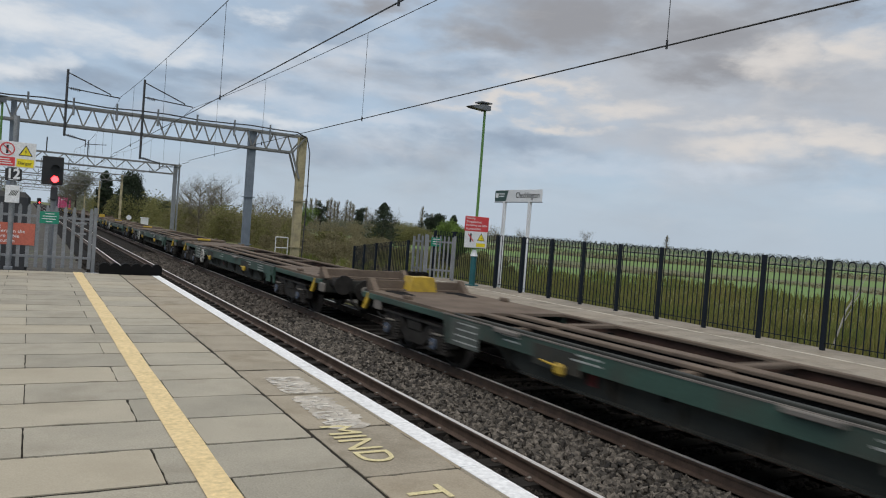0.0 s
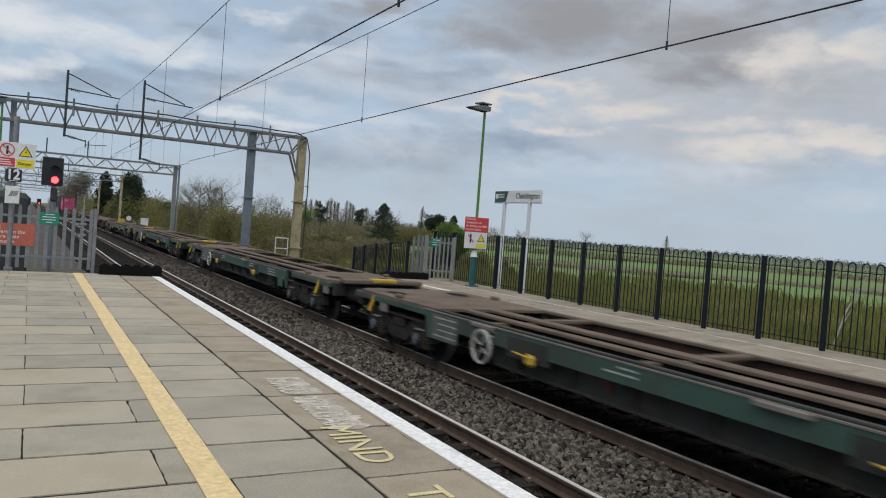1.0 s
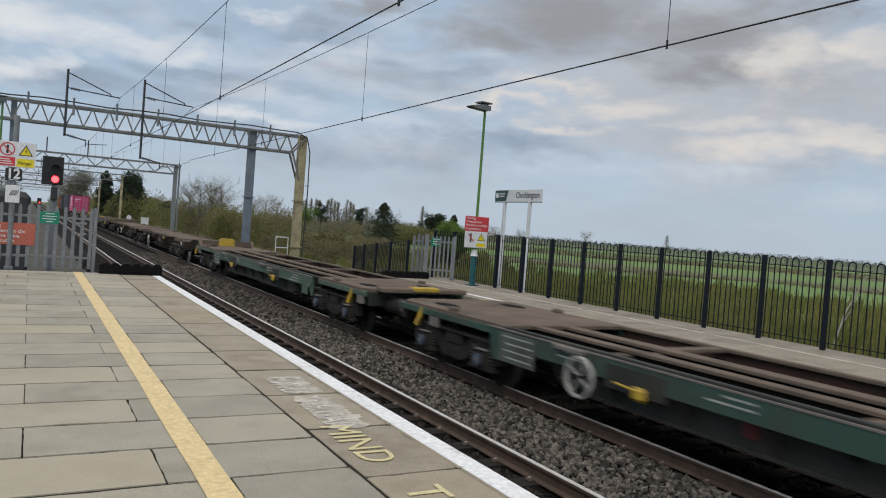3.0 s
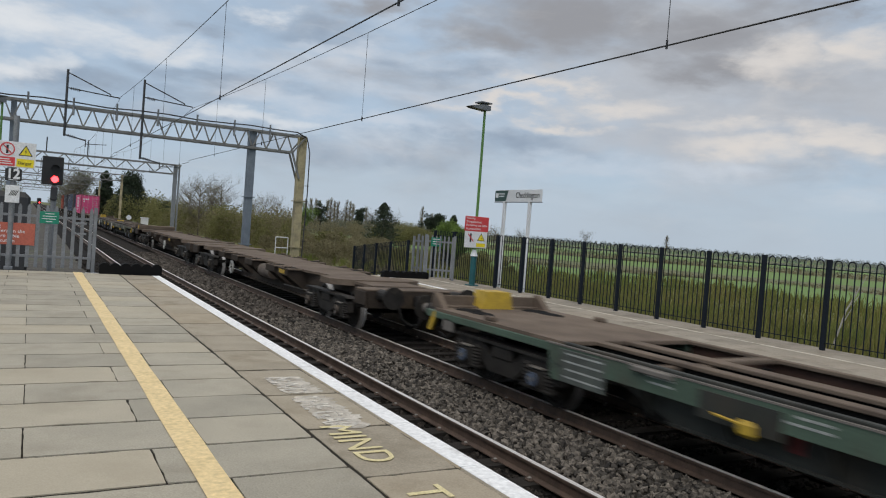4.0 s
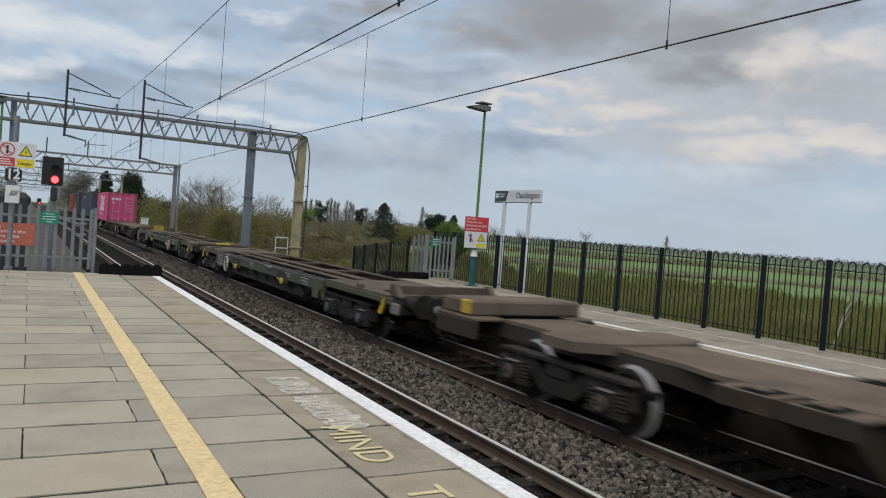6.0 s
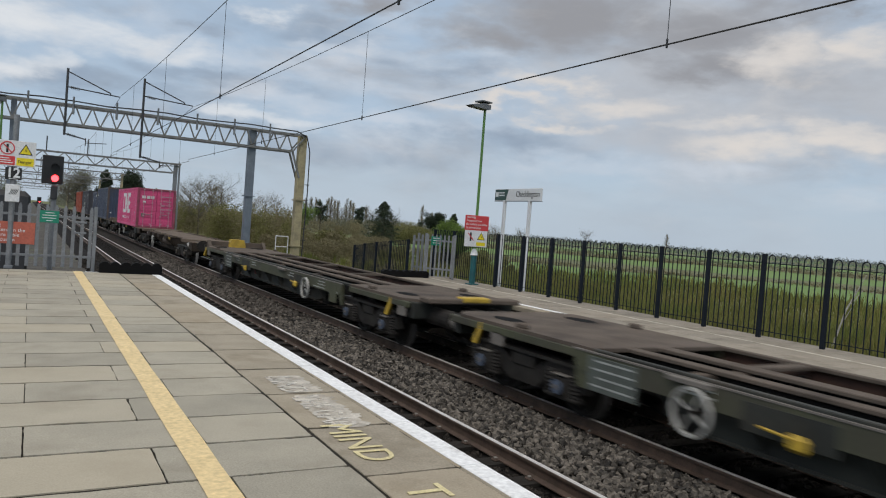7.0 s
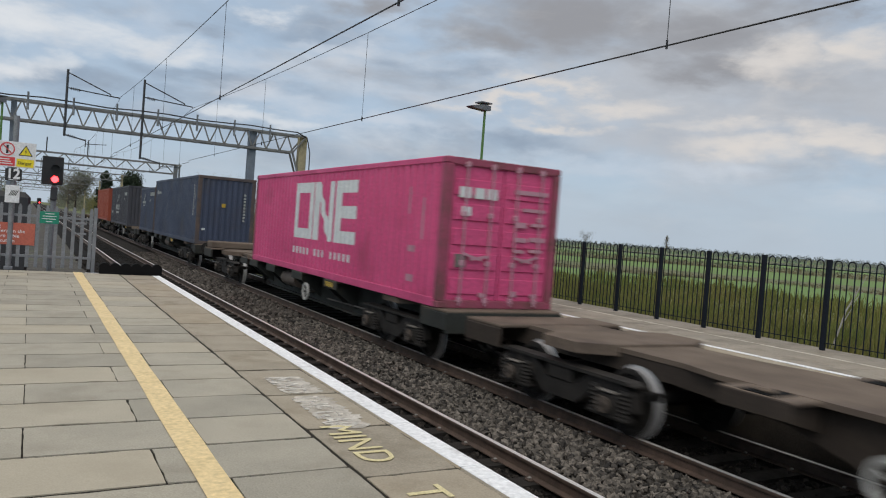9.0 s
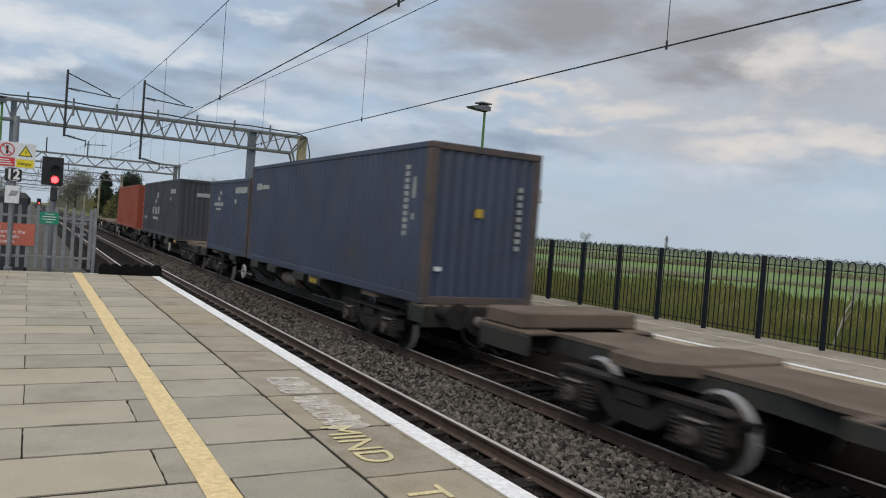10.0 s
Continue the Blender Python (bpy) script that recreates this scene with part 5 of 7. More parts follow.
    for s in (-1, 1):
        m.bar((s * 0.72, d0 + 1.6, 0.5), (s * 0.72, d0 + 4.6, 0.45), 0.02, TANK, 6)
    part("brake_pipe", m, w)
    bogie(w, d0, True, 1.0)
    bogie(w, d1, True, 1.0)
    return w


BOX_LENGTH = {}


def container(length, height, paint, edge, doors, name_label, seed=0, logo=None):
    """Corrugated steel box; its near end at 0, its floor at 0."""
    c = thing("shipping_container", name_label, "shipping container", "containers on the train")
    BOX_LENGTH[c.name] = length
    hw = 1.219
    for s in (-1, 1):
        m = Mesh()
        n = int((length - 0.3) / 0.28)
        step = (length - 0.3) / n
        pts = []
        for i in range(n):
            y = 0.15 + i * step
            pts += [(0.0, y), (0.0, y + step * 0.28), (0.036, y + step * 0.48), (0.036, y + step * 0.80)]
        pts.append((0.0, length - 0.15))
        vs = [(s * (hw - 0.008 - d), y, z) for d, y in pts for z in (0.16, height - 0.10)]
        m.add(vs, [(2 * i, 2 * i + 1, 2 * i + 3, 2 * i + 2) for i in range(len(pts) - 1)], paint)
        part("side_panel", m, c)
        m = Mesh()
        m.box((s * (hw - 0.05), 0.1, 0.0), (s * hw, length - 0.1, 0.16), paint, 0.01)
        m.box((s * (hw - 0.07), 0.1, height - 0.11), (s * hw, length - 0.1, height), paint, 0.012)
        part("side_rail", m, c)
        for y in (0, length - 0.16):
            m = Mesh()
            m.box((s * (hw - 0.16), y, 0.12), (s * (hw + 0.002), y + 0.16, height - 0.12), edge, 0.015)
            part("corner_post", m, c)
            for z in (0, height - 0.12):
                m = Mesh()
                m.box((s * (hw - 0.17), y - 0.004, z - 0.001), (s * (hw + 0.004), y + 0.18, z + 0.121), edge, 0.02)
                part("corner_casting", m, c)
    m = Mesh()
    n = int((length - 0.3) / 0.3)
    step = (length - 0.3) / n
    vs = []
    for i in range(n):
        y = 0.15 + i * step
        for yy, d in ((y, 0), (y + step * 0.3, 0), (y + step * 0.5, 0.02), (y + step * 0.8, 0.02)):
            vs += [(-hw + 0.05, yy, height - 0.015 - d), (hw - 0.05, yy, height - 0.015 - d)]
    m.add(vs, [(2 * i, 2 * i + 1, 2 * i + 3, 2 * i + 2) for i in range(len(vs) // 2 - 1)], paint)
    m.box((-hw + 0.05, 0.05, 0.02), (hw - 0.05, length - 0.05, 0.14), SHADED_GRIME)
    part("roof", m, c)
    for y, face in ((0.0, -1), (length, 1)):
        iy = y - face * 0.10
        for za, zb in ((0.0, 0.14), (height - 0.13, height)):
            m = Mesh()
            m.box((-hw + 0.1, min(y, iy), za), (hw - 0.1, max(y, iy), zb), edge, 0.01)
            part("end_rail", m, c)
        if doors and face < 0:
            for s in (-1, 1):
                d = Mesh()
                x0, x1 = sorted((s * 0.012, s * (hw - 0.165)))
                d.box((x0, 0.045, 0.14), (x1, 0.09, height - 0.13), paint, 0.008)
                leaf = part("door", d, c)
                for i in range(5):
                    z0 = 0.24 + i * (height - 0.46) / 5
                    d = Mesh()
                    d.box((x0 + 0.05, 0.018, z0), (x1 - 0.05, 0.048, z0 + (height - 0.46) / 5 - 0.14), paint, 0.02)
                    part("door_panel", d, leaf)
                for xr in (0.27, 0.80):
                    r = Mesh()
                    r.bar((s * xr, -0.015, 0.05), (s * xr, -0.015, height - 0.05), 0.019, ROD, 8)
                    for z in (0.10, 0.75, 1.6, height - 0.16):
                        r.box((s * xr - 0.05, -0.03, z), (s * xr + 0.05, 0.03, z + 0.09), ROD, 0.01)
                    r.beam((s * xr, -0.035, 0.93 + (0.03 if xr > 0.5 else 0)), (s * (xr + (0.38 if xr < 0.5 else -0.38)), -0.035, 0.86), 0.02, 0.045, ROD)
                    part("lock_rod", r, leaf, "pale metal lock rod")
        else:
            d = Mesh()
            n = 9
            step = (2 * hw - 0.3) / n
            vs = []
            for i in range(n):
                x = -hw + 0.15 + i * step
                for xx, q in ((x, 0.02), (x + step * 0.3, 0.02), (x + step * 0.5, 0.06), (x + step * 0.8, 0.06)):
                    vs += [(xx, y - face * q, 0.13), (xx, y - face * q, height - 0.12)]
            vs += [(hw - 0.15, y - face * 0.02, 0.13), (hw - 0.15, y - face * 0.02, height - 0.12)]
            d.add(vs, [(2 * i, 2 * i + 1, 2 * i + 3, 2 * i + 2) for i in range(len(vs) // 2 - 1)], paint)
            part("end_panel", d, c)
    return c


def rib_points(length):
    """Bends of a corrugated side: (along the box, depth)."""
    n = int((length - 0.3) / 0.28)
    step = (length - 0.3) / n
    pts = []
    for i in range(n):
        y = 0.15 + i * step
        pts += [(y, 0.0), (y + step * 0.28, 0.0), (y + step * 0.48, 0.036), (y + step * 0.80, 0.036)]
    return pts + [(length - 0.15, 0.0)]


def paint_on_ribs(m, length, y0, y1, low, high, mat, bends=(), lift=0.003):
    """Paint that follows the corrugation between the heights low(y) and high(y)."""
    ribs = rib_points(length)
    ys = sorted({y0, y1, *(y for y, d in ribs if y0 < y < y1), *bends})
    vs = []
    for y in ys:
        d = float(np.interp(y, [r[0] for r in ribs], [r[1] for r in ribs]))
        vs += [(-(1.219 - 0.008 - d) - lift, y, low(y)), (-(1.219 - 0.008 - d) - lift, y, high(y))]
    m.add(vs, [(2 * i, 2 * i + 1, 2 * i + 3, 2 * i + 2) for i in range(len(ys) - 1)], mat)


def patch(parent, name, rects, mat, label=""):
    """Painted shapes on the container's near side: (y0, y1, z0, z1)."""
    m = Mesh()
    for y0, y1, z0, z1 in rects:
        paint_on_ribs(m, BOX_LENGTH[parent.name], y0, y1, lambda y: z0, lambda y: z1, mat)
    return part(name, m, parent, label)


def end_patch(parent, name, rects, mat, label=""):
    m = Mesh()
    for x0, x1, z0, z1 in rects:
        m.box((x0, -0.006 - 0.004, z0), (x1, 0.022, z1), mat)
    return part(name, m, parent, label)


def make_train():
    joints = [-4.4, 15.9, 36.5, 56.1, 76.2, 96.6, 116.9, 137.2, 157.8, 178.4, 198.6, 219.4, 240.6, 260.7, 281.0, 301.3]
    kinds = "ggggg" + "bb" + "oo" + "bb" + "bbbb"
    wheels = {1: -6.1, 2: -6.1, 3: -6.3, 7: -6.1, 8: 6.3, 5: -7.3, 6: 7.5, 9: -7.1, 10: 7.6, 11: -7.3, 12: 7.5, 13: -7.3, 14: 7.5}
    outer = {1, 5, 7, 9, 11}
    for i, k in enumerate(kinds):
        a, b = joints[i], joints[i + 1]
        o0, o1 = i in outer, (i + 1) in outer
        if k == "b":
            w = brown_wagon(b - a, o0, o1, i, 10 <= i <= 13, wheels[i] % (b - a), i == 7)
        else:
            w = green_wagon(b - a, (SAGE_SIDE if i == 4 else GREEN_SIDE) if k == "g" else OLIVE_SIDE, o0, o1, wheels[i] % (b - a) if i in wheels else None, i)
        MOVERS.append((w, a, RT))
    floor = RT + DK + 0.004
    rng = random.Random(12)
    # magenta forty-foot box with doors towards the camera
    c = container(12.192, 2.62, PINK, PINK_EDGE, True, "bright magenta shipping container with white markings and double doors")
    MOVERS.append((c, 199.27, floor))
    z0, z1 = 0.87, 2.30
    patch(c, "logo_frame", [(6.80, 7.13, z0, z1), (7.87, 8.20, z0, z1), (7.13, 7.87, z0, z0 + 0.26), (7.13, 7.87, z1 - 0.26, z1)], LOGO_WHITE, "white painted rectangular ring")
    m = Mesh()
    for y0, y1 in ((5.34, 5.68), (6.34, 6.68)):
        paint_on_ribs(m, 12.192, y0, y1, lambda y: z0, lambda y: z1, LOGO_WHITE)
    rise = (z1 - z0) / 1.02
    paint_on_ribs(m, 12.192, 5.34, 6.68, lambda y: max(z0, z0 + (y - 5.66) * rise), lambda y: min(z1, z0 + (y - 5.34) * rise), LOGO_WHITE, (5.66, 6.36), 0.0045)
    part("logo_bar", m, c, "white painted bars")
    patch(c, "logo_block", [(4.90, 5.23, z0, z1), (3.90, 4.90, z1 - 0.28, z1), (3.98, 4.90, 1.44, 1.72), (3.90, 4.90, z0, z0 + 0.28)], LOGO_WHITE, "white painted blocks")
    for i in range(15):
        if i not in (5, 9):
            patch(c, "small_mark", [(8.05 - i * 0.28, 8.27 - i * 0.28, 0.47, 0.64)], LOGO_WHITE, "small white painted mark")
    patch(c, "number_marking", [(1.0, 1.3, 0.35, 0.48), (1.0, 1.3, 0.9, 1.02), (0.72, 0.82, 1.15, 1.9), (1.3, 1.4, 1.6, 2.1)], ROD, "pale marks")
    for block in ((-0.93, -0.70, 1.93, 2.12), (-0.62, -0.42, 1.93, 2.12), (-0.36, -0.16, 1.93, 2.12), (-0.86, -0.68, 1.62, 1.78)):
        end_patch(c, "door_marking", [block], LOGO_WHITE, "white block on the door")
    end_patch(c, "number_marking", [(0.22, 0.95, 2.08, 2.16), (0.40, 0.92, 1.78, 1.84), (0.30, 0.52, 1.48, 1.58), (0.62, 0.92, 1.52, 1.58), (0.28, 0.55, 1.22, 1.30), (0.60, 0.95, 1.24, 1.32), (0.28, 0.50, 1.02, 1.08), (0.62, 0.90, 1.04, 1.10), (0.25, 0.40, 0.22, 0.32), (0.72, 0.86, 0.2, 0.28), (-0.4, -0.3, 0.2, 0.28)], ROD, "pale rows of small marks")
    end_patch(c, "door_patch", [(-0.93, -0.72, 0.72, 0.95)], TANK, "grey-green patch on the door")
    # navy forty-foot, navy twenty-foot, slate forty-foot, red-brown forty-foot
    c = container(12.192, 2.93, NAVY, RUST_EDGE, False, "navy blue corrugated shipping container with rusty corner posts")
    MOVERS.append((c, 220.78, floor))
    patch(c, "marking", [(11.1, 11.55, 2.18, 2.38), (10.3, 10.95, 2.2, 2.32)], LETTER_GREY, "small pale marks")
    patch(c, "number_marking", [(0.88, 0.99, 1.20 + i * 0.125, 1.285 + i * 0.125) for i in range(11)] + [(0.60, 0.68, 1.9, 2.3), (0.60, 0.68, 1.5, 1.62)], LETTER_GREY, "column of small pale marks")
    m = Mesh()
    m.box((-0.20, -0.004, 1.62), (-0.04, 0.03, 1.78), YELLOW_PART)
    part("yellow_label", m, c, "small yellow label")
    m = Mesh()
    for i in range(9):
        m.box((0.73, 0.0, 1.05 + i * 0.14), (0.81, 0.03, 1.14 + i * 0.14), LETTER_GREY)
    part("number_marking", m, c, "column of small pale marks")
    m = Mesh()
    m.box((-0.98, 0.0, 0.60), (-0.84, 0.03, 0.68), LOGO_WHITE)
    part("label", m, c, "small white label")
    c = container(6.058, 2.59, NAVY, RUST_EDGE, False, "short navy blue shipping container with a white emblem")
    MOVERS.append((c, 233.2, floor))
    patch(c, "emblem", [(3.8, 5.1, 1.65, 1.78), (4.2, 4.6, 1.85, 2.0), (4.1, 4.4, 2.05, 2.2), (3.95, 4.9, 1.5, 1.57), (0.4, 1.9, 2.1, 2.3), (1.7, 2.0, 1.75, 1.9)], LETTER_GREY, "white emblem of plain shapes")
    c = container(12.192, 2.90, SLATE, SLATE, False, "slate-grey shipping container with a white emblem")
    MOVERS.append((c, 246.2, floor))
    patch(c, "emblem", [(6.0, 6.6, 1.1, 1.5), (6.9, 7.5, 1.1, 1.5), (7.8, 8.4, 1.1, 1.5), (6.3, 8.2, 0.8, 0.95), (7.0, 7.5, 1.7, 1.95), (6.6, 7.0, 2.0, 2.3), (1.2, 2.6, 2.2, 2.42), (2.3, 2.6, 1.85, 2.0), (10.6, 11.6, 0.8, 0.95)], LETTER_GREY, "white emblem of plain shapes")
    end_patch(c, "marking", [(-0.4, 0.95, 2.1, 2.28)], LETTER_GREY, "pale band of small marks")
    c = container(12.192, 2.90, RUST_RED, RUST_RED, True, "red-brown shipping container on a flat wagon")
    MOVERS.append((c, 261.7, floor))


make_train()


# ---- platform furniture ----
def hoop_fence(points, height, label, fall=0.0):
    """Bow-top railing panels between square posts along a line."""
    f = thing("railing", label, "fence", kind="")
    post_cache, hoop_cache = None, None
    for k, ((x0, y0), (x1, y1)) in enumerate(zip(points, points[1:])):
        z0 = -fall * k
        d = Vector((x1 - x0, y1 - y0, 0))
        ang = math.degrees(math.atan2(d.y, d.x))
        if post_cache is None:
            m = Mesh()
            m.box((-0.036, -0.036, -0.3 - 5 * fall), (0.036, 0.036, height), FENCE, 0.008)
            m.box((-0.039, -0.039, height - 0.002), (0.039, 0.039, height + 0.015), FENCE, 0.008)
            post_cache = m.data("post")
        part("post", post_cache, f, at=pose(x0, y0, z0, 0, 0, ang))
        ln = d.length
        tip = math.degrees(math.atan2(fall, ln))
        for z in (0.12, height - 0.14):
            m = Mesh()
            m.box((0.036, -0.005, z - 0.007), (ln - 0.036, 0.005, z + 0.007), FENCE)
            part("rail", m, f, at=pose(x0, y0, z0, 0, 0, ang) @ pose(0, 0, 0, 0, tip, 0))
        n = 5
        pitch = ln / (n + 0.38)
        if hoop_cache is None or abs(hoop_cache[1] - pitch) > 0.004:
            h = Mesh()
            r = pitch * 0.27
            pts = [(-r, 0, 0.04)] + [(-r * math.cos(t), 0, height - 0.055 + r * math.sin(t)) for t in (math.pi * i / 7 for i in range(8))] + [(r, 0, 0.04)]
            h.tube(pts, 0.0105, FENCE, 6)
            hoop_cache = (h.data("hoop"), pitch)
        for i in range(n):
            part("hoop", hoop_cache[0], f, at=pose(x0, y0, z0 - fall * pitch * (i + 0.69) / ln, 0, 0, ang) @ pose(pitch * (i + 0.69), 0, 0))
    x1, y1 = points[-1]
    part("post", post_cache, f, at=pose(x1, y1, -fall * (len(points) - 1)))
    return f


def palisade(name, label, p0, p1, height, n, base=0.0, rails=(0.28, 1.12), wide=0.065):
    """Galvanised palisade panel with pointed pales."""
    f = thing(name, label, "gate" if "gate" in name else "fence")
    d = Vector((p1[0] - p0[0], p1[1] - p0[1], 0))
    ang, ln = math.degrees(math.atan2(d.y, d.x)), d.length
    at = pose(p0[0], p0[1], base, 0, 0, ang)
    pale = Mesh()
    w = wide / 2
    out = [(-w, 0.05), (w, 0.05), (w, height - 0.06), (0.012, height), (-0.012, height), (-w, height - 0.06)]
    pale.plate(out, -0.012, 0.0, GALV, axis=1)
    pale.plate([(-w, 0.05), (-w + 0.008, 0.05), (-w + 0.008, height - 0.07), (-w, height - 0.07)], 0.0, 0.02, GALV, axis=1)
    data = pale.data("pale")
    for i in range(n):
        part("pale", data, f, at=at @ pose(ln * (i + 0.5) / n, -0.03, 0))
    for z in rails:
        m = Mesh()
        m.box((0, -0.025, z - 0.025), (ln, 0.015, z + 0.025), GALV, 0.004)
        part("rail", m, f, at=at)
    for x in (0, ln):
        m = Mesh()
        m.box((x - 0.036, -0.05, -0.2), (x + 0.036, 0.03, height + 0.02), GALV, 0.006)
        part("post", m, f, at=at)
    return f


def make_fences():
    S, y0 = 1.21, 14.695
    pts = [(FENCE_X, y0 - S * i) for i in range(13, -6, -1)]
    hoop_fence(pts, 1.44, "navy blue bow-top steel railing along the back of the platform")
    hoop_fence([(10.12, 20.35), (10.02, 21.4), (9.98, 22.4), (9.95, 23.3), (9.92, 24.1)], 0.98 + 0.1, "navy blue bow-top railing on the platform ramp", fall=0.095)
    palisade("palisade_gate", "grey galvanised palisade gate at the platform end", (10.36, 19.66), (11.06, 19.16), 1.30, 7, wide=0.05)
    side = thing("gate_post", "cluster of three slim galvanised gate posts tied together", "post")
    m = Mesh()
    for gx, gy, top in ((10.09, 19.92, 1.24), (10.21, 19.86, 1.31), (10.30, 19.78, 1.27)):
        m = Mesh()
        m.box((gx - 0.032, gy - 0.032, -0.3), (gx + 0.032, gy + 0.032, top), GALV, 0.008)
        part("shaft", m, side)
    for z in (0.3, 1.1):
        m = Mesh()
        m.beam((10.09, 19.92, z), (10.30, 19.78, z), 0.02, 0.05, GALV)
        part("tie_plate", m, side)
    palisade("palisade_fence", "grey galvanised palisade fence closing the platform end", (-2.6, 17.8), (1.265, 17.8), 1.36, 23, wide=0.068)
    latch = Mesh()
    latch.box((0.82, 17.745, 1.0), (1.10, 17.765, 1.05), GALV, 0.006)
    latch.box((0.82, 17.745, 0.78), (1.10, 17.765, 0.82), GALV, 0.006)
    latch.box((0.82, 17.746, 0.81), (0.85, 17.764, 1.01), GALV)
    fence_latch = solid("latch_plate", latch, "small galvanised lock frame bolted to the palisade", "latch")


make_fences()


def make_rubber_mat(x0, x1, y0, y1, label, top=0.28):
    """Ribbed rubber trespass guard panels, ridges across the walking direction."""
    guard = thing("trespass_guard", label, "rubber mat")
    n = int((x1 - x0) / 0.21)
    step = (x1 - x0) / n
    for i in range(n):
        a = x0 + i * step
        m = Mesh()
        m.plate([(a, 0.0), (a + step, 0.0), (a + step, top * 0.72), (a + step * 0.88, top * 0.86), (a + step * 0.68, top * 0.97), (a + step * 0.5, top), (a + step * 0.32, top * 0.97), (a + step * 0.12, top * 0.86), (a, top * 0.72)], y0, y1, RUBBER, axis=1)
        part("ridge", m, guard)
    return guard


make_rubber_mat(1.36, 2.62, 17.30, 17.44, "black ridged rubber trespass guard at the platform end", 0.24)
make_rubber_mat(8.95, 10.42, 19.45, 19.66, "black ridged rubber trespass guard at the opposite platform end", 0.2)


def triangle_sign(m, c, r, x_axis, mat_out, mat_in, off):
    """A warning triangle: black rim, yellow field, black flash. c: centre; x_axis: sign's right; off: outward."""
    c, u, n = Vector(c), Vector(x_axis), Vector(off)
    up = Vector((0, 0, 1))

    def tri(k, d, mat):
        pts = [c + u * (k * math.cos(a)) + up * (k * math.sin(a) - 0.12 * r) + n * d for a in (math.pi / 2, math.pi * 7 / 6, math.pi * 11 / 6)]
        m.add(pts, [(0, 1, 2)], mat)
    tri(r, 0.004, mat_out)
    tri(r * 0.78, 0.007, mat_in)
    z = [(0.06, 0.42), (-0.10, -0.02), (0.04, 0.0), (-0.06, -0.38), (0.14, 0.10), (0.0, 0.08)]
    m.add([c + u * (a * r) + up * (b * r - 0.08 * r) + n * 0.010 for a, b in z], [tuple(range(6))], mat_out)


def make_near_signs():
    y = 17.70
    p = thing("sign_post", "tall galvanised post carrying platform end warning signs", "sign")
    m = Mesh()
    m.bar((-0.32, y + 0.06, -0.3), (-0.32, y + 0.06, 3.15), 0.055, GALV, 14)
    m.box((-0.40, y, -0.02), (-0.24, y + 0.14, 0.05), GALV, 0.01)
    part("post", m, p)
    b = Mesh()
    b.box((-0.62, y - 0.03, 2.09), (0.06, y - 0.01, 2.61), SIGN_WHITE, 0.004)
    board = part("panel", b, p)
    s = Mesh()
    s.box((-0.60, y - 0.034, 2.11), (-0.31, y - 0.03, 2.29), SIGN_RED)
    for i in range(3):
        s.box((-0.58, y - 0.037, 2.145 + i * 0.045), (-0.35 - 0.03 * i, y - 0.034, 2.165 + i * 0.045), SIGN_WHITE)
    s.box((-0.28, y - 0.034, 2.11), (0.03, y - 0.03, 2.27), SIGN_YELLOW)
    s.ring((-0.455, y - 0.034, 2.45), 0.135, 0.022, SIGN_RED, 1, 28, 0.003)
    s.beam((-0.54, y - 0.036, 2.54), (-0.37, y - 0.036, 2.36), 0.004, 0.02, SIGN_RED)
    s.box((-0.475, y - 0.033, 2.36), (-0.435, y - 0.031, 2.53), SIGN_BLACK)
    triangle_sign(s, (-0.125, y - 0.03, 2.43), 0.15, (1, 0, 0), SIGN_BLACK, SIGN_YELLOW, (0, -1, 0))
    part("symbols", s, board, "prohibition ring, red text panel and electricity warning triangle")
    lettering("Danger", 0.085, SIGN_BLACK, Matrix.Translation((-0.26, y - 0.036, 2.16)) @ pose(0, 0, 0, 90, 0, 0), board)
    b = Mesh()
    b.box((-0.47, y - 0.03, 1.81), (-0.17, y - 0.01, 2.06), SIGN_BLACK, 0.004)
    b.box((-0.40, y - 0.033, 1.825), (-0.24, y - 0.03, 1.836), SIGN_WHITE)
    board = part("number_panel", b, p, "black panel with white number")
    lettering("12", 0.28, SIGN_WHITE, Matrix.Translation((-0.452, y - 0.033, 1.862)) @ pose(0, 0, 0, 90, 0, 0), board, squeeze=0.9, fat=0.03)
    b = Mesh()
    b.box((-0.45, y - 0.06, 1.36), (-0.19, y + 0.0, 1.72), SIGN_WHITE, 0.012)
    box_ = part("box", b, p, "small white box with black stripes")
    s = Mesh()
    for i in range(5):
        a = -0.385 + i * 0.028
        s.add([(a, y - 0.063, 1.51), (a + 0.014, y - 0.063, 1.51), (a + 0.064, y - 0.063, 1.62), (a + 0.05, y - 0.063, 1.62)], [(0, 1, 2, 3)], SIGN_BLACK)
    part("stripes", s, box_)
    y = 17.757
    r = thing("warning_sign", "faded red warning sign with white text fixed to the palisade", "sign")
    b = Mesh()
    b.box((-0.95, y - 0.02, 0.50), (0.13, y, 0.955), SIGN_RED_OLD, 0.004)
    board = part("panel", b, r)
    for i, (txt, w) in enumerate((("Warning", 0), ("Trespassers on the", 0), ("railway are liable", 0), ("to prosecution", 0))):
        lettering(txt, 0.10, SIGN_WHITE, Matrix.Translation((-0.86, y - 0.022, 0.85 - i * 0.10)) @ pose(0, 0, 0, 90, 0, 0), board, squeeze=1.05)
    y = 17.757
    g = thing("notice", "small green notice on the palisade fence", "sign")
    b = Mesh()
    b.box((0.20, y - 0.02, 0.98), (0.56, y, 1.23), SIGN_GREEN, 0.004)
    board = part("panel", b, g)
    for i, (a, c) in enumerate(((0.30, 0.47), (0.25, 0.51), (0.24, 0.50), (0.32, 0.44))):
        s = Mesh()
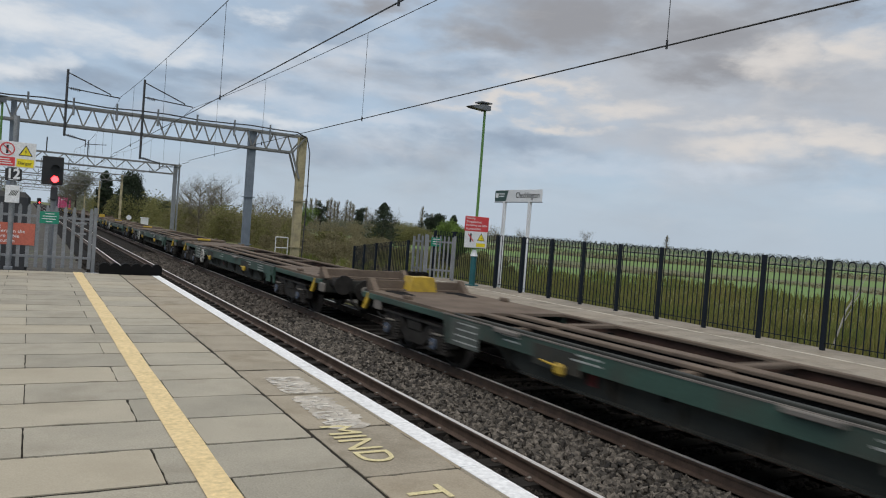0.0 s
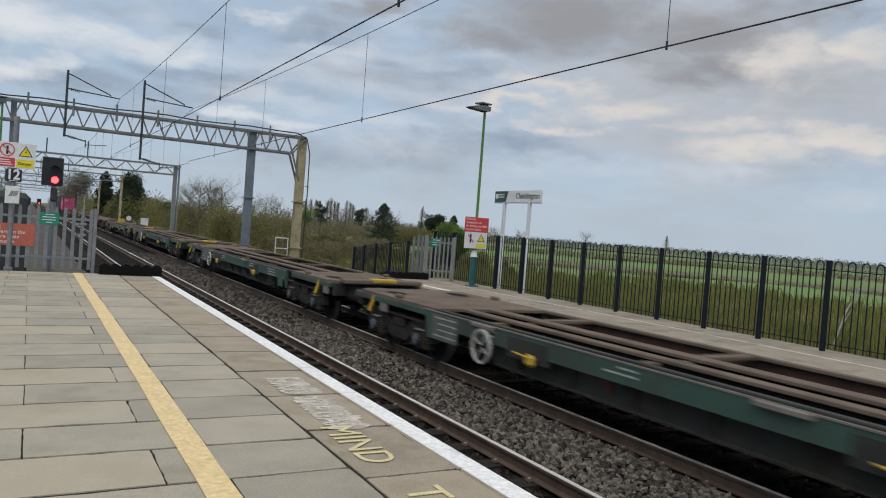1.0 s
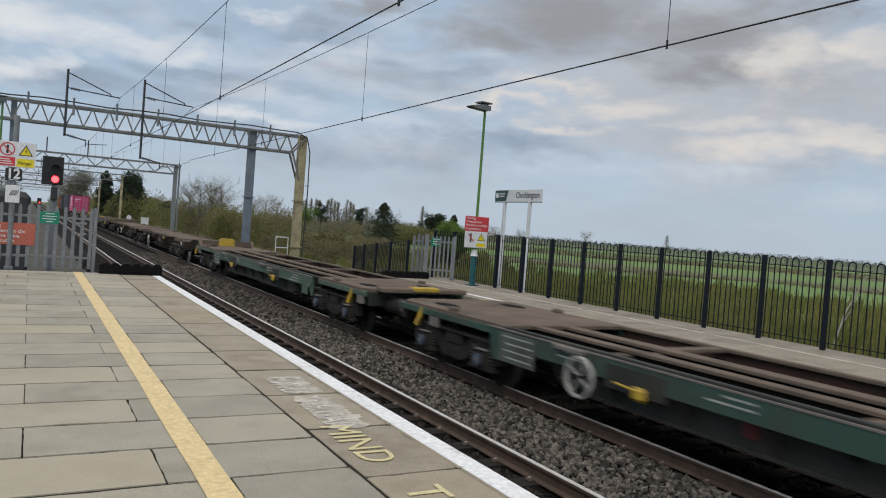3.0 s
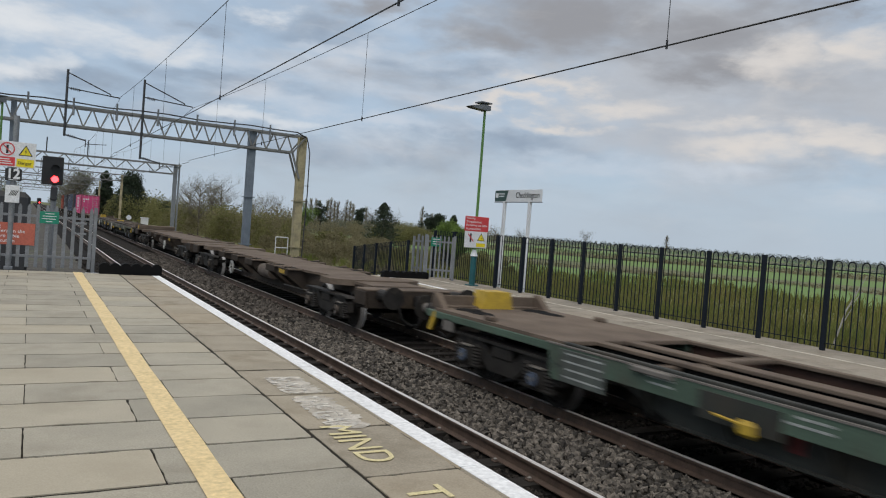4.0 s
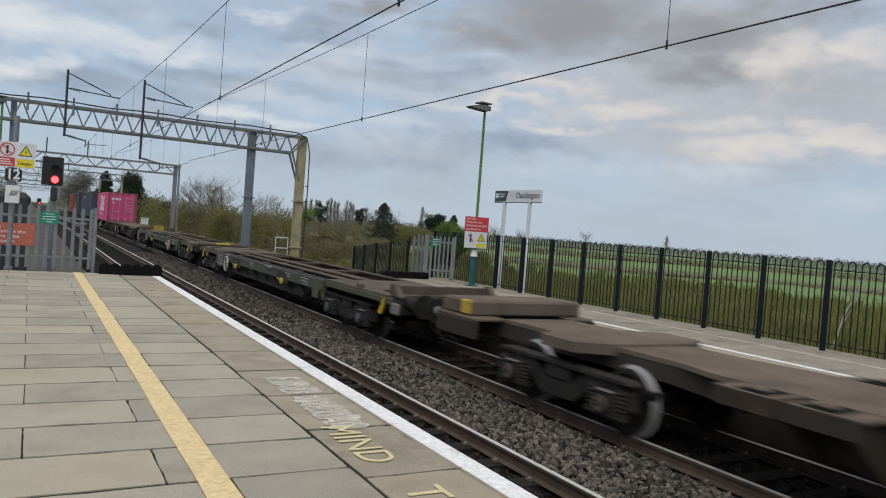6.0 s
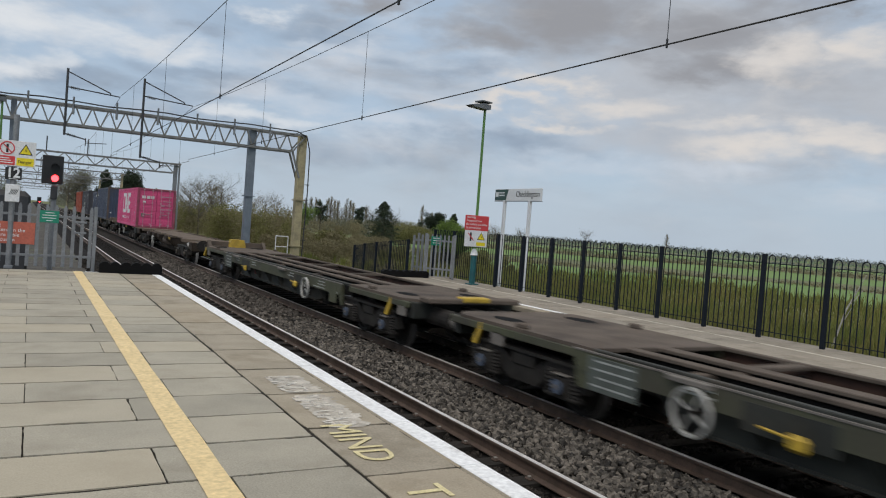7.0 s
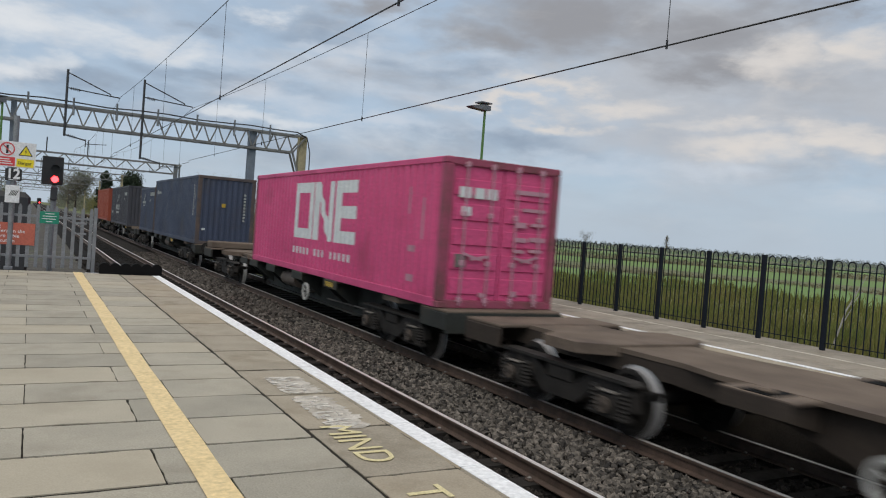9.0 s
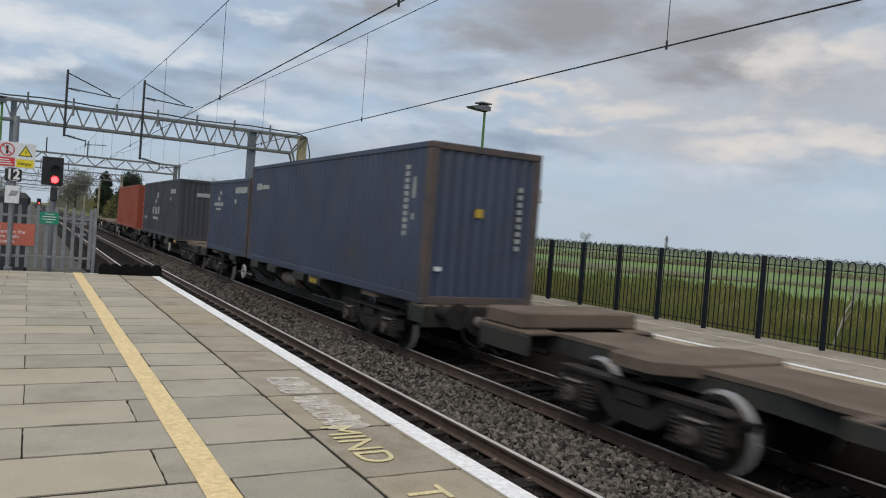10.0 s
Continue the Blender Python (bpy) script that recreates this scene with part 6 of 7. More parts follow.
        s.box((a, y - 0.023, 1.18 - i * 0.055), (c, y - 0.02, 1.195 - i * 0.055), SIGN_WHITE)
        part("text_bar", s, board, "white text bar")


make_near_signs()


def make_signal(x, y, z, size, name_label):
    s = thing("railway_signal", name_label, "signal", "signals")
    h, w = 0.74 * size, 0.50 * size
    m = Mesh()
    m.box((x - w / 2, y, z - 0.15 * size), (x + w / 2, y + 0.04, z - 0.15 * size + h), SIGN_BLACK, 0.03)
    m.box((x - 0.13 * size, y + 0.04, z - 0.10 * size), (x + 0.13 * size, y + 0.25, z + 0.5 * size), SIGN_BLACK, 0.03)
    part("backboard", m, s)
    for dz, mat in ((0.0, RED_LAMP), (0.27, SIGN_BLACK)):
        m = Mesh()
        m.bar((x + 0.06 * size, y - 0.005, z + dz * size), (x + 0.06 * size, y - 0.03, z + dz * size), 0.085 * size, mat, 20)
        lens = part("lens", m, s, "glowing red light" if mat is RED_LAMP else "dark lens")
        m = Mesh()
        n = 12
        c = (x + 0.06 * size, z + dz * size)
        vs = [(c[0] + math.cos(a) * q, y - dd, c[1] + math.sin(a) * q) for a in (math.pi * (i / n) for i in range(n + 1)) for q, dd in ((0.11 * size, 0.0), (0.11 * size, 0.16), (0.102 * size, 0.16), (0.102 * size, 0.0))]
        m.add(vs, [(4 * i + k, 4 * i + (k + 1) % 4, 4 * i + 4 + (k + 1) % 4, 4 * i + 4 + k) for i in range(n) for k in range(4)], SIGN_BLACK)
        part("hood", m, lens)
    m = Mesh()
    m.bar((x + 0.06, y + 0.12, -1.3), (x + 0.06, y + 0.12, z), 0.07, GALV, 12)
    m.box((x - 0.02, y + 0.0, z - 0.55 * size), (x + 0.14, y + 0.2, z - 0.20 * size), DARK_STEEL, 0.02)
    part("post", m, s)
    return s


make_signal(0.48, 22.0, 2.03, 1.0, "black colour-light signal showing red beyond the platform end")
make_signal(1.05, 110.0, 1.2, 1.0, "distant signal showing red beside the line")


def make_lineside():
    m = Mesh()
    m.box((-1.35, 20.4, -1.3), (0.02, 21.1, 1.62), SIGN_BLACK, 0.12)
    c = thing("equipment_cabinet", "black lineside equipment cabinet behind the palisade", "cabinet")
    part("body", m, c)
    m = Mesh()
    m.box((-1.3, 20.38, -1.1), (-0.68, 20.40, 1.5), DARK_STEEL, 0.005)
    m.box((-0.64, 20.38, -1.1), (-0.03, 20.40, 1.5), DARK_STEEL, 0.005)
    part("door", m, c)
    m = Mesh()
    m.box((14.5, 118.0, -1.35), (15.5, 118.6, 0.05), SIGN_WHITE, 0.04)
    m.box((14.4, 117.9, 0.05), (15.6, 118.7, 0.14), SIGN_WHITE, 0.03)
    solid("relay_cabinet", m, "pale grey lineside cabinet at the foot of the bank", "cabinet")
    h = thing("frame_stand", "small white tubular frame beside the line", "frame")
    for a, b in (((13.0, 44.0, -1.3), (13.0, 44.0, 0.35)), ((13.75, 44.0, -1.3), (13.75, 44.0, 0.35)), ((13.0, 44.0, 0.35), (13.75, 44.0, 0.35)), ((13.0, 44.0, -0.28), (13.75, 44.0, -0.28))):
        m = Mesh()
        m.bar(a, b, 0.03, SIGN_WHITE, 8)
        part("tube", m, h)
    k = thing("ground_signal", "small white lineside marker on a short post", "marker")
    m = Mesh()
    m.bar((10.4, 96, -1.3), (10.4, 96, 0.05), 0.05, DARK_STEEL, 8)
    part("post", m, k)
    m = Mesh()
    m.bar((10.4, 95.93, 0.25), (10.4, 95.99, 0.25), 0.28, SIGN_WHITE, 18)
    part("disc", m, k)


make_lineside()


def make_lamp(x, y, top, base, green, arm):
    l = thing("platform_lamp", "slim green platform lamp post with a flat grey head", "lamp post", "platform lamps")
    m = Mesh()
    m.bar((x, y, base), (x, y, base + 0.82), 0.085, TEAL_POST if not green else GREEN_POST, 14)
    m.box((x - 0.14, y - 0.14, base), (x + 0.14, y + 0.14, base + 0.03), TEAL_POST if not green else GREEN_POST, 0.01)
    part("base_section", m, l, "teal base section")
    m = Mesh()
    m.bar((x, y, base + 0.82), (x, y, base + 1.0), 0.11, SIGN_WHITE, 14, 0.045)
    part("collar", m, l, "white conical collar")
    m = Mesh()
    m.bar((x, y, base + 0.98), (x, y, top), 0.042, GREEN_POST, 12, 0.035)
    part("column", m, l)
    m = Mesh()
    m.plate([(-0.62 * arm, -0.02), (-0.50 * arm, -0.055), (0.03, -0.07), (0.10, -0.05), (0.10, 0.07), (-0.1 * arm, 0.09), (-0.45 * arm, 0.03)], -0.13, 0.13, LAMP_GREY, axis=1)
    head = part("lamp_head", m, l, "flat grey lamp head", at=pose(x, y, top + 0.04, 0, 0, 12))
    m = Mesh()
    m.box((-0.26, -0.16, 0.12), (0.12, 0.16, 0.16), LAMP_GREY, 0.01)
    m.box((-0.08, -0.05, 0.05), (0.0, 0.05, 0.13), LAMP_GREY)
    part("sensor_plate", m, head)
    return l


make_lamp(10.83, 17.66, 4.865, 0.0, False, 1.0)
make_lamp(-1.0, 30.0, 4.75, -1.2, True, 1.0)


def make_far_signs():
    y = 17.98
    s = thing("warning_sign", "red and white trespass warning sign on the lamp post", "sign")
    b = Mesh()
    b.box((10.66, y - 0.02, 1.50), (11.42, y, 1.91), SIGN_RED, 0.004)
    board = part("red_panel", b, s, "red panel with white text")
    for i, txt in enumerate(("Warning", "Trespassers on", "the railway are liable", "to prosecution")):
        lettering(txt, 0.088, SIGN_WHITE, Matrix.Translation((10.69, y - 0.022, 1.83 - i * 0.095)) @ pose(0, 0, 0, 90, 0, 0), board, squeeze=0.92)
    b = Mesh()
    b.box((10.68, y - 0.02, 1.05), (11.40, y, 1.498), SIGN_WHITE, 0.004)
    board = part("white_panel", b, s)
    m = Mesh()
    m.box((10.84, y - 0.024, 1.20), (10.89, y - 0.02, 1.44), SIGN_BLACK)
    m.beam((10.78, y - 0.024, 1.42), (10.96, y - 0.024, 1.22), 0.004, 0.03, SIGN_RED)
    m.box((11.06, y - 0.024, 1.08), (11.34, y - 0.02, 1.18), SIGN_YELLOW)
    triangle_sign(m, (11.20, y - 0.02, 1.335), 0.145, (1, 0, 0), SIGN_BLACK, SIGN_YELLOW, (0, -1, 0))
    part("symbols", m, board, "prohibition bar and electricity warning triangle")
    s.matrix_world = pose(-0.27, -0.44, 0.005)
    g = thing("notice", "small green notice on the palisade gate", "sign")
    b = Mesh()
    b.box((10.42, 19.45, 0.98), (10.78, 19.47, 1.24), SIGN_GREEN, 0.004)
    board = part("panel", b, g)
    for i in range(3):
        m = Mesh()
        m.box((10.47, 19.445, 1.18 - i * 0.07), (10.72, 19.45, 1.20 - i * 0.07), SIGN_WHITE)
        part("text_bar", m, board, "white text bar")
    # the station's name board stands behind the railing, square to the track
    n = thing("station_sign", "white station name board on two white posts behind the railing", "station sign")
    for py in (18.38, 17.12):
        m = Mesh()
        m.box((12.16, py - 0.05, -1.4), (12.24, py + 0.05, 2.46), SIGN_WHITE, 0.01)
        part("post", m, n)
    b = Mesh()
    b.box((12.17, 16.60, 2.44), (12.23, 18.90, 2.79), SIGN_WHITE, 0.006)
    b.box((12.165, 16.585, 2.425), (12.235, 18.915, 2.44), LAMP_GREY)
    board = part("name_panel", b, n)
    m = Mesh()
    m.add([(12.166, 18.88, 2.46), (12.166, 18.30, 2.46), (12.166, 18.18, 2.775), (12.166, 18.88, 2.775)], [(0, 1, 2, 3)], SIGN_DARKGREEN)
    m.box((12.160, 18.70, 2.56), (12.166, 18.84, 2.70), SIGN_WHITE)
    for i in range(2):
        m.box((12.160, 18.38, 2.59 + i * 0.07), (12.166, 18.66, 2.62 + i * 0.07), SIGN_WHITE)
    part("operator_panel", m, board, "dark green panel with plain white shapes")
    lettering("Cheddington", 0.235, SIGN_BLACK, Matrix.Translation((12.166, 17.80, 2.555)) @ Matrix(((0, 0, -1, 0), (-1, 0, 0, 0), (0, 1, 0, 0), (0, 0, 0, 1))), board, squeeze=0.94)


make_far_signs()


# ---- plants ----
def leaf_cloud(rng, centres, radii, count, size, flat=0.6):
    """Small leaf quads scattered in uneven clumps; returns vertices and faces."""
    n = count
    pick = rng.integers(0, len(centres), n)
    d = rng.normal(size=(n, 3))
    d /= np.linalg.norm(d, axis=1, keepdims=True)
    pos = centres[pick] + d * radii[pick] * (rng.uniform(0.25, 1.0, (n, 1)) ** 0.5)
    a, b = rng.normal(size=(n, 3)), rng.normal(size=(n, 3))
    a /= np.linalg.norm(a, axis=1, keepdims=True)
    b -= a * (a * b).sum(1, keepdims=True)
    b /= np.linalg.norm(b, axis=1, keepdims=True)
    s = size * rng.uniform(0.6, 1.3, (n, 1))
    q = np.stack([pos - a * s, pos - b * s * flat, pos + a * s, pos + b * s * flat], 1)
    return q.reshape(-1, 3), np.arange(n * 4).reshape(n, 4)


def branch_set(m, base, height, spread, n, rng, mat, r0, levels=2):
    """A tapered trunk with limbs and forked twigs."""
    m.bar(base, base + Vector((0, 0, height * 0.55)), r0, mat, 7, r0 * 0.6)
    m.bar(base + Vector((0, 0, height * 0.55)), base + Vector((rng.uniform(-0.05, 0.05) * height, 0, height * 0.95)), r0 * 0.6, mat, 6, r0 * 0.1)
    tips = []
    for i in range(n):
        z = height * rng.uniform(0.22, 0.8)
        a = rng.uniform(0, 2 * math.pi)
        ln = spread * rng.uniform(0.5, 1.0) * (1.15 - z / height * 0.6)
        s = base + Vector((0, 0, z))
        e = s + Vector((math.cos(a) * ln, math.sin(a) * ln, ln * rng.uniform(0.4, 1.0)))
        m.bar(s, e, r0 * 0.28, mat, 5, r0 * 0.08)
        tips.append(e)
        for _ in range(4 if levels > 1 else 0):
            t = rng.uniform(0.35, 1.0)
            p = s.lerp(e, t)
            q = p + Vector((rng.uniform(-1, 1), rng.uniform(-1, 1), rng.uniform(0.2, 1.2))).normalized() * ln * rng.uniform(0.25, 0.5)
            m.bar(p, q, r0 * 0.10, mat, 4, r0 * 0.03)
            tips.append(q)
            for _ in range(3):
                u = q + Vector((rng.uniform(-1, 1), rng.uniform(-1, 1), rng.uniform(0, 1.2))).normalized() * ln * rng.uniform(0.12, 0.28)
                m.bar(p.lerp(q, rng.uniform(0.4, 1)), u, r0 * 0.05, mat, 3, r0 * 0.02)
                tips.append(u)
    return tips


def tree(x, y, height, spread, kind, seed):
    rng, nr = random.Random(seed), np.random.default_rng(seed)
    base = Vector((x, y, ground_z(x, y)))
    names = {"bare": ("bare leafless tree with fine brown twigs", LEAF_BROWN), "conifer": ("dark green conifer beyond the railway bank", LEAF_DARK), "poplar": ("slender bare poplar on the skyline", LEAF_BROWN), "leafy": ("fresh green tree in spring leaf", LEAF_FRESH), "pine": ("dark spreading pine beyond the field", LEAF_DARK), "hedge": ("rounded olive-green tree in a hedge", LEAF_FAR), "ivy": ("dark ivy-clad tree beyond the field", LEAF_DARK)}
    t = thing("tree", names[kind][0], "tree", "trees beyond the railway")
    m = Mesh()
    r0 = height * 0.022 + 0.05
    leafmat = names[kind][1]
    if kind == "conifer":
        m.bar(base, base + Vector((0, 0, height)), r0, BARK, 7, 0.02)
        cs, rs = [], []
        k = 90
        for i in range(k):
            f = 0.08 + 0.92 * i / k
            a = i * 2.4
            ln = spread * (1 - f) ** 0.8 * rng.choice((0.55, 0.8, 1.0, 1.15)) + 0.12
            p = base + Vector((math.cos(a) * ln * 0.6, math.sin(a) * ln * 0.6, f * height))
            m.bar(base + Vector((0, 0, f * height)), base + Vector((math.cos(a) * ln, math.sin(a) * ln, f * height - ln * 0.15)), 0.05, BARK, 4, 0.01)
            cs.append(p)
            rs.append((ln * 0.5 + 0.08, ln * 0.5 + 0.08, height * 0.022 + 0.06))
        v, f = leaf_cloud(nr, np.array([tuple(c) for c in cs]), np.array(rs), 9000, height * 0.014)
    elif kind == "poplar":
        m.bar(base, base + Vector((0, 0, height)), r0 * 0.7, TWIG, 6, 0.03)
        cs, rs = [], []
        for i in range(110):
            f = rng.uniform(0.12, 0.97)
            z, wide = height * f, spread * math.sin(math.pi * min(1.0, f ** 0.75)) ** 0.7 * 0.55 + 0.12
            a, ln = rng.uniform(0, 6.28), wide * rng.uniform(0.3, 1)
            e = base + Vector((math.cos(a) * ln, math.sin(a) * ln, min(z + height * 0.10, height * 1.02)))
            m.bar(base + Vector((0, 0, z * 0.92)), e, 0.06, TWIG, 3, 0.02)
            cs.append(tuple(e))
            rs.append((wide * 0.5, wide * 0.5, height * 0.07))
        v, f = leaf_cloud(nr, np.array(cs), np.array(rs), 6000, height * 0.0085, 0.2)
    else:
        tips = branch_set(m, base, height, spread, 16 if kind != "bare" else 44, rng, TWIG if kind == "bare" else BARK, r0 * (0.55 if kind == "bare" else 1))
        cs = np.array([tuple(p) for p in tips])
        if kind == "bare":
            v, f = leaf_cloud(nr, cs, np.full((len(cs), 3), spread * 0.17), 9000, height * 0.008, 0.07)
        elif kind == "pine":
            up = cs[cs[:, 2] > base.z + height * 0.25]
            v, f = leaf_cloud(nr, up, np.full((len(up), 3), spread * 0.22) * np.array([1, 1, 0.6]), 6000, height * 0.014, 0.4)
        else:
            v, f = leaf_cloud(nr, cs, np.full((len(cs), 3), spread * 0.30), 6500, height * 0.016)
    part("trunk", m, t)
    sheet("crown", v, f, leafmat, kind="", parent=t)
    return t


def bank(name, label, spots, mat, count, size, seed):
    """A hedge or thicket: many clumps over a strip, with stems."""
    nr = np.random.default_rng(seed)
    c = np.array([(x, y, ground_z(x, y) + h * k) for x, y, h in spots for k in (0.25, 0.55, 0.8)])
    r = np.array([(w, w, h * 0.28) for x, y, h in spots for w in (h * 0.55, h * 0.5, h * 0.35)])
    v, f = leaf_cloud(nr, c, r, count, size, 0.45)
    return sheet(name, v, f, mat, label, "hedge")


def make_plants():
    rng = random.Random(21)
    # thicket along the far side of the line
    for a, b, x0, x1, h, mat, n, size, seed in ((48, 70, 16.5, 24, 1.5, LEAF_BROWN, 30000, 0.07, 1), (60, 128, 17.5, 25, 3.5, LEAF_OLIVE, 60000, 0.10, 2), (60, 128, 18, 30, 3.6, LEAF_BROWN, 60000, 0.10, 3),
                                                (128, 260, 15, 30, 5.6, LEAF_OLIVE, 60000, 0.17, 4), (60, 95, 22, 36, 3.0, LEAF_BROWN, 30000, 0.11, 5), (26, 50, 15.0, 22.0, 0.8, LEAF_BROWN, 24000, 0.055, 6), (48, 66, 27, 38, 1.7, LEAF_OLIVE, 24000, 0.08, 7)):
        spots = [(rng.uniform(x0, x1), rng.uniform(a, b), h * rng.uniform(0.55, 1.15)) for _ in range(int((b - a) * 0.8) + 14)]
        spots = [(x, y, min(q, max(0.7, 3.25 - 0.0185 * y)) if x > 0.325 * y else q) for x, y, q in spots]
        bank("thicket", "tangled olive and brown scrub on the railway bank" if mat is LEAF_OLIVE else "tangled brown leafless scrub on the railway bank", spots, mat, n, size, seed)
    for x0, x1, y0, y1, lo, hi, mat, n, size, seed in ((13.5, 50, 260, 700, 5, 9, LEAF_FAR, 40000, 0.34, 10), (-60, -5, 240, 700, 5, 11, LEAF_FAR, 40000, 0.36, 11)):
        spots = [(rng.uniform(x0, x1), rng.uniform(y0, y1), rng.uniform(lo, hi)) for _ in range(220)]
        bank("thicket", "woods far along the line, paled for haze", spots, mat, n, size, seed)
    # the scrub behind the near side
    spots = [(rng.uniform(-16, -7), rng.uniform(40, 240), rng.uniform(2, 5)) for _ in range(90)]
    bank("thicket", "brown scrub on the near side of the line", spots, LEAF_BROWN, 12000, 0.22, 9)
    D = [("ivy", 0.110, 160, 8.4, 3.3), ("conifer", 0.105, 162, 7.6, 4.6), ("conifer", 0.118, 158, 6.6, 4.4), ("ivy", 0.0815, 180, 9.0, 2.4), ("conifer", 0.080, 182, 9.2, 2.6), ("hedge", 0.048, 190, 8.0, 4.6), ("bare", 0.040, 180, 8.4, 4.6),
         ("ivy", 0.150, 150, 3.6, 1.6), ("bare", 0.192, 100, 6.2, 3.4), ("bare", 0.207, 104, 6.6, 3.6), ("bare", 0.180, 108, 6.0, 3.0), ("bare", 0.220, 112, 6.4, 3.6),
         ("bare", 0.278, 170, 7.5, 3.6), ("bare", 0.295, 175, 8.0, 3.8), ("bare", 0.262, 160, 6.5, 3.0),
         ("poplar", 0.334, 262, 9.6, 2.3), ("poplar", 0.342, 260, 10.0, 2.4), ("poplar", 0.349, 262, 10.0, 2.3), ("poplar", 0.354, 266, 9.6, 2.4), ("poplar", 0.3665, 265, 10.4, 2.5), ("poplar", 0.3715, 262, 11.0, 2.6), ("poplar", 0.377, 268, 10.1, 2.5), ("poplar", 0.382, 262, 9.8, 2.4), ("poplar", 0.395, 262, 10.7, 2.6), ("poplar", 0.4005, 260, 10.1, 2.5), ("poplar", 0.405, 266, 9.6, 2.3), ("poplar", 0.426, 270, 9.1, 2.6), ("bare", 0.388, 258, 8, 4), ("bare", 0.435, 240, 7.5, 5),
         ("pine", 0.357, 225, 9.0, 3.4), ("ivy", 0.415, 240, 9.0, 2.6), ("conifer", 0.4535, 120, 6.6, 4.8), ("bare", 0.468, 125, 5.0, 3.0), ("poplar", 0.517, 250, 10.4, 2.0), ("poplar", 0.534, 255, 8.4, 2.0), ("ivy", 0.532, 150, 6.2, 2.3), ("ivy", 0.548, 148, 6.0, 2.2), ("leafy", 0.565, 62, 3.4, 1.7), ("conifer", 0.572, 64, 4.0, 1.6), ("leafy", 0.585, 60, 3.0, 1.5),
         ("leafy", 0.335, 190, 6, 3), ("poplar", 1.025, 330, 9.5, 3.4), ("bare", 0.835, 420, 9, 6.5), ("bare", 0.70, 260, 5.0, 4), ("bare", 0.65, 240, 5.5, 4)]
    for i, (kind, slope, y, h, sp) in enumerate(D):
        tree(slope * y, y, h + 1.2, sp, kind, 40 + i)
    # hedgerow belts between the fields and the wooded skyline
    for i, (r, h, a0, a1, n, size) in enumerate(((100.3, 0.7, 30, 70, 16000, 0.08), (176, 1.3, 24, 70, 22000, 0.13), (231, 1.0, 14, 72, 18000, 0.14), (333, 1.3, 12, 74, 24000, 0.18), (520, 2.4, 10, 76, 26000, 0.3), (800, 4.4, 8, 78, 26000, 0.5), (1200, 8.0, 6, 80, 26000, 0.8))):
        spots = []
        dense = 420
        for k in range(dense):
            ang = radians(a0 + (a1 - a0) * (k + rng.uniform(-0.4, 0.4)) / dense)
            rr = r * rng.uniform(0.98, 1.02)
            spots.append((math.sin(ang) * rr, math.cos(ang) * rr, h * (rng.uniform(0.45, 1.15) if r < 300 else rng.uniform(0.6, 1.0))))
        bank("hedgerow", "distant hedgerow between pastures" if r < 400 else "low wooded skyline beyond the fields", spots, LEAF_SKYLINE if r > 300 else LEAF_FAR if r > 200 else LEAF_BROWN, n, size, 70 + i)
    # mixed belt of bare and olive trees in the middle distance
    for k, (slo, shi, y, h) in enumerate(((0.27, 0.62, 315, 6.6), (0.29, 0.66, 300, 5.6), (0.456, 0.515, 150, 4.4), (0.31, 0.60, 235, 4.8), (0.30, 0.56, 205, 4.2))):
        spots = [(s * y, y + rng.uniform(-8, 8), h * rng.uniform(0.5, 1.15)) for s in (rng.uniform(slo, shi) for _ in range(110))]
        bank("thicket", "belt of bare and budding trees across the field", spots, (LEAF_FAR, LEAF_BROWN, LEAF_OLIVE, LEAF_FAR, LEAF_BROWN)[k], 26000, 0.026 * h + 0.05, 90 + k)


make_plants()


def make_sapling(x, y):
    """A thin pale stem leaning in the rough grass."""
    z = ground_z(x, y)
    t = thing("sapling", "thin pale leaning sapling in the rough grass", "tree")
    m = Mesh()
    m.bar((x, y, z - 0.1), (x + 0.25, y - 0.30, z + 1.5), 0.034, SAPLING, 8, 0.026)
    m.bar((x + 0.25, y - 0.30, z + 1.5), (x + 0.62, y - 0.62, z + 2.6), 0.026, SAPLING, 8, 0.008)
    part("stem", m, t)
    for k, (a, dx, dy, dz) in enumerate(((1.2, 0.05, -0.25, 0.55), (1.7, 0.35, -0.15, 0.5), (2.0, 0.02, 0.12, 0.45))):
        b = Mesh()
        p = Vector((x + 0.21 * a, y - 0.23 * a, z + a))
        b.bar(p, p + Vector((dx, dy, dz)), 0.018, SAPLING, 6, 0.005)
        part("twig", b, t)


make_sapling(22.0, 14.35)


def make_cottage(x, y):
    """A small white gable seen far off among the trees."""
    z = ground_z(x, y)
    h = thing("cottage", "small distant white-gabled cottage among the trees", "house")
    m = Mesh()
    m.plate([(x - 0.7, z - 0.2), (x + 0.7, z - 0.2), (x + 0.7, z + 2.9), (x, z + 4.2), (x - 0.7, z + 2.9)], y, y + 5, SIGN_WHITE, axis=1)
    part("wall", m, h)
    for s in (-1, 1):
        m = Mesh()
        m.plate([(x + s * 0.85, z + 2.6), (x, z + 4.25), (x, z + 4.4), (x + s * 0.95, z + 2.7)], y - 0.2, y + 5.2, LAMP_GREY, axis=1)
        part("roof_slope", m, h, "grey roof slope")
    m = Mesh()
    m.box((x - 0.35, y - 0.03, z + 1.6), (x + 0.35, y - 0.004, z + 2.5), DARK_STEEL)
    part("window", m, h)


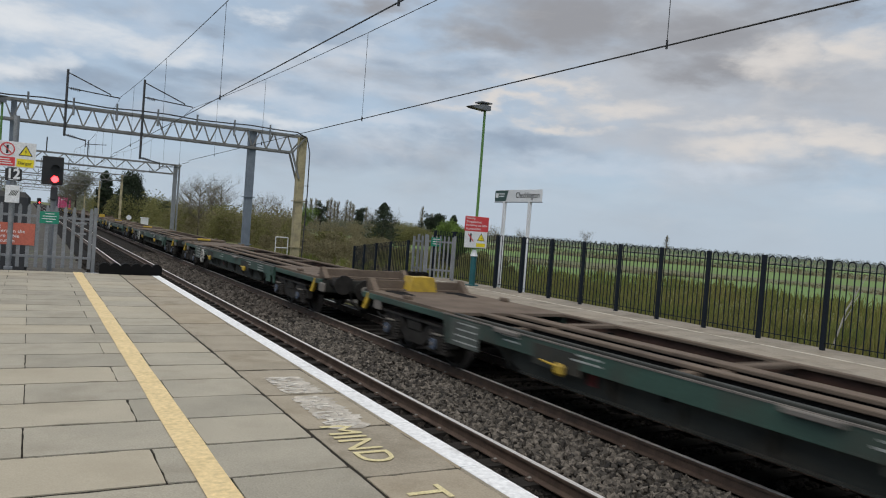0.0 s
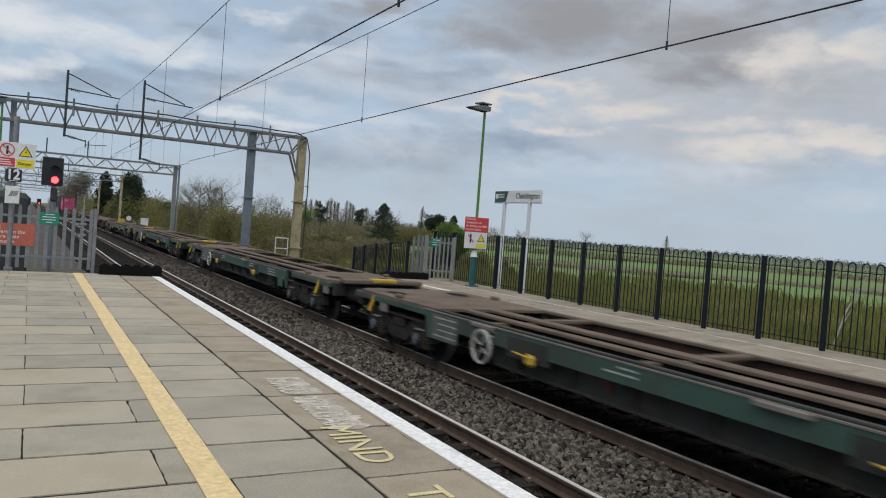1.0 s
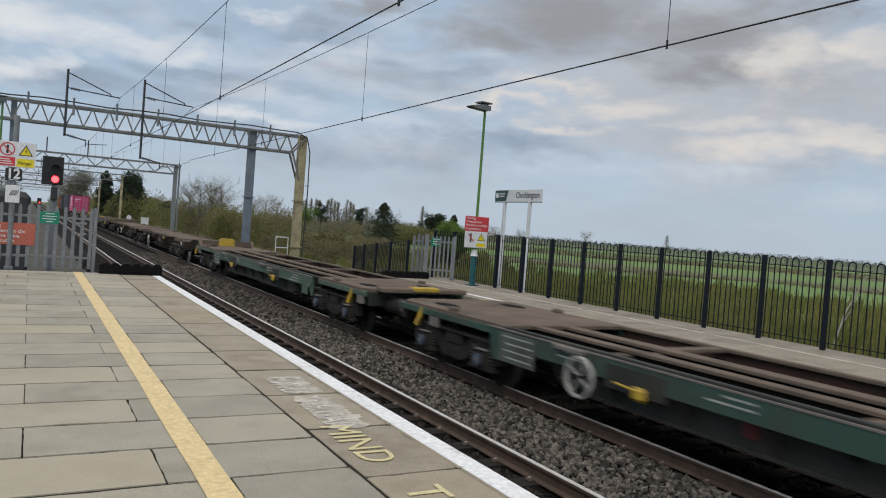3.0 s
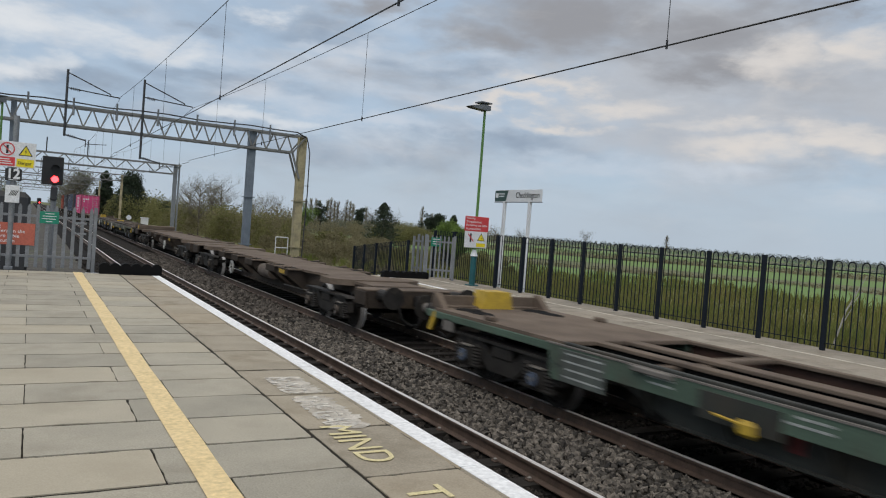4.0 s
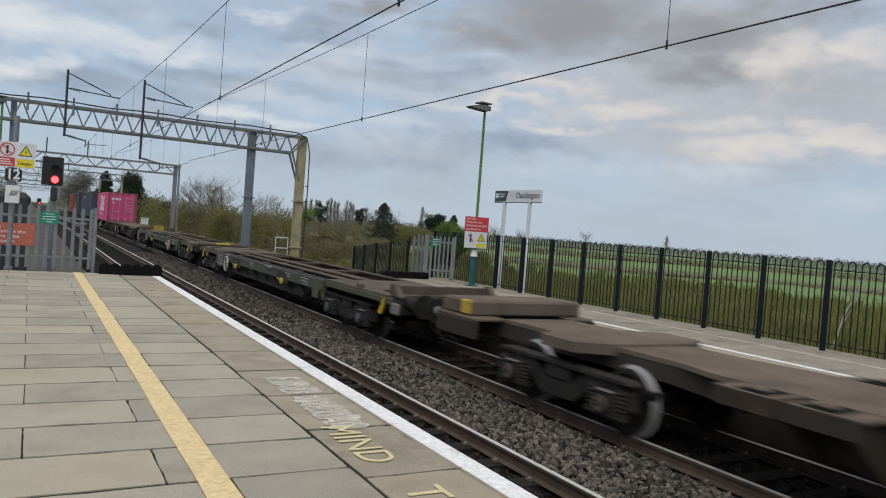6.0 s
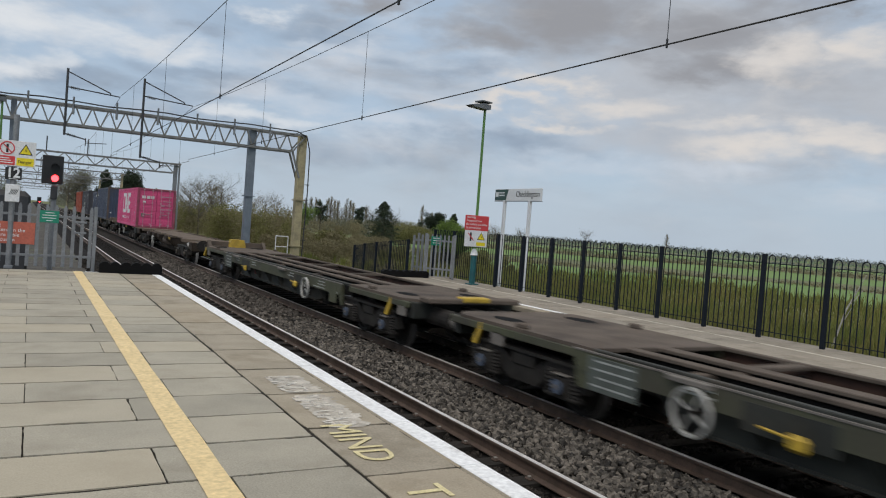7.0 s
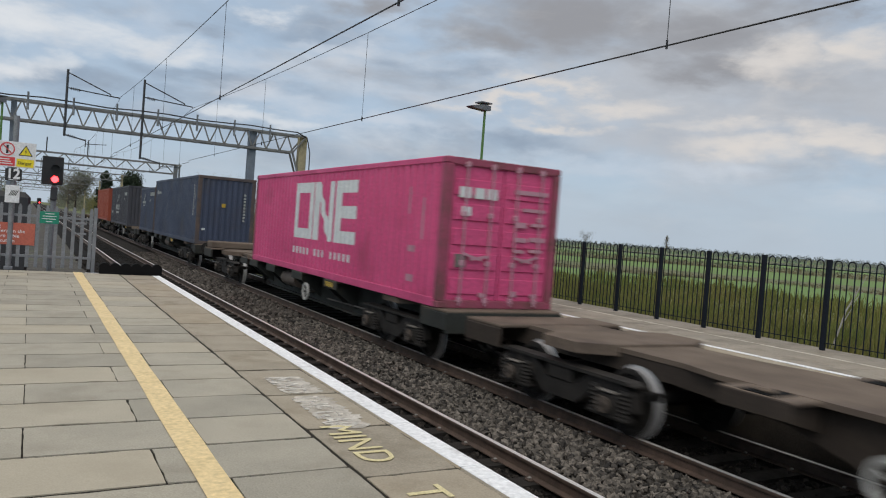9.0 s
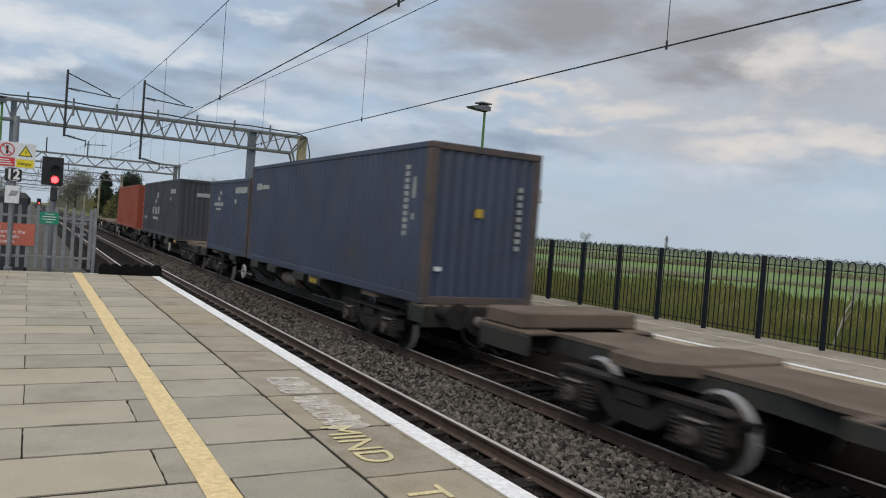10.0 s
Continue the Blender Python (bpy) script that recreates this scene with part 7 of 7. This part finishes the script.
make_cottage(0.4385 * 235, 235)


def make_grass():
    """Rough grass behind the railing: upright blades, thinning with distance."""
    nr = np.random.default_rng(31)
    vs, fs, k = [], [], 0
    for x0, x1, y0, y1, n, h in ((11.7, 17, -2, 30, 30000, 0.75), (17, 30, -4, 45, 26000, 0.75), (30, 60, 0, 60, 16000, 0.8), (10.5, 16, 24, 60, 14000, 0.45)):
        px, py = nr.uniform(x0, x1, n), nr.uniform(y0, y1, n)
        pz = np.array([ground_z(a, b) for a, b in zip(px, py)])
        clump = 0.55 + 0.6 * np.sin(px * 0.9 + np.sin(py * 0.7)) * np.sin(py * 0.55 + 1.0)
        hh = h * nr.uniform(0.4, 1.25, n) * np.clip(clump + 0.35, 0.35, 1.4)
        a = nr.uniform(0, 6.28, n)
        w = 0.010 + 0.012 * nr.uniform(size=n) + 0.0006 * px
        lean = nr.normal(0, 0.18, (n, 2)) * hh[:, None]
        dx, dy = np.cos(a) * w, np.sin(a) * w
        v = np.stack([np.stack([px - dx, py - dy, pz], 1), np.stack([px + dx, py + dy, pz], 1), np.stack([px + dx * 0.6 + lean[:, 0] * 0.5, py + dy * 0.6 + lean[:, 1] * 0.5, pz + hh * 0.65], 1), np.stack([px + lean[:, 0], py + lean[:, 1], pz + hh], 1)], 1)
        vs.append(v.reshape(-1, 3))
        fs.append(np.arange(n * 4).reshape(n, 4) + k)
        k += n * 4
    sheet("rough_grass", np.concatenate(vs), np.concatenate(fs), GRASS_BLADE, "tall rough yellow-green grass behind the railing", "grass")


make_grass()


# ---- what moves ----
def motions():
    steps = [i * 0.5 for i in range(21)]
    for ob, start, z in MOVERS:
        walk(ob, [(t, pose(C2, start - SPEED * t, z)) for t in steps])
    # the wheels roll, at most just under a quarter turn from row to row
    turn = min(math.degrees(SPEED / WHEEL_R), 88.0 * FPS)
    fine = [i / FPS for i in range(10 * FPS + 1)]
    for ob, along in WHEELSETS:
        walk(ob, [(t, pose(0, along, WHEEL_R, turn * t, 0, 0)) for t in fine])


motions()
